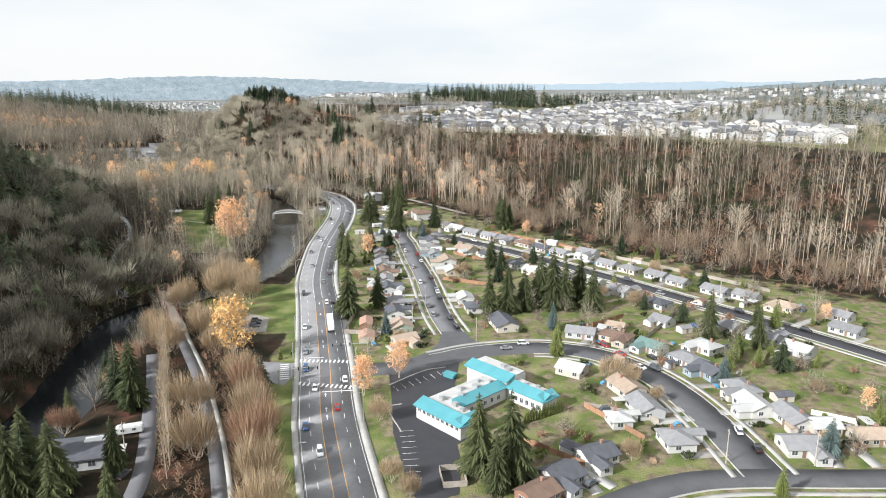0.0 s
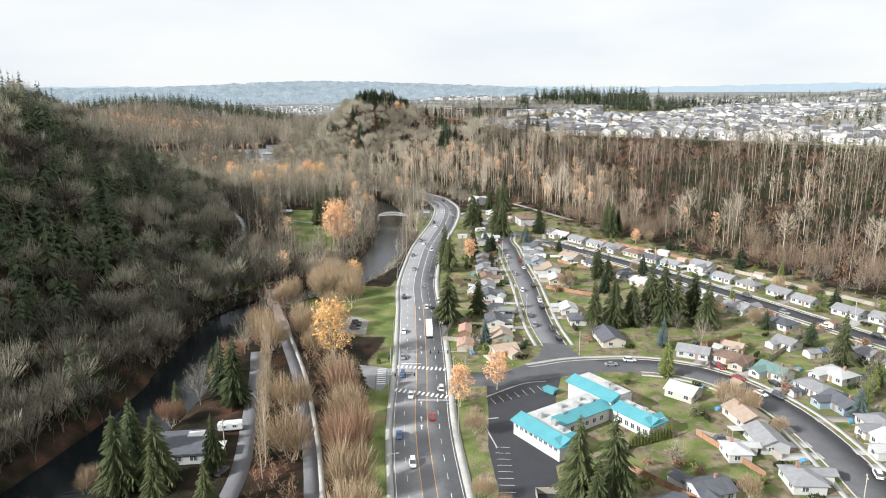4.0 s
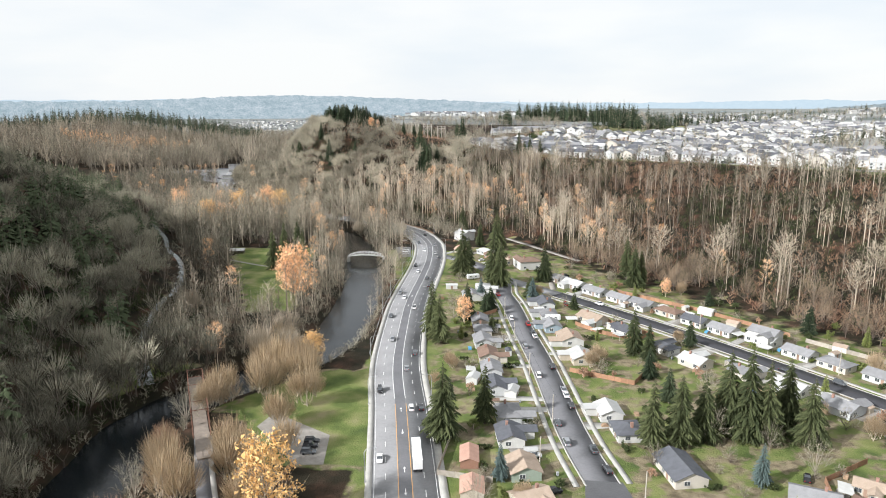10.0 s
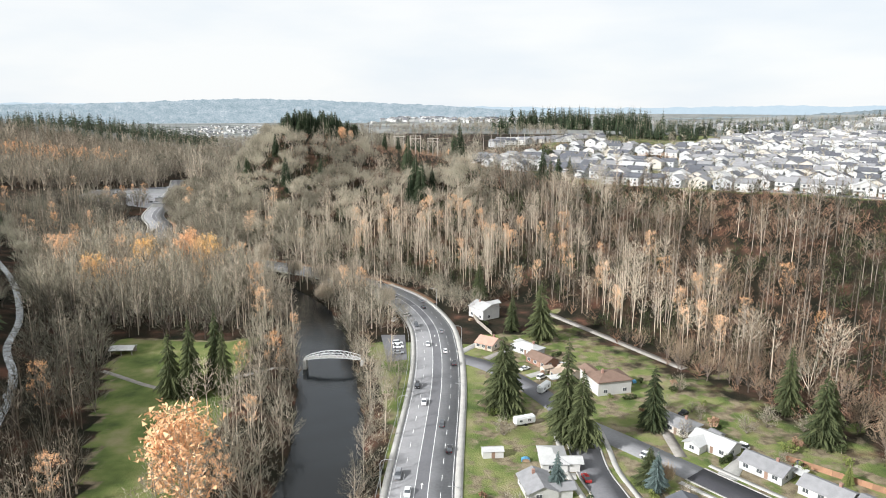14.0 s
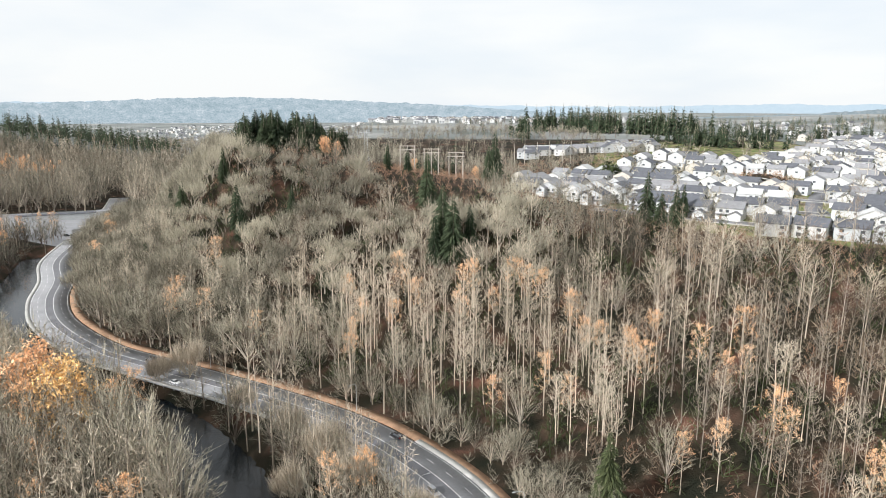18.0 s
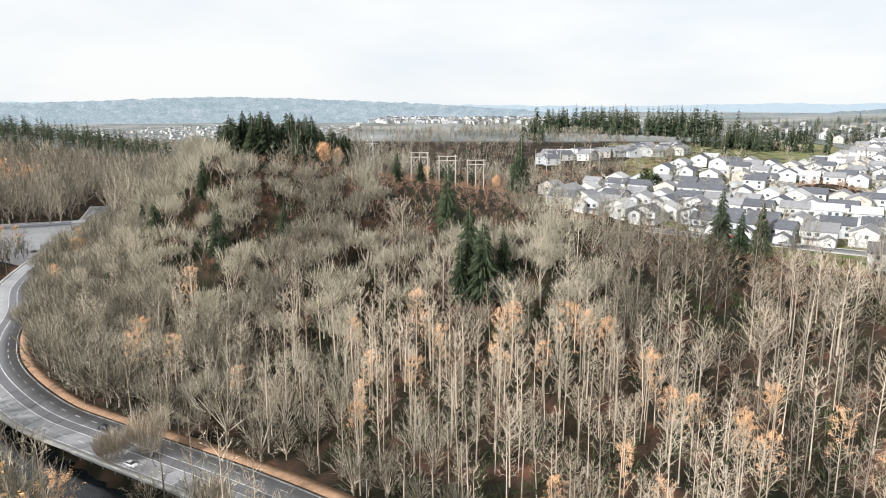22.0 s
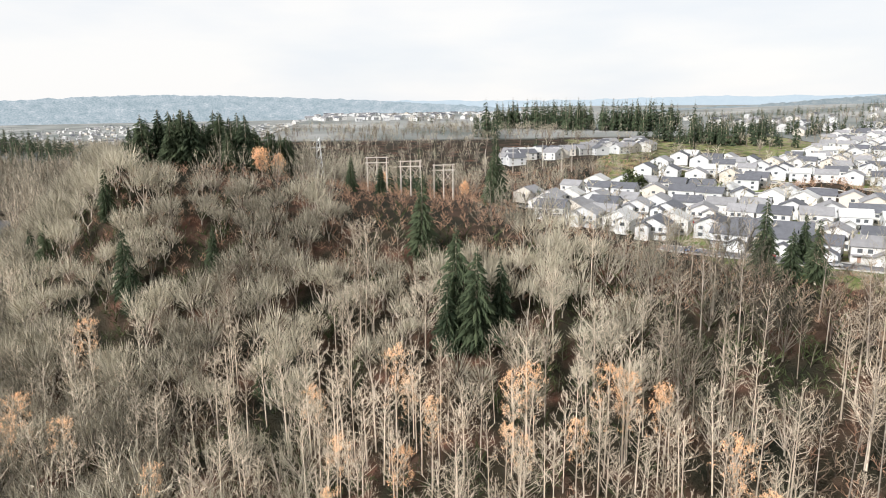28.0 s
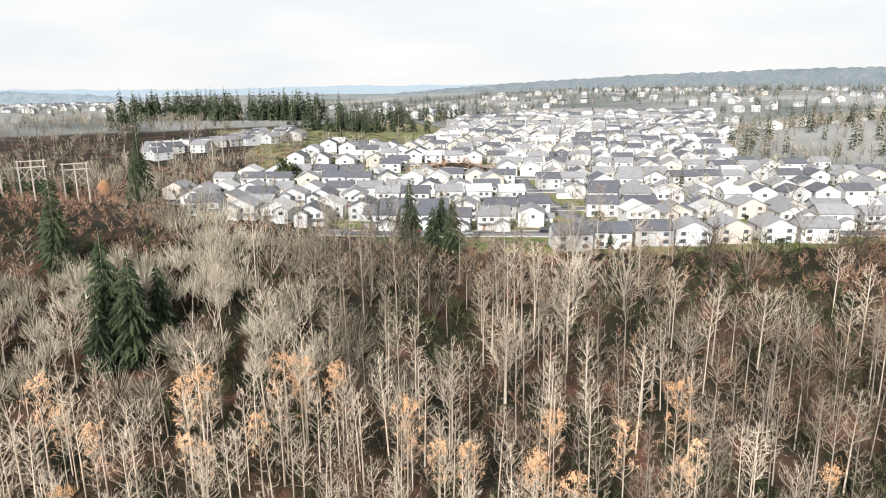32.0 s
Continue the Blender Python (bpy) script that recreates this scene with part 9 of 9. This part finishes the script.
def far_hill(name, dist, az0, az1, crest, colours, seed, glow):
    """A wooded ridge on the horizon, with an uneven crest and haze painted into its glow."""
    m = bpy.data.materials.new(name)
    m.use_nodes = True
    n, l = m.node_tree.nodes, m.node_tree.links
    b = n["Principled BSDF"]
    b.inputs["Roughness"].default_value, b.inputs["Specular IOR Level"].default_value = 1.0, 0.0
    tc, t = n.new("ShaderNodeTexCoord"), n.new("ShaderNodeTexNoise")
    mp = n.new("ShaderNodeMapping")
    mp.inputs["Scale"].default_value = (1, 1, 1.6)
    t.inputs["Scale"].default_value, t.inputs["Detail"].default_value = 0.022, 9
    r = n.new("ShaderNodeValToRGB")
    while len(r.color_ramp.elements) < len(colours):
        r.color_ramp.elements.new(0.5)
    for e, (p, c) in zip(r.color_ramp.elements, colours):
        e.position, e.color = p, (*c, 1)
    l.new(tc.outputs["Object"], mp.inputs["Vector"])
    l.new(mp.outputs["Vector"], t.inputs["Vector"])
    t2 = n.new("ShaderNodeTexNoise")
    t2.inputs["Scale"].default_value, t2.inputs["Detail"].default_value = 0.11, 4
    ad = n.new("ShaderNodeMath")
    ad.operation = "MULTIPLY_ADD"
    ad.inputs[1].default_value = 0.55
    hl = n.new("ShaderNodeMath")
    hl.operation = "MULTIPLY"
    hl.inputs[1].default_value = 0.45
    l.new(mp.outputs["Vector"], t2.inputs["Vector"])
    l.new(t.outputs["Fac"], hl.inputs[0])
    l.new(t2.outputs["Fac"], ad.inputs[0])
    l.new(hl.outputs[0], ad.inputs[2])
    l.new(ad.outputs[0], r.inputs["Fac"])
    # Near-black base; the pale blue haze is painted as emission, unlit by the sun.
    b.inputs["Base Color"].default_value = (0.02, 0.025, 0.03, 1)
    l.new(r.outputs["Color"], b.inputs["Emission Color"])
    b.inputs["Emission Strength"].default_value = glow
    az = np.radians(np.linspace(az0, az1, 700))
    rg = np.random.default_rng(seed)
    rough = np.convolve(rg.uniform(-1, 1, 760), np.ones(4) / 4, "same")[30:730] * dist * 0.0019
    el = np.interp(np.degrees(az), [c[0] for c in crest], [c[1] for c in crest])
    z = 98 + dist * np.tan(np.radians(el)) + rough
    x, y = -90 + dist * np.sin(az), 450 + dist * np.cos(az)
    V, Q = [], []
    k = len(az)
    for f, back in ((0.0, -0.016), (0.5, -0.008), (0.85, -0.002), (1.0, 0.0), (0.4, 0.1)):
        V.append(np.stack([x + np.sin(az) * dist * back, y + np.cos(az) * dist * back, -20 + (z + 20) * f], 1))
    for s in range(4):
        i = np.arange(k - 1)
        Q.append(np.stack([i + s * k, i + 1 + s * k, i + 1 + (s + 1) * k, i + (s + 1) * k], 1))
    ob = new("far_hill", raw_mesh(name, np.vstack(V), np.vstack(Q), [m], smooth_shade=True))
    tagged(ob, "wooded hills on the horizon, blue haze painted in", "hills", kind="structure")


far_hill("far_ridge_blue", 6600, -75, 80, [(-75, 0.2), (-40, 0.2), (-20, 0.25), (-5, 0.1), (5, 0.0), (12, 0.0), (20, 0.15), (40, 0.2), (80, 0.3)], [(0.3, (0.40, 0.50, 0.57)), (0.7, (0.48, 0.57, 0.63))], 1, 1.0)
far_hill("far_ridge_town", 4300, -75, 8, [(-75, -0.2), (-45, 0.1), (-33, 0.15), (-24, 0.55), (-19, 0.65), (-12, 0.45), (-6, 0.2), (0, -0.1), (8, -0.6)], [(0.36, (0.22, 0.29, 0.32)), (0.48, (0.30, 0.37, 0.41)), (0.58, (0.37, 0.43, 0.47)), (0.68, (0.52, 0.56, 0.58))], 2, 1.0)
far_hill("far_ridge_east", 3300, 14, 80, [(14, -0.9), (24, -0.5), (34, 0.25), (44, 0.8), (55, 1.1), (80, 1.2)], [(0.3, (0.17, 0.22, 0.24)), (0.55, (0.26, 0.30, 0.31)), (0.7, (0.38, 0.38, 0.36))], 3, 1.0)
lake = new("lake", raw_mesh("lake", [(-500, 4600, 8), (3200, 4600, 8), (3600, 5600, 8), (-500, 5600, 8)], [(0, 1, 2, 3)], [M_WATER]))
tagged(lake, "distant pale lake below the hills", "water", kind="structure")

# ---- bring the plan to the length of the path ----
for ob in list(scene.objects):
    if ob.parent is None and ob is not cam and ob is not sun:
        ob.matrix_basis = Matrix.Scale(PLAN, 4) @ ob.matrix_basis
